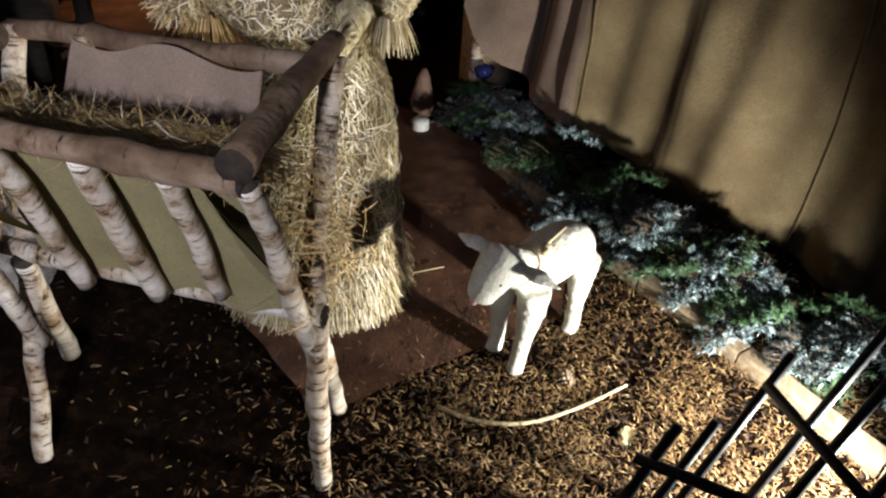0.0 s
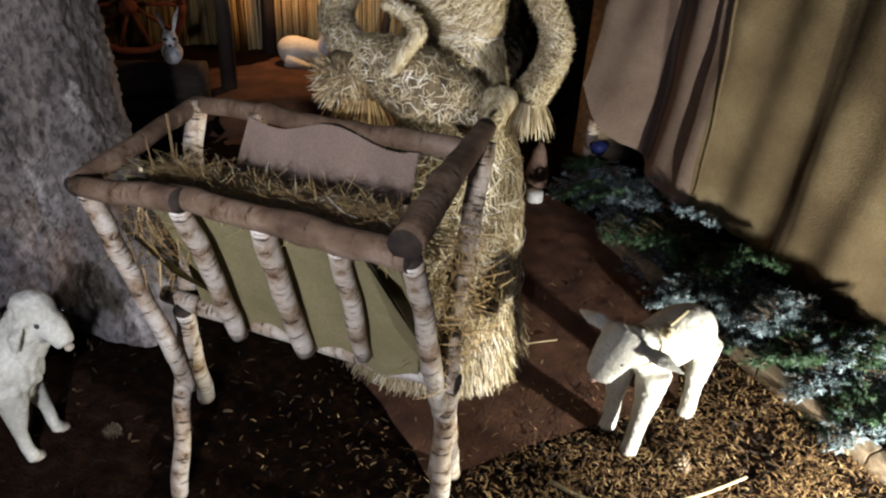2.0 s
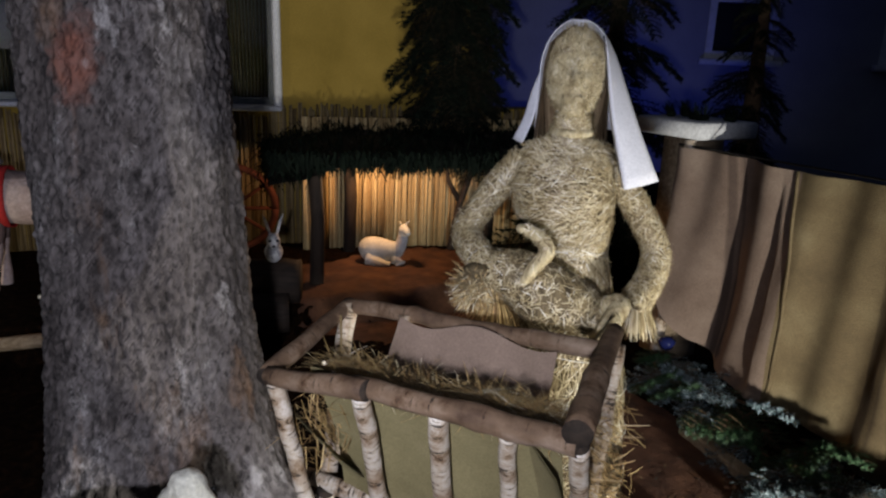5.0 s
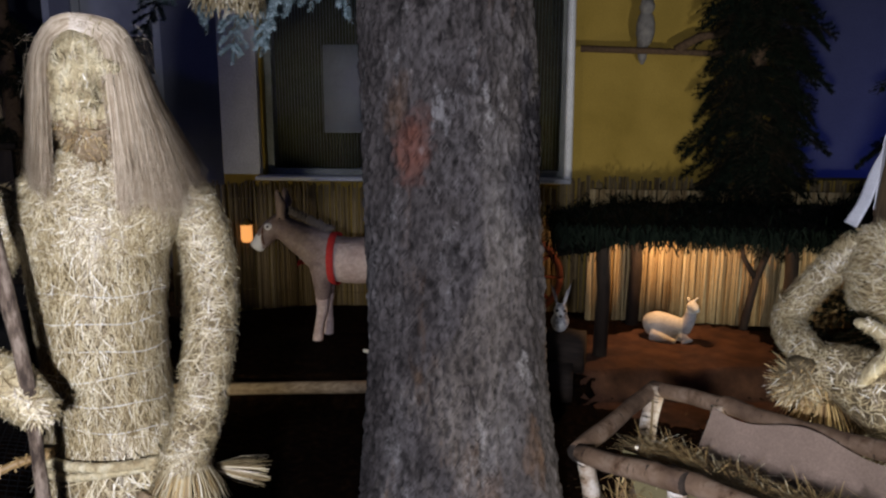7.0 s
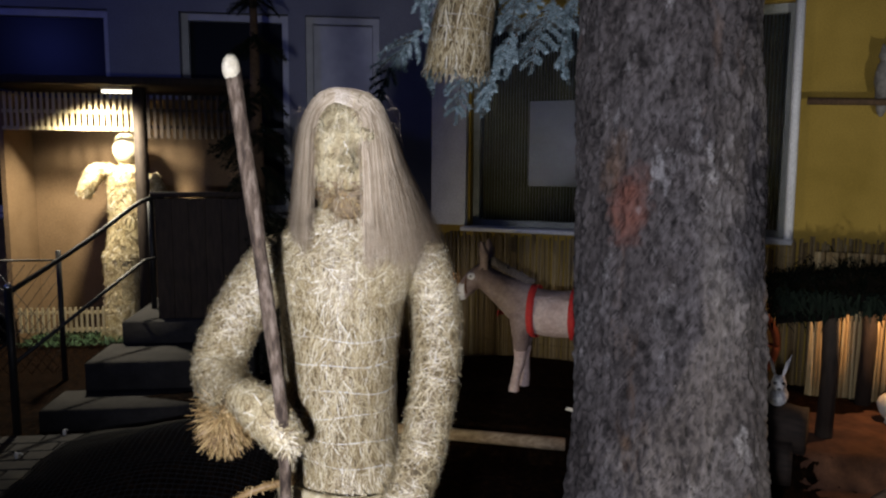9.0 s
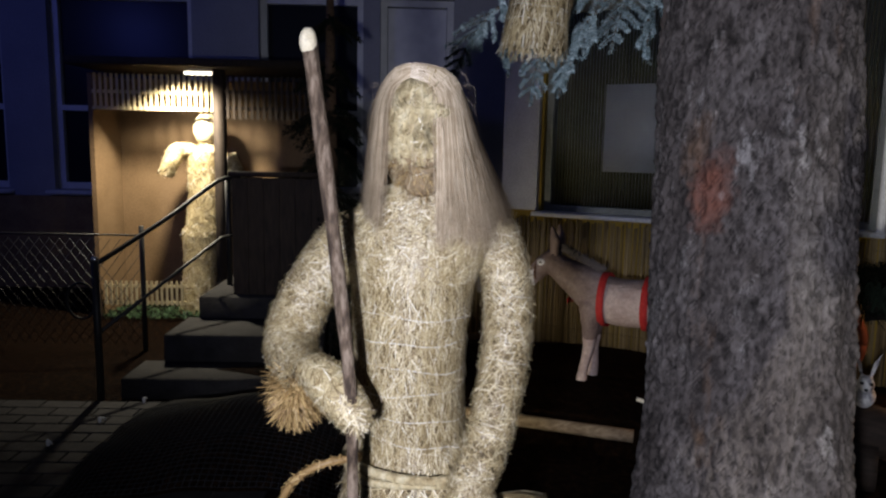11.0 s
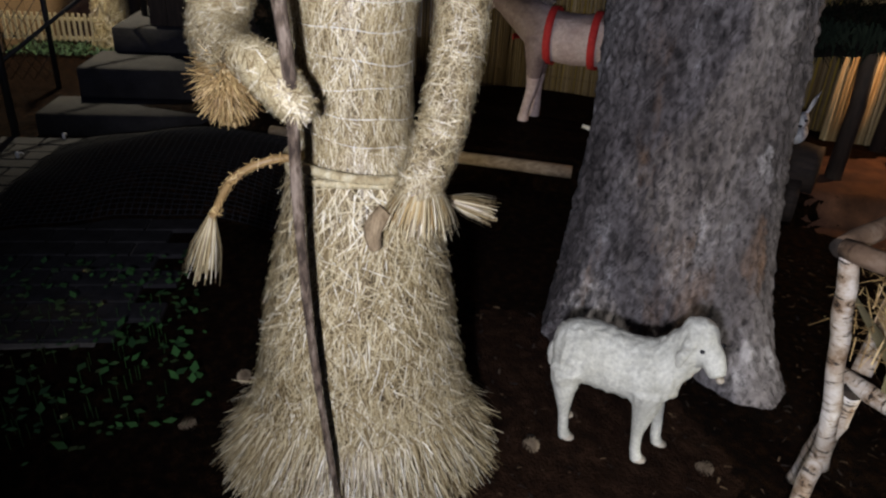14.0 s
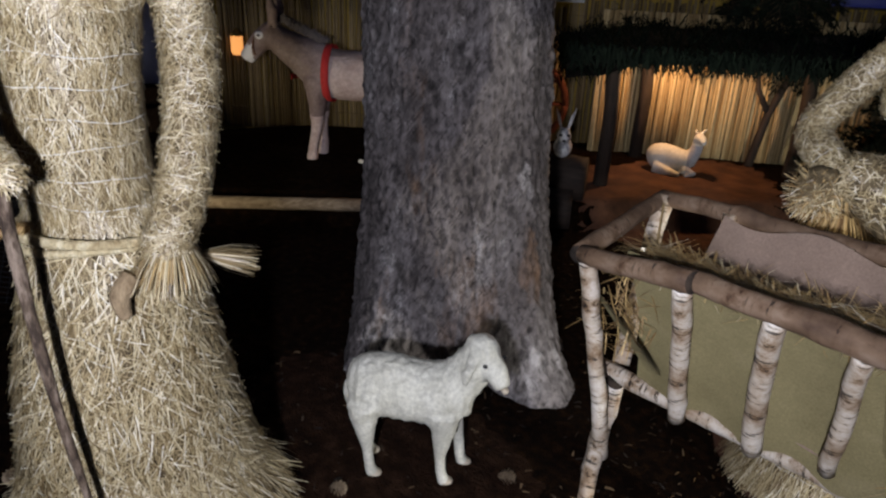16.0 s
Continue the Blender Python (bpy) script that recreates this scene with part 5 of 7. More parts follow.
def build_garland():
    mats = {"g": [NEEDLE, TWIG], "b": [NEEDLE_BLUE, TWIG], "d": [NEEDLE_SHADED, TWIG]}
    kinds = [bough_thing("fir_bough", "green fir bough lying along the curtain", mats["g"], "fir boughs along the curtain", 0.28, 1),
             bough_thing("fir_bough", "frosted blue spruce bough lying along the curtain", mats["b"], "fir boughs along the curtain", 0.27, 2, needle=0.020),
             bough_thing("fir_bough", "green fir bough lying along the curtain", mats["g"], "fir boughs along the curtain", 0.24, 3)]
    q = random.Random(11)
    first = [True] * 3
    for i in range(104):
        u = q.uniform(0.0, 1)
        # a strip that widens from the pillar to the fence
        x = -1.35 + 1.95 * u
        edge = float(np.interp(x, (-1.35, -0.92, -0.43, -0.15, 0.15, 0.6), (3.76, 3.29, 2.85, 2.72, 2.52, 2.17)))
        d = q.uniform(0.02, 0.22 + 0.05 * u)
        y = edge + d * 0.80 + 0.11
        x2 = x + d * 0.6 + 0.09
        k = q.choice((0, 1, 1, 1, 2))
        m = pose(x2, y, 0.045 + 0.04 * smoothstep(0.0, 0.3, d) + q.uniform(0, 0.04), q.uniform(-35, 35), q.uniform(-22, 12), q.uniform(-150, -20) if d < 0.28 else q.uniform(0, 360))
        if first[k]:
            kinds[k].matrix_world, first[k] = m, False
        else:
            copy_thing(kinds[k], m)


build_garland()


def build_fence():
    """A low leaning iron garden fence."""
    t = thing("iron_fence", "low black wrought iron garden fence panel", "fence", pose(0.0, 0.0, 0))
    lean = Vector((0.35, 0.385, 1.0))
    for x, y, top in ((-0.13, 1.875, 0.47), (-0.32, 1.605, 0.47), (0.01, 1.944, 0.62), (0.00, 1.800, 0.62), (0.06, 1.72, 0.62), (0.11, 1.62, 0.62), (-0.22, 1.74, 0.40)):
        g = Geo()
        base = Vector((x, y, 0))
        g.tube([base + Vector((0, 0, -0.01)), base + lean * top], 0.0105, 8)
        part("bar", g, IRON, t)
    for a, b in (((-0.21, 1.755, 0.40), (0.16, 1.715, 0.40)), ((0.0, 2.01, 0.42), (0.20, 1.73, 0.42))):
        g = Geo()
        g.tube([a, b], 0.0105, 8)
        part("rail", g, IRON, t)


build_fence()


def build_pegs():
    """A row of pale pegs along the edge of the netting."""
    for i in range(7):
        a = Vector((-4.21, -0.747, 0)).lerp(Vector((-5.84, 0.465, 0)), i / 6.0)
        g = Geo()
        g.tube([(0, 0, -0.02), (0, 0, 0.030), (0, 0, 0.040)], [0.007, 0.010, 0.006], 10)
        g.tube([(0, 0, 0.028), (0.02, 0, 0.034), (0.03, 0, 0.020)], 0.004, 6)
        solo("ground_peg", g, CAPSTONE, "small pale peg holding down the netting edge", "peg", pose(a.x, a.y, 0.012, 0, 0, 50 * i), "netting pegs")


build_pegs()


def build_litter():
    g = Geo()
    g.tube(smooth_path([(-0.665, 2.07, 0.012), (-0.56, 2.06, 0.016), (-0.44, 2.10, 0.020), (-0.33, 2.20, 0.022), (-0.228, 2.335, 0.016)], 20), [0.006 - 0.0001 * i for i in range(21)], 8, 0, None, 0.15)
    solo("stick", g, SLAT, "thin bare crooked stick lying on the mulch", "stick")
    for i, (x, y) in enumerate(((-0.20, 2.19), (-2.33, 0.98), (-1.98, 1.20), (-2.35, 0.30), (-0.36, 2.28), (-1.32, 3.60), (-1.36, 3.66), (-2.55, 0.52), (-1.75, 1.62))):
        c = Geo()
        for k in range(44):
            z, a = k / 44, k * 2.4
            r = 0.016 * math.sin(math.pi * (0.15 + 0.8 * z)) + 0.003
            c.blade((r * 0.4 * math.cos(a), r * 0.4 * math.sin(a), 0.048 * z), (math.cos(a), math.sin(a), 0.55), (0, 0, 1), r, 0.010, 0, 0.2)
        ob = solo("pine_cone", c, WOOD if i else SLAT, "pale dry pine cone on the mulch" if i == 0 else "brown pine cone on the mulch", "pine cone", pose(x, y, ground_height(x, y) + 0.012, 80, 0, 60 * i), "pine cones")
    for i, (a, b) in enumerate((((-1.06, 1.42, 0.012), (-0.98, 1.46, 0.014)), ((-1.10, 1.30, 0.012), (-0.99, 1.33, 0.014)), ((-0.93, 2.55, 0.02), (-0.85, 2.62, 0.022)))):
        s = Geo()
        s.tube([a, b], 0.002, 5)
        solo("straw_stalk", s, STRAW, "single straw stalk lying on the mulch", "straw", group="stray stalks")
    # dim clay gnome with a white jar beside the garland
    g = Geo()
    rows = [(0, 0, 0.0, 0.05, 0.045), (0, 0, 0.06, 0.055, 0.05), (0, 0, 0.11, 0.045, 0.04), (0, 0, 0.14, 0.035, 0.035), (0, 0, 0.17, 0.030, 0.030), (0.004, 0, 0.21, 0.012, 0.012)]
    loft(g, rows, 0, 16)
    solo("garden_ornament", g, noisy("brown terracotta", [(0.3, (0.14, 0.08, 0.06)), (0.7, (0.26, 0.17, 0.13))], 14), "small brown clay ornament beside the fir garland", "ornament", pose(-1.36, 3.72, 0))
    g = Geo()
    loft(g, [(0, 0, 0.0, 0.03, 0.03), (0, 0, 0.01, 0.038, 0.038), (0, 0, 0.05, 0.036, 0.036), (0, 0, 0.058, 0.026, 0.026)], 0, 16)
    solo("tea_light_holder", g, CAPSTONE, "small white round light holder on the ground", "light holder", pose(-1.30, 3.55, 0))
    g = Geo()
    loft(g, [(0, 0, 0.0, 0.03, 0.03), (0, 0, 0.04, 0.045, 0.045), (0, 0, 0.06, 0.02, 0.02)], 0, 12)
    solo("solar_lamp", g, mat("blue lamp glass", (0.012, 0.016, 0.07), 0.1), "small dark blue glass garden lamp", "lamp", pose(-1.16, 3.98, 0.12))
    s = Geo()
    s.tube([(-1.16, 3.98, -0.01), (-1.16, 3.98, 0.125)], 0.006, 6)
    solo("lamp_spike", s, IRON, "thin black ground spike below the garden lamp", "lamp spike")


build_litter()

# ---------- back wall ----------
WU, WN = Vector((0.704, 0.711, 0)), Vector((0.711, -0.704, 0))
W0 = Vector((-5.494, 2.63, 0))


def on_wall(u, out, z):
    return W0 + WU * u + WN * out + Vector((0, 0, z))


WPOSE = axes((WU.x, WU.y), (-WN.x, -WN.y), W0)  # x along the wall, y into it


def reed_mat(name, u0, u1, z0, z1, out, label, dens=0.011, seed=0):
    g = Geo()
    q = random.Random(seed)
    u = u0
    while u < u1:
        r = dens * q.uniform(0.35, 0.6)
        b = q.uniform(-0.006, 0.006)
        zt = z1 + q.uniform(-0.03, 0.02)
        g.tube([(u, -out + b, z0), (u + q.uniform(-0.008, 0.008), -out + q.uniform(-0.006, 0.006), (z0 + zt) / 2), (u + q.uniform(-0.01, 0.01), -out, zt)], r, 5)
        u += dens * q.uniform(0.8, 1.15)
    for z in (z0 + 0.15, (z0 + z1) / 2, z1 - 0.12):
        g.tube([(u0, -out - 0.008, z), (u1, -out - 0.008, z)], 0.0016, 4)
    return solo(name, g, REED_DIM, label, "reed mat", WPOSE.copy())


def build_back_wall():
    w = Geo()
    w.box((-0.32, 0.0, -0.1), (0.0, 0.25, 4.2))
    w.box((2.19, 0.0, -0.1), (3.53, 0.25, 4.2))
    w.box((3.53, 0.0, -0.1), (4.5, 0.25, 1.12))
    w.box((0.0, 0.0, -0.1), (2.19, 0.25, 1.10))
    w.box((0.0, 0.0, 2.62), (2.19, 0.25, 4.2))
    solo("wall_back", w, YELLOW, "yellow rendered house wall", "wall", WPOSE.copy(), kind="structure", smooth=False)
    p = Geo()
    p.box((-0.30, -0.05, 1.12), (-0.02, -0.003, 4.2), 0, 0.005)
    solo("pilaster", p, WHITEPAINT, "pale grey pilaster beside the window", "pilaster", WPOSE.copy(), kind="structure", smooth=False)
    t = thing("window_1", "dark ground floor window with white frame", "window", WPOSE.copy(), kind="structure")
    for a, b in (((0.0, 0.06, 1.10), (0.05, 0.12, 2.62)), ((2.14, 0.06, 1.10), (2.19, 0.12, 2.62)), ((0.05, 0.06, 1.10), (2.14, 0.12, 1.16)), ((0.05, 0.06, 2.56), (2.14, 0.12, 2.62)), ((1.06, 0.06, 1.16), (1.12, 0.12, 2.56))):
        g = Geo()
        g.box(a, b, 0, 0.004)
        part("window_frame", g, WINFRAME, t, smooth=False)
    for a, b in ((0.05, 1.06), (1.12, 2.14)):
        g = Geo()
        g.box((a, 0.085, 1.16), (b, 0.093, 2.56))
        part("pane", g, GLASSCLEAR, t, smooth=False)
    g = Geo()
    g.box((-0.03, -0.13, 1.085), (2.22, 0.06, 1.115), 0, 0.006)
    part("window_sill", g, WHITEPAINT, t, "white metal sill")
    g = Geo()
    g.tube([(2.20, -0.05, 1.10), (2.185, -0.05, 2.9)], 0.028, 12)
    solo("downpipe", g, WHITEPAINT, "white pipe beside the window", "pipe", WPOSE.copy())
    # behind the panes: a dim room with reed blinds
    r = Geo()
    r.box((-0.2, 1.2, 0.9), (2.4, 1.25, 2.9))
    r.box((-0.2, 0.26, 0.85), (2.4, 1.25, 0.9))
    r.box((-0.2, 0.26, 2.9), (2.4, 1.25, 2.95))
    r.box((-0.25, 0.26, 0.85), (-0.2, 1.25, 2.95))
    r.box((2.4, 0.26, 0.85), (2.45, 1.25, 2.95))
    solo("window_room", r, GREYWALL, "plain dim room behind the window", "room", WPOSE.copy(), kind="structure", smooth=False)
    b = Geo()
    for i in range(90):
        u = 0.06 + i * 0.0235
        b.tube([(u, 0.16, 1.15), (u, 0.16, 2.6)], 0.009, 5)
    solo("reed_blind", b, noisy("olive reed blind", [(0.3, (0.10, 0.095, 0.05)), (0.7, (0.17, 0.16, 0.09))], 12), "olive reed blind behind the window panes", "blind", WPOSE.copy())
    n = Geo()
    n.box((0.42, 0.130, 1.42), (1.03, 0.145, 2.05), 0, 0.003)
    solo("window_poster", n, GREYWALL, "plain grey paper hung inside the window", "poster", WPOSE.copy())


GLASSCLEAR = mat("window glass", (1, 1, 1), 0.03)
GLASSCLEAR.node_tree.nodes["Principled BSDF"].inputs["Transmission Weight"].default_value = 1.0
WINFRAME = noisy("dull olive frame paint", [(0.3, (0.20, 0.21, 0.19)), (0.7, (0.28, 0.29, 0.26))], 8, 0.6)
build_back_wall()
reed_mat("reed_mat", -0.75, 2.15, 0.10, 1.06, 0.03, "yellowed reed mat fixed below the window", 0.016, 3)
reed_mat("reed_mat", 2.16, 4.4, 0.10, 1.12, 0.03, "yellowed reed mat on the yellow wall", 0.016, 4)


def build_lantern():
    t = thing("wall_lantern", "small glowing copper wall lantern on the reed mat", "lantern", WPOSE @ pose(-0.14, -0.07, 0.62))
    g = Geo()
    loft(g, [(0, 0, 0.0, 0.030, 0.030), (0, 0, 0.02, 0.042, 0.042), (0, 0, 0.13, 0.042, 0.042)], 0, 16)
    part("shade", g, glow("warm lantern glass", (1.0, 0.42, 0.12), 0.9), t, "orange lit glass")
    g = Geo()
    loft(g, [(0, 0, 0.13, 0.048, 0.048), (0, 0, 0.145, 0.03, 0.03), (0, 0, 0.175, 0.008, 0.008)], 0, 16)
    part("cap", g, BRASS, t)
    g = Geo()
    g.tube([(0, 0, 0.16), (0, 0.06, 0.16)], 0.005, 6)
    part("bracket", g, IRON, t)


build_lantern()


def build_donkey():
    """x towards its nose, z up, standing along the wall."""
    h = Geo()
    h.tube(smooth_path([(-0.54, 0, 0.53), (-0.42, 0, 0.55), (-0.17, 0, 0.525), (0.03, 0, 0.54), (0.11, 0, 0.55)], 14), [0.08, 0.115, 0.135, 0.145, 0.15, 0.15, 0.148, 0.147, 0.146, 0.145, 0.14, 0.135, 0.125, 0.11, 0.09], 18)
    for x, y, f in ((0.05, -0.07, 0.045), (0.04, 0.07, 0.075), (-0.45, -0.075, -0.47), (-0.45, 0.075, -0.42)):
        h.tube([(x, y, 0.52), (x, y, 0.36), (x + 0.005, y, 0.22), (f, y, 0.08), (f + 0.01, y, 0.0)], [0.085, 0.055, 0.037, 0.030, 0.038], 12)
    h.tube(smooth_path([(0.04, 0, 0.57), (0.19, 0, 0.655), (0.325, 0, 0.735)], 6), [0.14, 0.13, 0.115, 0.102, 0.09, 0.08, 0.07], 16)
    h.tube(smooth_path([(0.305, 0, 0.760), (0.385, 0, 0.705), (0.465, 0, 0.620), (0.490, 0, 0.585)], 8), [0.068, 0.070, 0.068, 0.064, 0.058, 0.052, 0.05, 0.048, 0.036], 16)
    for s in (1, -1):
        h.tube([(0.30, s * 0.04, 0.80), (0.295, s * 0.06, 0.885), (0.315, s * 0.07, 0.975)], [0.028, 0.034, 0.012], 10)
    h.tube([(-0.56, 0, 0.56), (-0.62, 0, 0.43), (-0.62, 0, 0.28)], [0.03, 0.025, 0.02], 8)
    vs, ns, fs = merged(h, 0.011, 6)
    g = Geo()
    base = len(g.v)
    g.v += [tuple(v + n * 0.003 * noise.noise(v * 25)) for v, n in zip(vs, ns)]
    for f in fs:
        c = vs[f[0]]
        g.f.append(f)
        muzzle = c.x > 0.43 and c.z < 0.68
        pale = (c.z < 0.30) or (c.x < -0.02 and c.z < 0.64 + 0.03 * noise.noise(c * 14))
        g.m.append(1 if muzzle else 2 if pale else 3 if c.z < 0.035 else 0)
    for i in range(40):
        u = i / 39
        p = Vector((0.02, 0, 0.700)).lerp(Vector((0.28, 0, 0.825)), u)
        for k in range(14):
            g.blade(p + Vector((rnd.gauss(0, 0.008), rnd.gauss(0, 0.012), 0)), (rnd.gauss(-0.6, 0.2), rnd.gauss(0, 0.25), 0.7), (0, 1, 0), rnd.uniform(0.03, 0.05), 0.006, 3, 0.1)
    for s in (1, -1):
        g.ball((0.380, s * 0.058, 0.737), (0.030, 0.014, 0.026), 10, 1)
        g.ball((0.383, s * 0.068, 0.737), (0.012, 0.008, 0.010), 8, 3)
    t = [DONKEY, mat("pale muzzle paint", (0.66, 0.64, 0.62), 0.6), noisy("pale belly paint", [(0.3, (0.46, 0.33, 0.29)), (0.7, (0.62, 0.50, 0.45))], 9), DONKEYDARK]
    m = Matrix.Translation((-4.43, 2.57, 0.13)) @ Matrix.Rotation(math.atan2(-WU.y, -WU.x), 4, "Z")
    solo("donkey_figure", g, t, "brown painted donkey figure standing by the wall", "donkey figure", m)
    hs = thing("harness", "red webbing harness with brass buckles on the donkey", "harness", m)
    for x, r in ((-0.03, (0.158, 0.168)), (-0.29, (0.160, 0.165))):
        b = Geo()
        loop = [(x, r[0] * math.cos(a), 0.535 + r[1] * math.sin(a)) for a in [math.tau * j / 32 for j in range(33)]]
        for q in range(32):
            w = Vector((0.022, 0, 0))
            b.v += [tuple(Vector(loop[q]) - w), tuple(Vector(loop[q]) + w)]
            k = (2 * q + 2) % 64
            b.f.append((2 * q, k, k + 1, 2 * q + 1))
            b.m.append(0)
        ob = part("strap", b, REDSTRAP, hs)
        ob.modifiers.new("thick", "SOLIDIFY").thickness = 0.005
    for pts in ([(-0.03, -0.160, 0.49), (0.09, -0.168, 0.475), (0.17, -0.115, 0.490), (0.212, -0.03, 0.50), (0.214, 0.02, 0.50)], [(-0.03, -0.163, 0.50), (-0.17, -0.168, 0.47), (-0.29, -0.163, 0.50)]):
        b = Geo()
        pp = smooth_path(pts, 10)
        w = Vector((0, 0, 0.016))
        for q, p in enumerate(pp):
            b.v += [tuple(p - w), tuple(p + w)]
            if q:
                b.f.append((2 * q - 2, 2 * q, 2 * q + 1, 2 * q - 1))
                b.m.append(0)
        ob = part("strap", b, REDSTRAP, hs)
        ob.modifiers.new("thick", "SOLIDIFY").thickness = 0.005
    for p in ((-0.03, -0.168, 0.485), (-0.03, -0.168, 0.58)):
        b = Geo()
        b.box((p[0] - 0.018, p[1] - 0.004, p[2] - 0.014), (p[0] + 0.018, p[1] + 0.004, p[2] + 0.014), 0, 0.003)
        part("buckle", b, BRASS, hs, "brass buckle")
    hb = Geo()
    hb.tube([(0.42, 0.068 * math.cos(a), 0.675 + 0.062 * math.sin(a)) for a in [math.tau * j / 20 for j in range(21)]], 0.007, 6)
    hb.tube([(0.42, -0.066, 0.69), (0.345, -0.075, 0.775), (0.305, -0.05, 0.815)], 0.007, 6)
    part("halter", hb, noisy("brown leather", [(0.3, (0.10, 0.05, 0.03)), (0.7, (0.18, 0.09, 0.05))], 20), hs, "brown leather halter")


build_donkey()


def build_beam():
    g = Geo()
    a, b = Vector((-4.62, 0.95, 0.118)), Vector((-3.63, 2.335, 0.118))
    g.tube([a.lerp(b, i / 12) + Vector((0, 0, 0.008 * noise.noise((i, 0, 0)))) for i in range(13)], [0.034] * 13, 10, 0, None, 0.08)
    solo("timber_beam", g, WOOD, "long weathered beam edging the raised bed", "beam")


build_beam()


# ---------- hut ----------
def build_hut():
    t = thing("animal_hut", "small open hut with reed walls and a dark fir roof", "hut", WPOSE @ pose(2.35, -0.20, 0.14))
    W = 1.75
    g = Geo()
    q = random.Random(5)
    u = 0.0
    while u < W:
        r = q.uniform(0.007, 0.013)
        g.tube([(u, q.uniform(-0.008, 0.008), -0.02), (u + q.uniform(-0.006, 0.006), q.uniform(-0.01, 0.01), 0.4), (u + q.uniform(-0.008, 0.008), 0, 0.92)], r, 6)
        u += r * 1.75
    part("reed_wall", g, REED, t, "upright golden reeds")
    for x, y in ((0.30, -0.08), (1.22, -0.30), (0.02, -0.75), (1.70, -0.75)):
        g = Geo()
        g.tube([(x, y, -0.02), (x + 0.01, y, 0.4), (x - 0.01, y, 0.85 if y > -0.5 else 0.74)], [0.045, 0.042, 0.04], 10, 0, None, 0.1)
        part("post", g, DARKWOOD, t)
    g = Geo()
    g.tube([(1.02, -0.10, -0.02), (1.08, -0.10, 0.35), (1.18, -0.08, 0.62)], [0.03, 0.026, 0.022], 8)
    g.tube([(1.08, -0.10, 0.35), (0.99, -0.10, 0.50), (0.97, -0.09, 0.62)], [0.02, 0.016, 0.012], 8)
    part("branch", g, DARKWOOD, t, "forked dark branch")
    g = Geo()
    rows = []
    for i in range(9):
        v = i / 8
        rows.append([(-0.25 + (W + 0.5) * j / 24, 0.15 - 1.05 * v, 0.85 - 0.07 * v - 0.10 * smoothstep(5, 0, j) + 0.025 * noise.noise((j * 0.7, i * 0.9, 2))) for j in range(25)])
    base = 0
    for r in rows:
        g.v += r
    for i in range(8):
        for j in range(24):
            k = i * 25 + j
            g.f.append((k, k + 1, k + 26, k + 25))
            g.m.append(0)
    n = len(g.v)
    g.v += [(x, y, z - 0.05) for x, y, z in g.v[:n]]
    for i in range(8):
        for j in range(24):
            k = n + i * 25 + j
            g.f.append((k, k + 25, k + 26, k + 1))
            g.m.append(0)
    part("roof", g, DARKWOOD, t, "dark boarded roof")
    g = Geo()
    for _ in range(5200):
        v = rnd.random()
        x, y = rnd.uniform(-0.3, W + 0.3), 0.15 - 1.05 * v - (0.04 if rnd.random() < 0.3 else 0)
        z = 0.85 - 0.07 * v - 0.10 * smoothstep(0.15, -0.3, x) + rnd.uniform(-0.05, 0.05) + 0.07 * max(0, noise.noise((x * 4, y * 4, 3)))
        g.blade((x, y, z), (rnd.gauss(0, 0.6), -rnd.uniform(0.2, 1), rnd.gauss(-0.25, 0.35)), (0, 0, 1), rnd.uniform(0.05, 0.14), 0.008, 0, 0.2)
    for _ in range(1300):
        x = rnd.uniform(-0.28, W + 0.28)
        g.blade((x, -0.90 + rnd.uniform(-0.05, 0.08), 0.77 + rnd.uniform(-0.02, 0.05)), (rnd.gauss(0, 0.35), rnd.gauss(-0.2, 0.3), -1), (0, -1, 0), rnd.uniform(0.04, 0.11), 0.008, 0, 0.1)
    part("thatch", g, NEEDLE_SHADED, t, "dark fir thatch")
    g = Geo()
    g.ball((0, 0, 0), (0.018, 0.018, 0.024), 10)
    b = solo("light_bulb", g, glow("warm bulb", (1.0, 0.62, 0.32), 14), "small bare warm bulb under the hut roof", "light bulb", WPOSE @ pose(3.03, -0.62, 0.915))
    s = Geo()
    s.tube([(0, 0, 0.02), (0, 0, 0.09)], 0.004, 6)
    ob = part("cord", s, IRON, b)


build_hut()


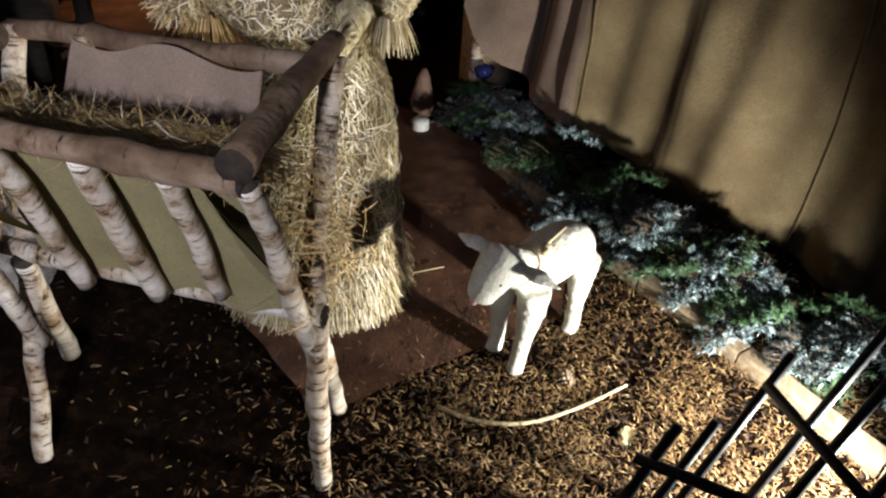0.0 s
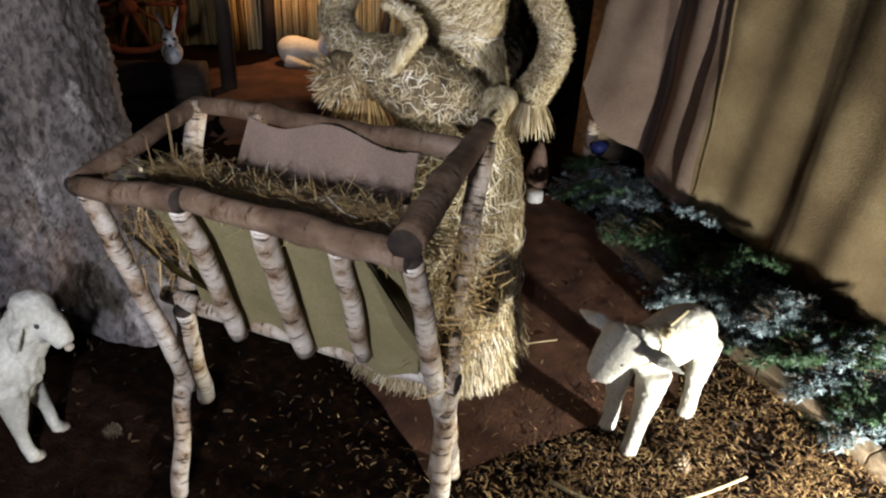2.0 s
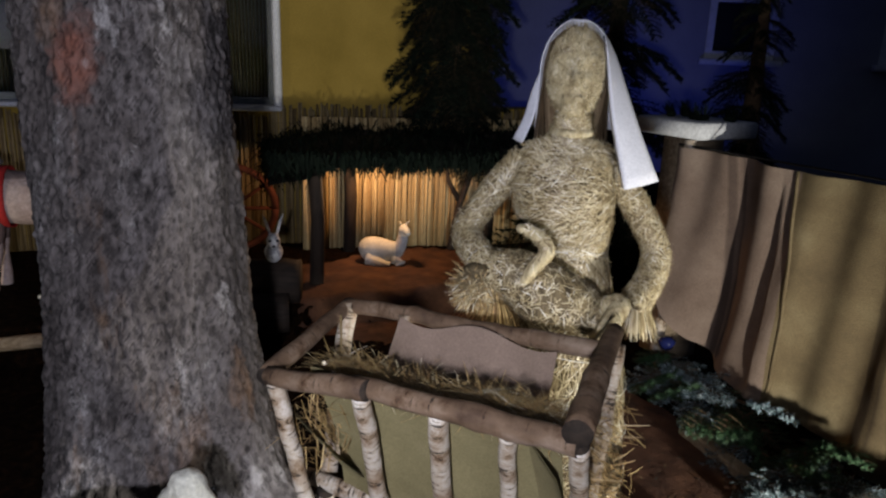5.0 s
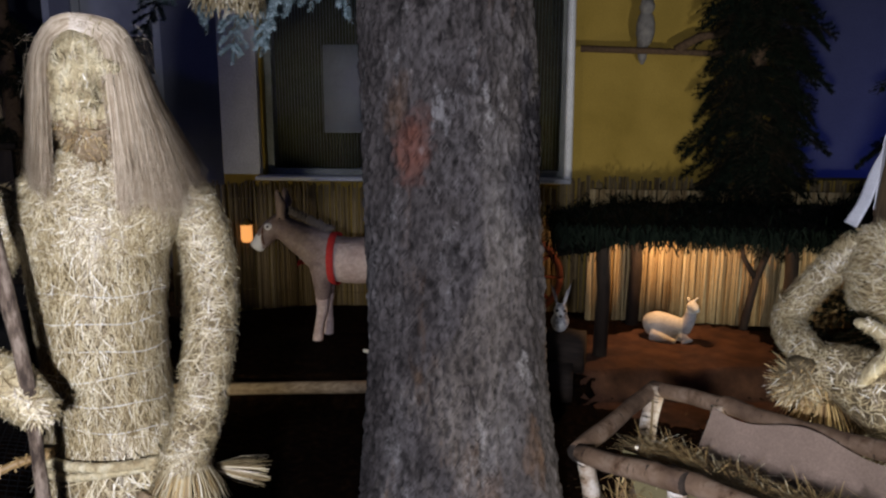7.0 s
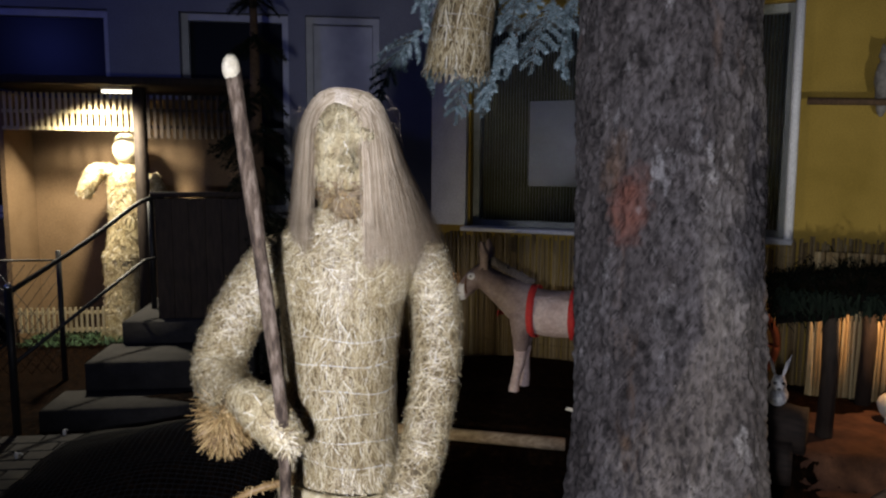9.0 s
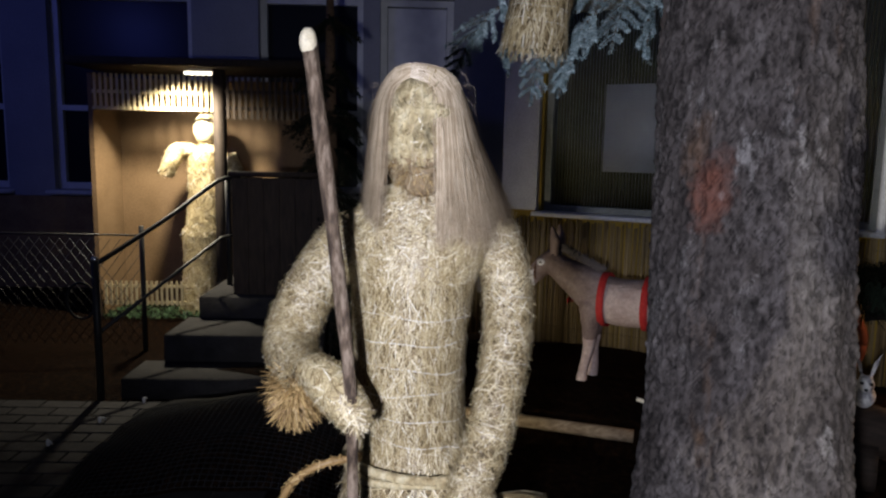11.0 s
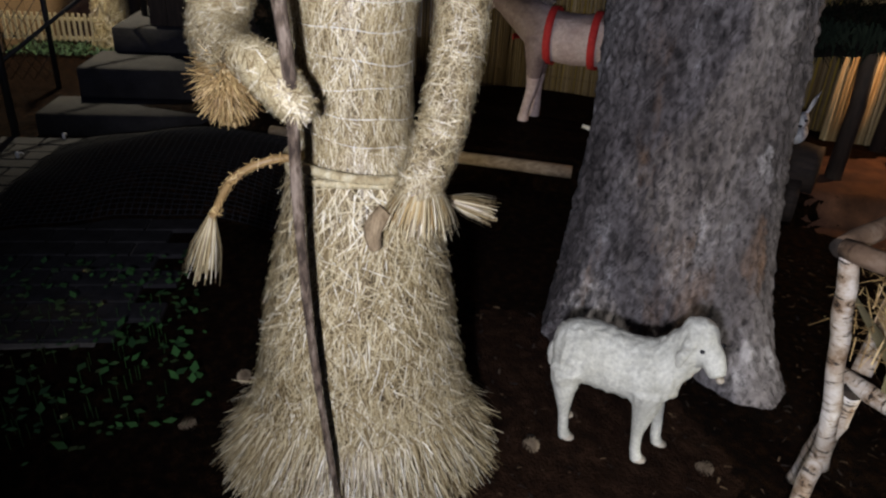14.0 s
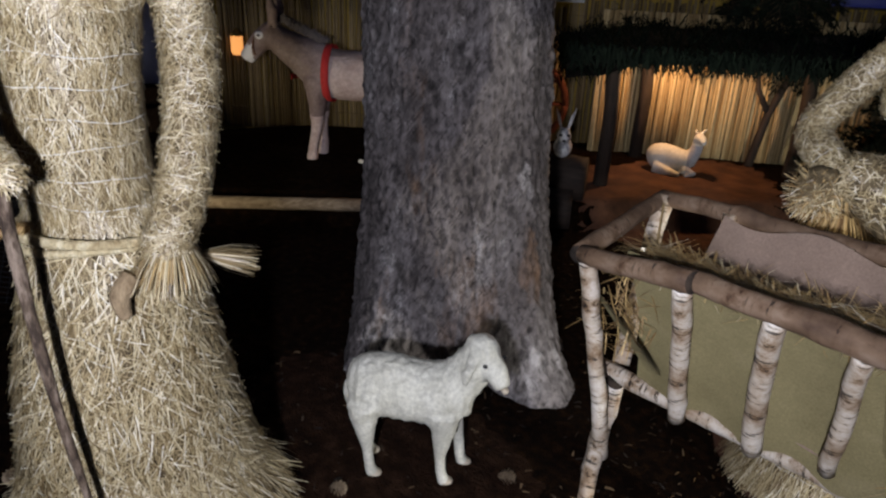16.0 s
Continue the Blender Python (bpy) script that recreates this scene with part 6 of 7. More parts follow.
def build_deer():
    h = Geo()
    h.tube(smooth_path([(-0.155, 0, 0.075), (-0.08, 0, 0.100), (0.02, 0, 0.092), (0.085, 0, 0.085)], 10), [0.045, 0.065, 0.078, 0.083, 0.083, 0.08, 0.076, 0.072, 0.068, 0.062, 0.05], 16)
    h.tube([(-0.10, -0.055, 0.05), (-0.02, -0.085, 0.03), (0.05, -0.085, 0.02)], [0.05, 0.03, 0.018], 10)
    h.tube([(0.06, -0.04, 0.05), (0.13, -0.05, 0.025), (0.08, -0.07, 0.015)], [0.035, 0.022, 0.015], 10)
    h.tube(smooth_path([(0.075, 0, 0.09), (0.115, 0, 0.155), (0.125, 0, 0.225)], 6), [0.058, 0.052, 0.045, 0.040, 0.036, 0.034, 0.034], 12)
    h.tube([(0.115, 0, 0.245), (0.145, -0.03, 0.238), (0.165, -0.06, 0.222)], [0.036, 0.030, 0.016], 10)
    h.tube([(0.105, 0.025, 0.265), (0.09, 0.075, 0.285)], [0.012, 0.005], 8)
    h.tube([(0.125, -0.02, 0.268), (0.165, 0.02, 0.300)], [0.012, 0.005], 8)
    vs, ns, fs = merged(h, 0.007, 5)
    g = Geo()
    g.v = [tuple(v) for v in vs]
    for f in fs:
        c = vs[f[0]]
        g.f.append(f)
        g.m.append(1 if c.x > 0.085 and c.z < 0.20 else 0)
    g.ball((0.148, -0.018, 0.250), (0.006, 0.006, 0.006), 8, 2)
    solo("fawn_figure", g, [PLASTER, noisy("grey cast fur", [(0.3, (0.30, 0.30, 0.32)), (0.7, (0.42, 0.42, 0.44))], 30), EYE], "white and grey lying fawn figure in the hut", "fawn figure", pose(-3.08, 4.24, 0.14, 0, 0, 28))


build_deer()


def build_logs():
    for k, (a, b, r) in enumerate((((-3.72, 2.86, 0.26), (-3.02, 3.36, 0.26), 0.125), ((-3.62, 2.62, 0.13), (-2.98, 3.22, 0.13), 0.11))):
        a, b = Vector(a), Vector(b)
        g = log_mesh((b - a).length, r, r * 0.97, 60 + k, 3)
        m = (b - a).to_track_quat("Z", "Y").to_matrix().to_4x4()
        m.translation = a
        solo("log", g, [DARKWOOD, LOGEND], "dark weathered tree log lying by the hut", "log", m, "logs by the hut")
    # a cast hare on the log
    h = Geo()
    h.ball((0, 0, 0.055), (0.05, 0.06, 0.06), 14)
    h.ball((0, -0.03, 0.125), (0.038, 0.042, 0.042), 14)
    h.ball((0, -0.062, 0.110), (0.024, 0.022, 0.020), 10)
    for s in (1, -1):
        h.tube([(s * 0.018, -0.01, 0.155), (s * 0.035, 0.0, 0.215), (s * 0.055, 0.005, 0.270)], [0.012, 0.016, 0.004], 8, 0, None, 0, 0.5)
    g = Geo()
    skin_of(g, h, 0.006, 0.002, 40, 0, 3)
    for s in (1, -1):
        g.ball((s * 0.020, -0.068, 0.135), (0.010, 0.006, 0.010), 8, 1)
    g.ball((0, -0.082, 0.108), (0.010, 0.006, 0.009), 8, 1)
    solo("hare_figure", g, [noisy("white and grey cast fur", [(0.42, (0.28, 0.28, 0.29)), (0.52, (0.70, 0.69, 0.66))], 16), EYE], "white cast hare figure sitting on the log", "hare figure", axes((0.70, 0.71), (-0.71, 0.70), (-3.13, 3.27, 0.375)))


build_logs()


def build_wheel():
    t = thing("wagon_wheel", "old red wooden wagon wheel leaning on the reed mat", "wagon wheel", WPOSE @ pose(1.86, -0.22, 0.45, 12, 0, 0))
    g = Geo()
    g.tube([(0.30 * math.cos(a), 0, 0.30 * math.sin(a)) for a in [math.tau * j / 40 for j in range(41)]], 0.024, 8)
    part("rim", g, WHEELRED, t)
    g = Geo()
    g.tube([(0, -0.06, 0), (0, 0.06, 0)], 0.05, 12)
    part("hub", g, WHEELRED, t)
    for i in range(10):
        a = math.tau * i / 10
        s = Geo()
        s.tube([(0.04 * math.cos(a), 0, 0.04 * math.sin(a)), (0.29 * math.cos(a), 0, 0.29 * math.sin(a))], 0.013, 6)
        part("spoke", s, WHEELRED, t)


WHEELRED = noisy("faded red paint", [(0.3, (0.07, 0.018, 0.010)), (0.7, (0.13, 0.035, 0.018))], 12)
build_wheel()


def build_owl():
    g = Geo()
    g.tube([on_wall(2.25, 0.12, 1.985), on_wall(2.7, 0.14, 1.965), on_wall(3.15, 0.12, 1.945), on_wall(3.6, 0.10, 1.98)], [0.022, 0.02, 0.018, 0.014], 8)
    g.tube([on_wall(2.86, 0.13, 1.97), on_wall(3.0, 0.13, 2.05), on_wall(3.2, 0.13, 2.08)], [0.03, 0.028, 0.02], 8)
    solo("perch", g, TWIG, "bare dark branch fixed across the yellow wall", "branch")
    for k, (u, s) in enumerate(((2.66, 1.0),)):
        h = Geo()
        h.ball((0, 0, 0.12), (0.06, 0.065, 0.125), 14)
        h.ball((0, -0.01, 0.255), (0.05, 0.052, 0.052), 14)
        h.tube([(0, 0.03, 0.06), (0.02, 0.06, -0.06), (0.025, 0.07, -0.10)], [0.04, 0.03, 0.012], 8)
        for x in (-0.03, 0.03):
            h.tube([(x, -0.01, 0.29), (x * 1.2, -0.01, 0.325)], [0.014, 0.004], 6)
        o = Geo()
        skin_of(o, h, 0.008, 0.003, 50, 0, 3)
        m = WPOSE @ pose(u, -0.14, 1.985 if k == 0 else 1.97, 0, 0, 20 if k == 0 else -30) @ Matrix.Diagonal((s, s, s, 1))
        solo("bird_figure", o, noisy("grey brown feathers", [(0.3, (0.13, 0.12, 0.11)), (0.7, (0.26, 0.24, 0.21))], 22), "grey carved owl sitting on the perch" if k == 0 else "small dark carved bird on the perch", "bird figure", m)


build_owl()

# ---------- blue spruce and straw bell ----------
def build_bell():
    g = Geo()
    rows = [(0, 0, 0, 0.112, 0.10), (0, 0, 0.08, 0.105, 0.095), (0.01, 0, 0.25, 0.095, 0.085), (0.03, 0, 0.5, 0.08, 0.075), (0.04, 0, 0.75, 0.05, 0.05)]
    loft(g, rows)
    thatch_loft(g, rows, 1700, 0.09, 0.004, 0.85, 1, 0.1)
    windings(g, rows, 0.07, 0.6, 12, 2, 1.04)
    for _ in range(420):
        a, r = rnd.uniform(0, math.tau), 0.108 * math.sqrt(rnd.random())
        g.blade((r * math.cos(a), r * math.sin(a) * 0.9, 0.01), (0.1 * math.cos(a), 0.1 * math.sin(a), -1), (math.cos(a), math.sin(a), 0), rnd.uniform(0.01, 0.03), 0.005, 1, 0)
    m = axes((0.23, 0.97), (-0.97, 0.23), (-2.905, 1.375, 1.925)) @ pose(0, 0, 0, 0, 6, 0)
    solo("straw_bell", g, [STRAW_CORE, STRAW, STRING], "bound straw bell hanging in the spruce branches", "straw bell", m)
    c = Geo()
    c.tube([m @ Vector((0.04, 0, 0.74)), (-2.80, 1.65, 2.95)], 0.006, 6)
    solo("hanging_cord", c, STRING, "white cord holding the straw bell", "cord")


build_bell()


def build_branches():
    for k in range(15):
        g = bough_geo(0.34, 90 + k, 0.020, 0.0042, 7, 0.45, 110)
        ob = part("bough", g, [NEEDLE_PALE, TWIG], TREE, "pale blue spruce twigs")
        a = -3.14 + 0.07 * (k % 3)
        y = 1.34 + 0.043 * k
        z = 2.07 + 0.09 * ((k * 7) % 4) + 0.03 * (k % 2)
        ob.matrix_local = Matrix.Translation((2.46, -2.02, 0)) @ pose(a, y, z + 0.02, 0, 22 + (k * 37) % 40, -150 + (k * 53) % 120)
    g = Geo()
    g.tube([(-0.15, -0.1, 2.55), (-0.45, -0.35, 2.48), (-0.52, -0.85, 2.34), (-0.50, -1.05, 2.2)], [0.03, 0.022, 0.014, 0.008], 8)
    g.tube([(-0.15, -0.1, 2.75), (-0.40, -0.45, 2.6), (-0.42, -0.75, 2.40)], [0.03, 0.02, 0.01], 8)
    part("branch", g, TWIG, TREE)


build_branches()


def fir_tree(name, x, y, height, radius, label, seed, rings=11, lo=0.25, per=11, taper=0.82):
    t = thing(name, label, "fir tree", pose(x, y, 0), "dark firs")
    g = Geo()
    g.tube([(0, 0, -0.05), (0.02, 0, height * 0.5), (0, 0, height)], [0.07, 0.05, 0.01], 10)
    part("trunk", g, TWIG, t)
    q = random.Random(seed)
    me = [bough_geo(1.0, seed + i, 0.05, 0.006, 13, 0.38, 60).mesh("bough", [NEEDLE_SHADED, TWIG], False) for i in range(3)]
    for i in range(rings):
        u = i / (rings - 1)
        z = lo + (height - lo) * u
        for j in range(per):
            a = 360 * j / per + q.uniform(-16, 16) + 17 * i
            s = radius * (1 - taper * u) * q.uniform(0.75, 1.1)
            ob = part("bough", me[(i + j) % 3], None, t)
            ob.matrix_local = pose(0, 0, z + q.uniform(-0.08, 0.08), q.uniform(-25, 25), q.uniform(5, 30), a) @ Matrix.Diagonal((s, s, s, 1))
    return t


fir_tree("fir_tree", -1.95, 5.10, 3.6, 0.75, "dark fir tree behind the straw woman", 200)
fir_tree("fir_tree", -3.08, 5.02, 4.2, 0.52, "dense dark fir tree beside the hut", 230, 30, 0.9, 13, 0.2)
fir_tree("fir_tree", -6.02, 1.12, 3.4, 0.62, "dark drooping fir beside the booth", 260)
fir_tree("fir_tree", -1.05, 4.75, 2.3, 0.50, "dark fir tree behind the pillar", 290)

# ---------- booth, steps and blue-lit houses; x to the right, y away ----------
BP = axes((0.274, 0.962), (-0.962, 0.274), (-0.58, 0.34, 0))


def build_booth():
    t = thing("booth", "small open wooden booth with lath trim and lit inside", "booth", BP.copy())
    g = Geo()
    g.box((-2.98, 6.9, 0.0), (-1.0, 6.94, 2.15))
    part("back_panel", g, PANEL, t, "tan plywood panel", smooth=False)
    g = Geo()
    g.box((-2.96, 6.36, 0.0), (-2.92, 6.9, 2.15))
    part("side_panel", g, PANEL, t, smooth=False)
    g = Geo()
    g.box((-3.05, 6.15, 2.20), (-0.85, 7.05, 2.27), 0, 0.01)
    part("roof", g, DARKWOOD, t, "dark flat roof")
    for x, y in ((-1.83, 6.38), (-0.95, 6.38), (-0.95, 6.9)):
        g = Geo()
        g.box((x - 0.045, y - 0.045, 0), (x + 0.045, y + 0.045, 2.2), 0, 0.006)
        part("post", g, DARKWOOD, t)
    for i in range(22):
        g = Geo()
        x = -2.90 + i * 0.048
        g.box((x, 6.34, 1.84), (x + 0.022, 6.352, 2.15))
        part("slat", g, SLAT, t, smooth=False)
    for z in (1.84, 1.98):
        g = Geo()
        g.box((-2.92, 6.354, z), (-1.86, 6.37, z + 0.03))
        part("slat_rail", g, SLAT, t, smooth=False)
    for i in range(16):
        g = Geo()
        x = -1.76 + i * 0.052
        g.box((x, 6.34, 1.78), (x + 0.022, 6.352, 2.15))
        part("slat", g, DARKWOOD, t, smooth=False)
    for z in (1.86, 2.00):
        g = Geo()
        g.box((-1.78, 6.354, z), (-0.98, 6.37, z + 0.028))
        part("slat_rail", g, DARKWOOD, t, smooth=False)
    for i in range(16):
        g = Geo()
        x = -2.88 + i * 0.045
        g.box((x, 6.34, 0.11), (x + 0.020, 6.352, 0.33))
        part("slat", g, SLAT, t, smooth=False)
    for z in (0.12, 0.27):
        g = Geo()
        g.box((-2.90, 6.354, z), (-2.16, 6.37, z + 0.025))
        part("slat_rail", g, SLAT, t, smooth=False)
    g = Geo()
    g.box((-2.16, 6.46, 2.165), (-1.90, 6.54, 2.190), 0, 0.005)
    part("lamp_tube", g, glow("white lamp tube", (1.0, 0.92, 0.76), 3), t, "lit white lamp tube")
    # a straw musician inside
    g = Geo()
    body = [(-2.12, 6.56, 0.02, 0.17, 0.14), (-2.11, 6.56, 0.15, 0.15, 0.13), (-2.09, 6.56, 0.5, 0.145, 0.13), (-2.07, 6.56, 0.75, 0.175, 0.14), (-2.05, 6.56, 0.82, 0.16, 0.13), (-2.03, 6.56, 1.1, 0.145, 0.12), (-2.02, 6.56, 1.4, 0.165, 0.13), (-2.01, 6.56, 1.5, 0.15, 0.11), (-2.0, 6.56, 1.56, 0.06, 0.06)]
    loft(g, body, 0, 18)
    thatch_loft(g, body, 4500, 0.07, 0.006, 0.4, 1, 0.25)
    g.ball((-2.0, 6.55, 1.69), (0.12, 0.11, 0.15), 14, 1)
    for path in ([(-2.03, 6.58, 1.45), (-2.22, 6.5, 1.50), (-2.27, 6.42, 1.42), (-2.33, 6.40, 1.28)], [(-1.83, 6.58, 1.45), (-1.74, 6.55, 1.25), (-1.85, 6.45, 1.10)]):
        p, r = densify(path, [0.075, 0.075, 0.075, 0.06])
        g.tube(p, r, 10)
        thatch_limb(g, p, r, 600, 0.06, 0.007, 0.3, 1, 0.25)
    solo("straw_musician", g, [STRAW_FACE, STRAW], "brightly lit straw figure standing in the booth", "straw figure", BP.copy())
    g = Geo()
    for _ in range(500):
        g.blade((rnd.uniform(-2.85, -1.9), rnd.uniform(6.2, 6.6), 0.02), (rnd.gauss(0, 1), rnd.gauss(0, 1), 0.4), (0, 0, 1), rnd.uniform(0.05, 0.12), 0.008, 0, 0.2)
    solo("fir_sprigs", g, NEEDLE, "green fir sprigs strewn on the booth floor", "fir sprigs", BP.copy(), kind="stuff")


build_booth()


def build_steps():
    t = thing("steps", "three dark concrete steps up to a door landing", "steps", BP.copy(), kind="structure")
    for x0, x1, y0, y1, z in ((-1.86, -0.7, 4.25, 4.62, 0.135), (-1.72, -0.7, 4.60, 5.08, 0.32), (-1.63, -0.7, 5.06, 6.1, 0.48)):
        g = Geo()
        g.box((x0, y0, -0.02), (x1, y1, z), 0, 0.012)
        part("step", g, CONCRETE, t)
    p = thing("landing_panel", "dark boarded panel beside the landing", "panel", BP.copy())
    for i in range(6):
        g = Geo()
        x = -1.40 + 0.1135 * i
        g.box((x, 5.13, 0.48), (x + 0.110, 5.16, 1.33 + 0.004 * (i % 2)), 0, 0.004)
        part("board", g, DARKWOOD, p, smooth=False)
    g = Geo()
    g.box((-1.42, 5.115, 1.338), (-0.70, 5.175, 1.375), 0, 0.006)
    part("top_rail", g, DARKWOOD, p)
    r = thing("handrail", "black iron handrail beside the steps", "handrail", BP.copy())
    for x, y, z, h in ((-1.97, 4.22, 0, 0.86), (-1.53, 5.5, 0.47, 1.30)):
        g = Geo()
        g.tube([(x, y, z), (x, y, h)], 0.022, 10)
        part("post", g, IRON, r)
    g = Geo()
    g.tube(smooth_path([(-1.97, 4.22, 0.84), (-1.75, 4.86, 1.07), (-1.57, 5.4, 1.29), (-1.45, 5.55, 1.31)], 12), 0.016, 10)
    part("rail", g, IRON, r)
    g = Geo()
    g.tube([(-1.97, 4.22, 0.42), (-1.56, 5.4, 0.86), (-1.45, 5.5, 0.88)], 0.012, 8)
    part("rail", g, IRON, r)
    g = Geo()
    g.ball((-1.97, 4.22, 0.872), (0.024, 0.024, 0.024), 12)
    part("knob", g, mat("polished steel", (0.7, 0.7, 0.7), 0.2, 1.0), r, "bright steel knob")
    g = Geo()
    g.tube([(-2.06 + 0.085 * math.cos(a), 4.22, 0.62 + 0.11 * math.sin(a)) for a in [math.tau * j / 24 for j in range(25)]], 0.008, 6)
    part("scroll", g, IRON, r)


build_steps()


def build_houses():
    g = Geo()
    # the wing behind the booth, with its windows
    wins = [(-6.2, -4.45), (-3.97, -2.48), (-1.79, -0.70), (-0.525, 0.245)]
    edges = [-9.0] + [e for w in wins for e in w] + [1.1]
    for a, b in zip(edges[0::2], edges[1::2]):
        g.box((a, 7.7, -0.1), (b, 8.0, 5.2))
    for a, b in wins:
        g.box((a, 7.7, -0.1), (b, 8.0, 1.05))
        g.box((a, 7.7, 3.1), (b, 8.0, 5.2))
    solo("wall_west", g, BLUEWALL, "pale rendered house wall in blue light", "wall", BP.copy(), kind="structure", smooth=False)
    for i, (a, b) in enumerate(wins):
        t = thing("window_2", "dark window with pale frame in the house wall", "window", BP.copy(), "west windows", "structure")
        w = Geo()
        w.box((a, 7.86, 1.05), (b, 7.87, 3.1))
        part("pane", w, GLASS, t, smooth=False)
        for lo, hi in (((a, 7.80, 1.05), (a + 0.07, 7.87, 3.1)), ((b - 0.07, 7.80, 1.05), (b, 7.87, 3.1)), ((a + 0.07, 7.80, 1.05), (b - 0.07, 7.87, 1.12)), ((a + 0.07, 7.80, 1.88), (b - 0.07, 7.86, 1.94)), ((a + 0.07, 7.80, 3.03), (b - 0.07, 7.87, 3.1))):
            f = Geo()
            f.box(lo, hi, 0, 0.004)
            part("window_frame", f, WHITEPAINT, t, smooth=False)
        # white board added before this pane so that the glass looks lit blue
        if i == 3:
            f = Geo()
            f.box((a + 0.075, 7.842, 2.30), (b - 0.075, 7.852, 3.02), 0, 0.002)
            part("blue_catcher", f, CLOTH, t, "white board added to catch the blue light", smooth=False)
        s = Geo()
        s.box((a - 0.05, 7.58, 1.0), (b + 0.05, 7.8, 1.04), 0, 0.005)
        part("window_sill", s, WHITEPAINT, t)
    b = Geo()
    b.box((-6.5, 7.62, 0.0), (-3.45, 7.69, 0.98))
    solo("plinth", b, BRICK, "ochre brick plinth below the windows", "plinth", BP.copy(), kind="structure", smooth=False)
    # the house beyond the curtain
    HP = axes((0.93, 0.37), (-0.37, 0.93), (-3.2, 9.4, 0))
    g = Geo()
    wins = [(0.95, 1.75), (2.9, 4.0), (5.0, 6.1)]
    edges = [-4.5] + [e for w in wins for e in w] + [12.0]
    for a, c in zip(edges[0::2], edges[1::2]):
        g.box((a, 0, -0.1), (c, 0.3, 6.0))
    for a, c in wins:
        g.box((a, 0, -0.1), (c, 0.3, 1.55))
        g.box((a, 0, 2.9), (c, 0.3, 6.0))
    solo("wall_north", g, BLUEWALL, "pale house wall in deep blue light", "wall", HP, kind="structure", smooth=False)
    for a, c in wins:
        t = thing("window_3", "small blue-lit window with a pale frame", "window", HP, "north windows", "structure")
        w = Geo()
        w.box((a, 0.12, 1.55), (c, 0.13, 2.9))
        part("pane", w, GLASS, t, smooth=False)
        for lo, hi in (((a, 0.03, 1.55), (a + 0.09, 0.12, 2.9)), ((c - 0.09, 0.03, 1.55), (c, 0.12, 2.9)), ((a + 0.09, 0.03, 1.55), (c - 0.09, 0.12, 1.64)), ((a + 0.09, 0.03, 2.2), (c - 0.09, 0.12, 2.26)), ((a + 0.09, 0.03, 2.81), (c - 0.09, 0.12, 2.9))):
            f = Geo()
            f.box(lo, hi, 0, 0.004)
            part("window_frame", f, WHITEPAINT, t, smooth=False)
        s = Geo()
        s.box((a - 0.06, -0.12, 1.48), (c + 0.06, 0.03, 1.55), 0, 0.006)
        part("window_sill", s, WHITEPAINT, t)


build_houses()


def build_mesh_fence():
    t = thing("chain_link_fence", "grey chain-link fence on thin posts", "fence", BP.copy())
    g = Geo()
    y = 5.3
    for i in range(-12, 36):
        x = -4.6 + i * 0.075
        for s in (1, -1):
            pts = [(x + s * 0.0375 * k, y + (0.002 if s > 0 else -0.002), 0.05 + 0.05 * k) for k in range(17)]
            pts = [p for p in pts if -4.6 <= p[0] <= -2.12]
            if len(pts) > 1:
                g.tube([pts[0], pts[-1]], 0.0022, 4)
    part("mesh", g, IRON, t)
    for x in (-4.6, -3.3, -2.12):
        p = Geo()
        p.tube([(x, y, -0.02), (x, y, 0.95)], 0.02, 8)
        part("post", p, IRON, t)
    r = Geo()
    r.tube([(-4.6, y, 0.88), (-2.12, y, 0.88)], 0.008, 6)
    part("rail", r, IRON, t)


build_mesh_fence()


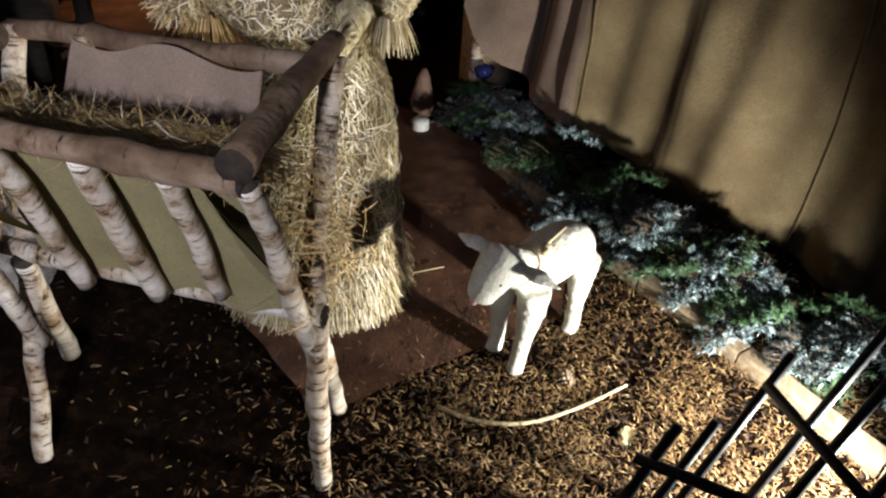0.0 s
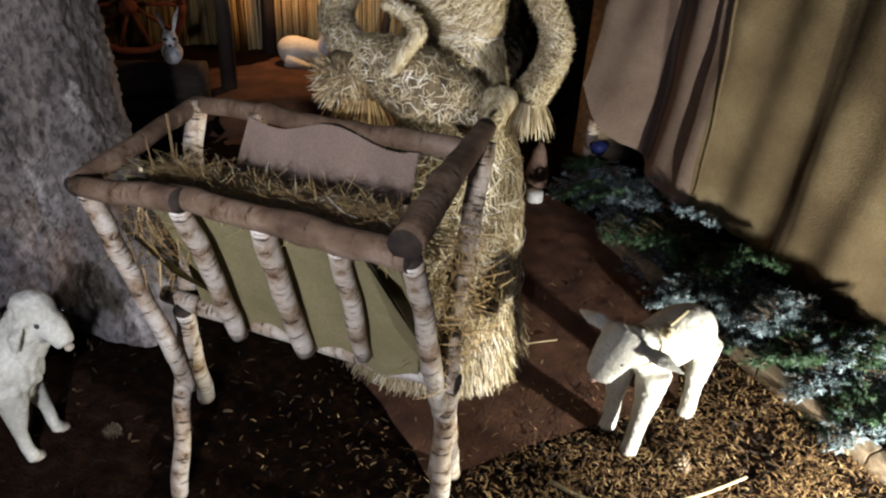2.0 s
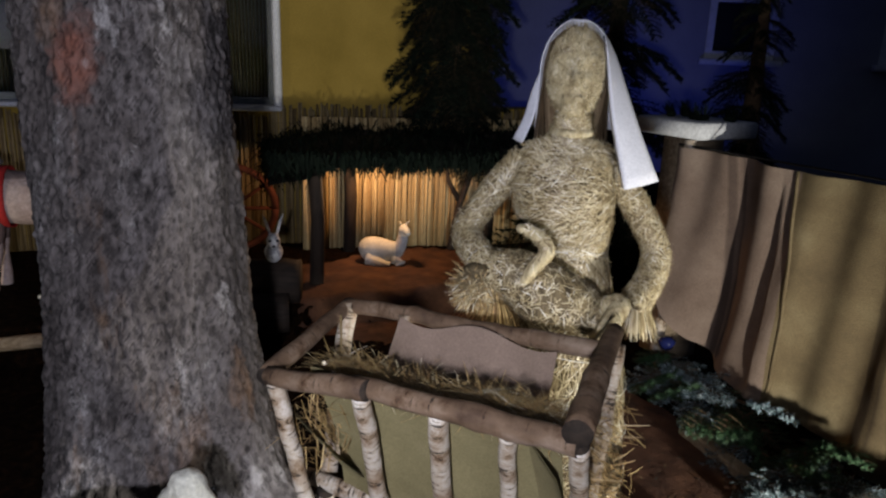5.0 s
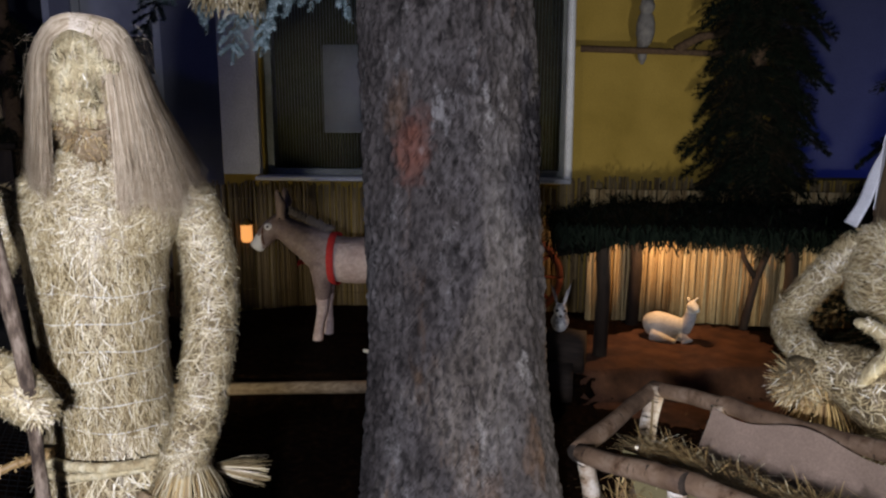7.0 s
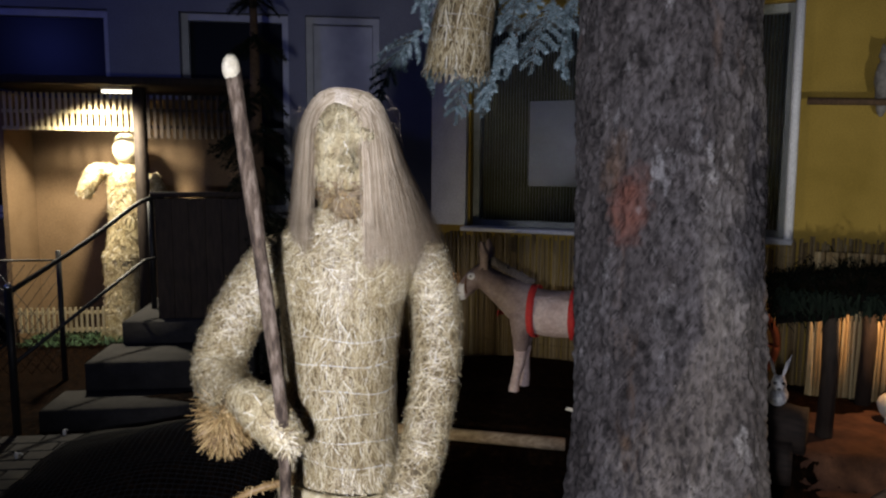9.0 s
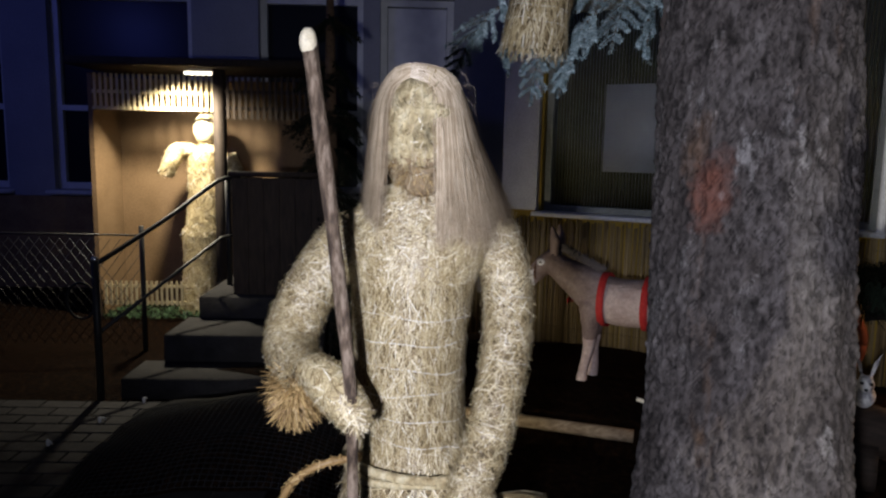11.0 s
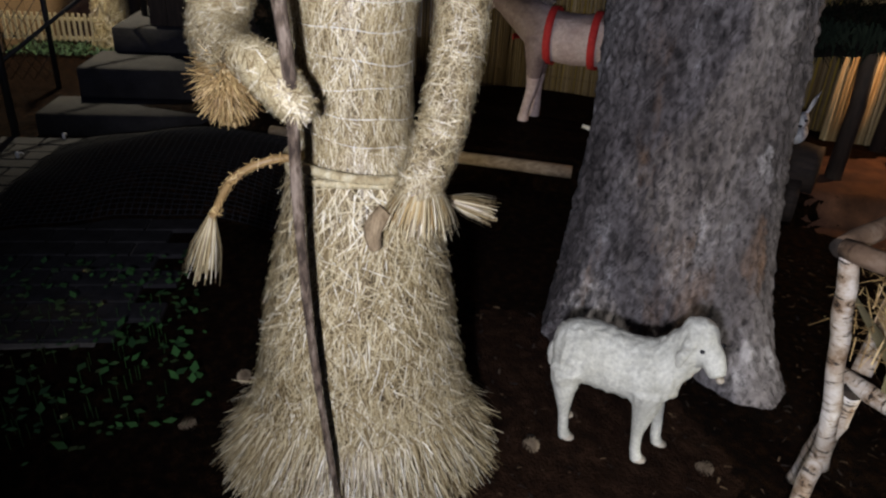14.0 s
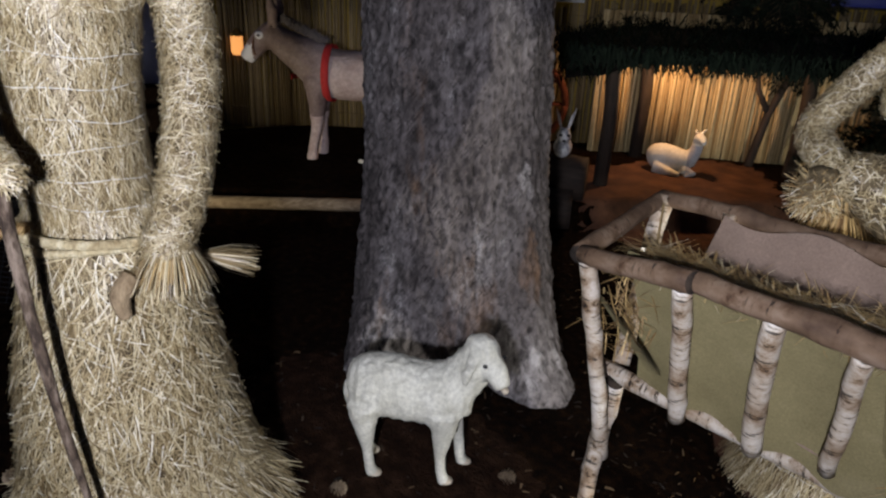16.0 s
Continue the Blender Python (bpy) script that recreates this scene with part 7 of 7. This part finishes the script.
def build_undergrowth():
    g = Geo()
    for _ in range(420):
        x, y = rnd.uniform(-3.4, -2.3), rnd.uniform(-0.55, 0.42)
        z = 0.02 + 0.06 * rnd.random()
        a = rnd.uniform(0, math.tau)
        d = Vector((math.cos(a), math.sin(a), rnd.uniform(-0.2, 0.5)))
        s = rnd.uniform(0.012, 0.03)
        p = Vector((x, y, z))
        n = frame_of(d)[0] * s * 0.5
        g.face([p, p + d * s * 0.6 + n, p + d * s * 1.5, p + d * s * 0.6 - n])
    for _ in range(120):
        x, y = rnd.uniform(-3.1, -2.4), rnd.uniform(-0.4, 0.3)
        g.tube([(x, y, 0), (x + 0.01, y, 0.06)], 0.001, 3)
    solo("ground_ivy", g, LEAF, "low dark green leaves at the mulch edge", "ivy", kind="stuff", smooth=False)
    # a dark netted mound beside the steps
    t = thing("netted_mound", "low earth mound under black garden netting", "mound", BP.copy())
    m = Geo()
    N = lambda u, v: (-1.55 + 1.35 * u, 2.75 + 1.35 * v, 0.02 + 0.34 * math.sin(math.pi * min(1, 0.12 + 0.88 * u)) ** 0.7 * math.sin(math.pi * min(1, 0.15 + 0.85 * v)) ** 0.7 * (0.55 + 0.45 * u) + 0.02 * noise.noise((u * 5, v * 5, 0)))
    m = sheet_geo(N, 30, 30, 0.004)
    part("mound", m, MULCH, t, "dark earth")
    n = Geo()
    for i in range(46):
        n.tube([Vector(N(i / 45, k / 20)) + Vector((0, 0, 0.018)) for k in range(21)], 0.0022, 3)
        n.tube([Vector(N(k / 20, i / 45)) + Vector((0, 0, 0.018)) for k in range(21)], 0.0022, 3)
    part("netting", n, NETTING, t, "black plastic netting")


NETTING = mat("black netting", (0.016, 0.016, 0.018), 0.7, 0, 0.1)
build_undergrowth()


def build_paving():
    t = thing("paving", "dark brick paving with pale joints", "paving", BP.copy(), kind="structure")
    b = Geo()
    b.box((-4.2, 2.1, -0.04), (-0.88, 4.18, 0.006))
    part("bed", b, JOINT, t, "pale joint sand", smooth=False)
    k = Geo()
    k.box((0.004, 0.004, 0.0), (0.236, 0.116, 0.020), 0, 0.004)
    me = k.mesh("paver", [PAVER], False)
    for j in range(17):
        for i in range(15):
            x, y = -4.18 + 0.24 * i - (0.12 if j % 2 else 0), 2.12 + 0.12 * j
            if x < -4.2 or x + 0.24 > -0.60:
                continue
            ob = part("paver", me, None, t)
            ob.matrix_local = pose(x, y, 0.0, rnd.uniform(-0.6, 0.6), rnd.uniform(-0.4, 0.4), rnd.uniform(-0.5, 0.5))


build_paving()
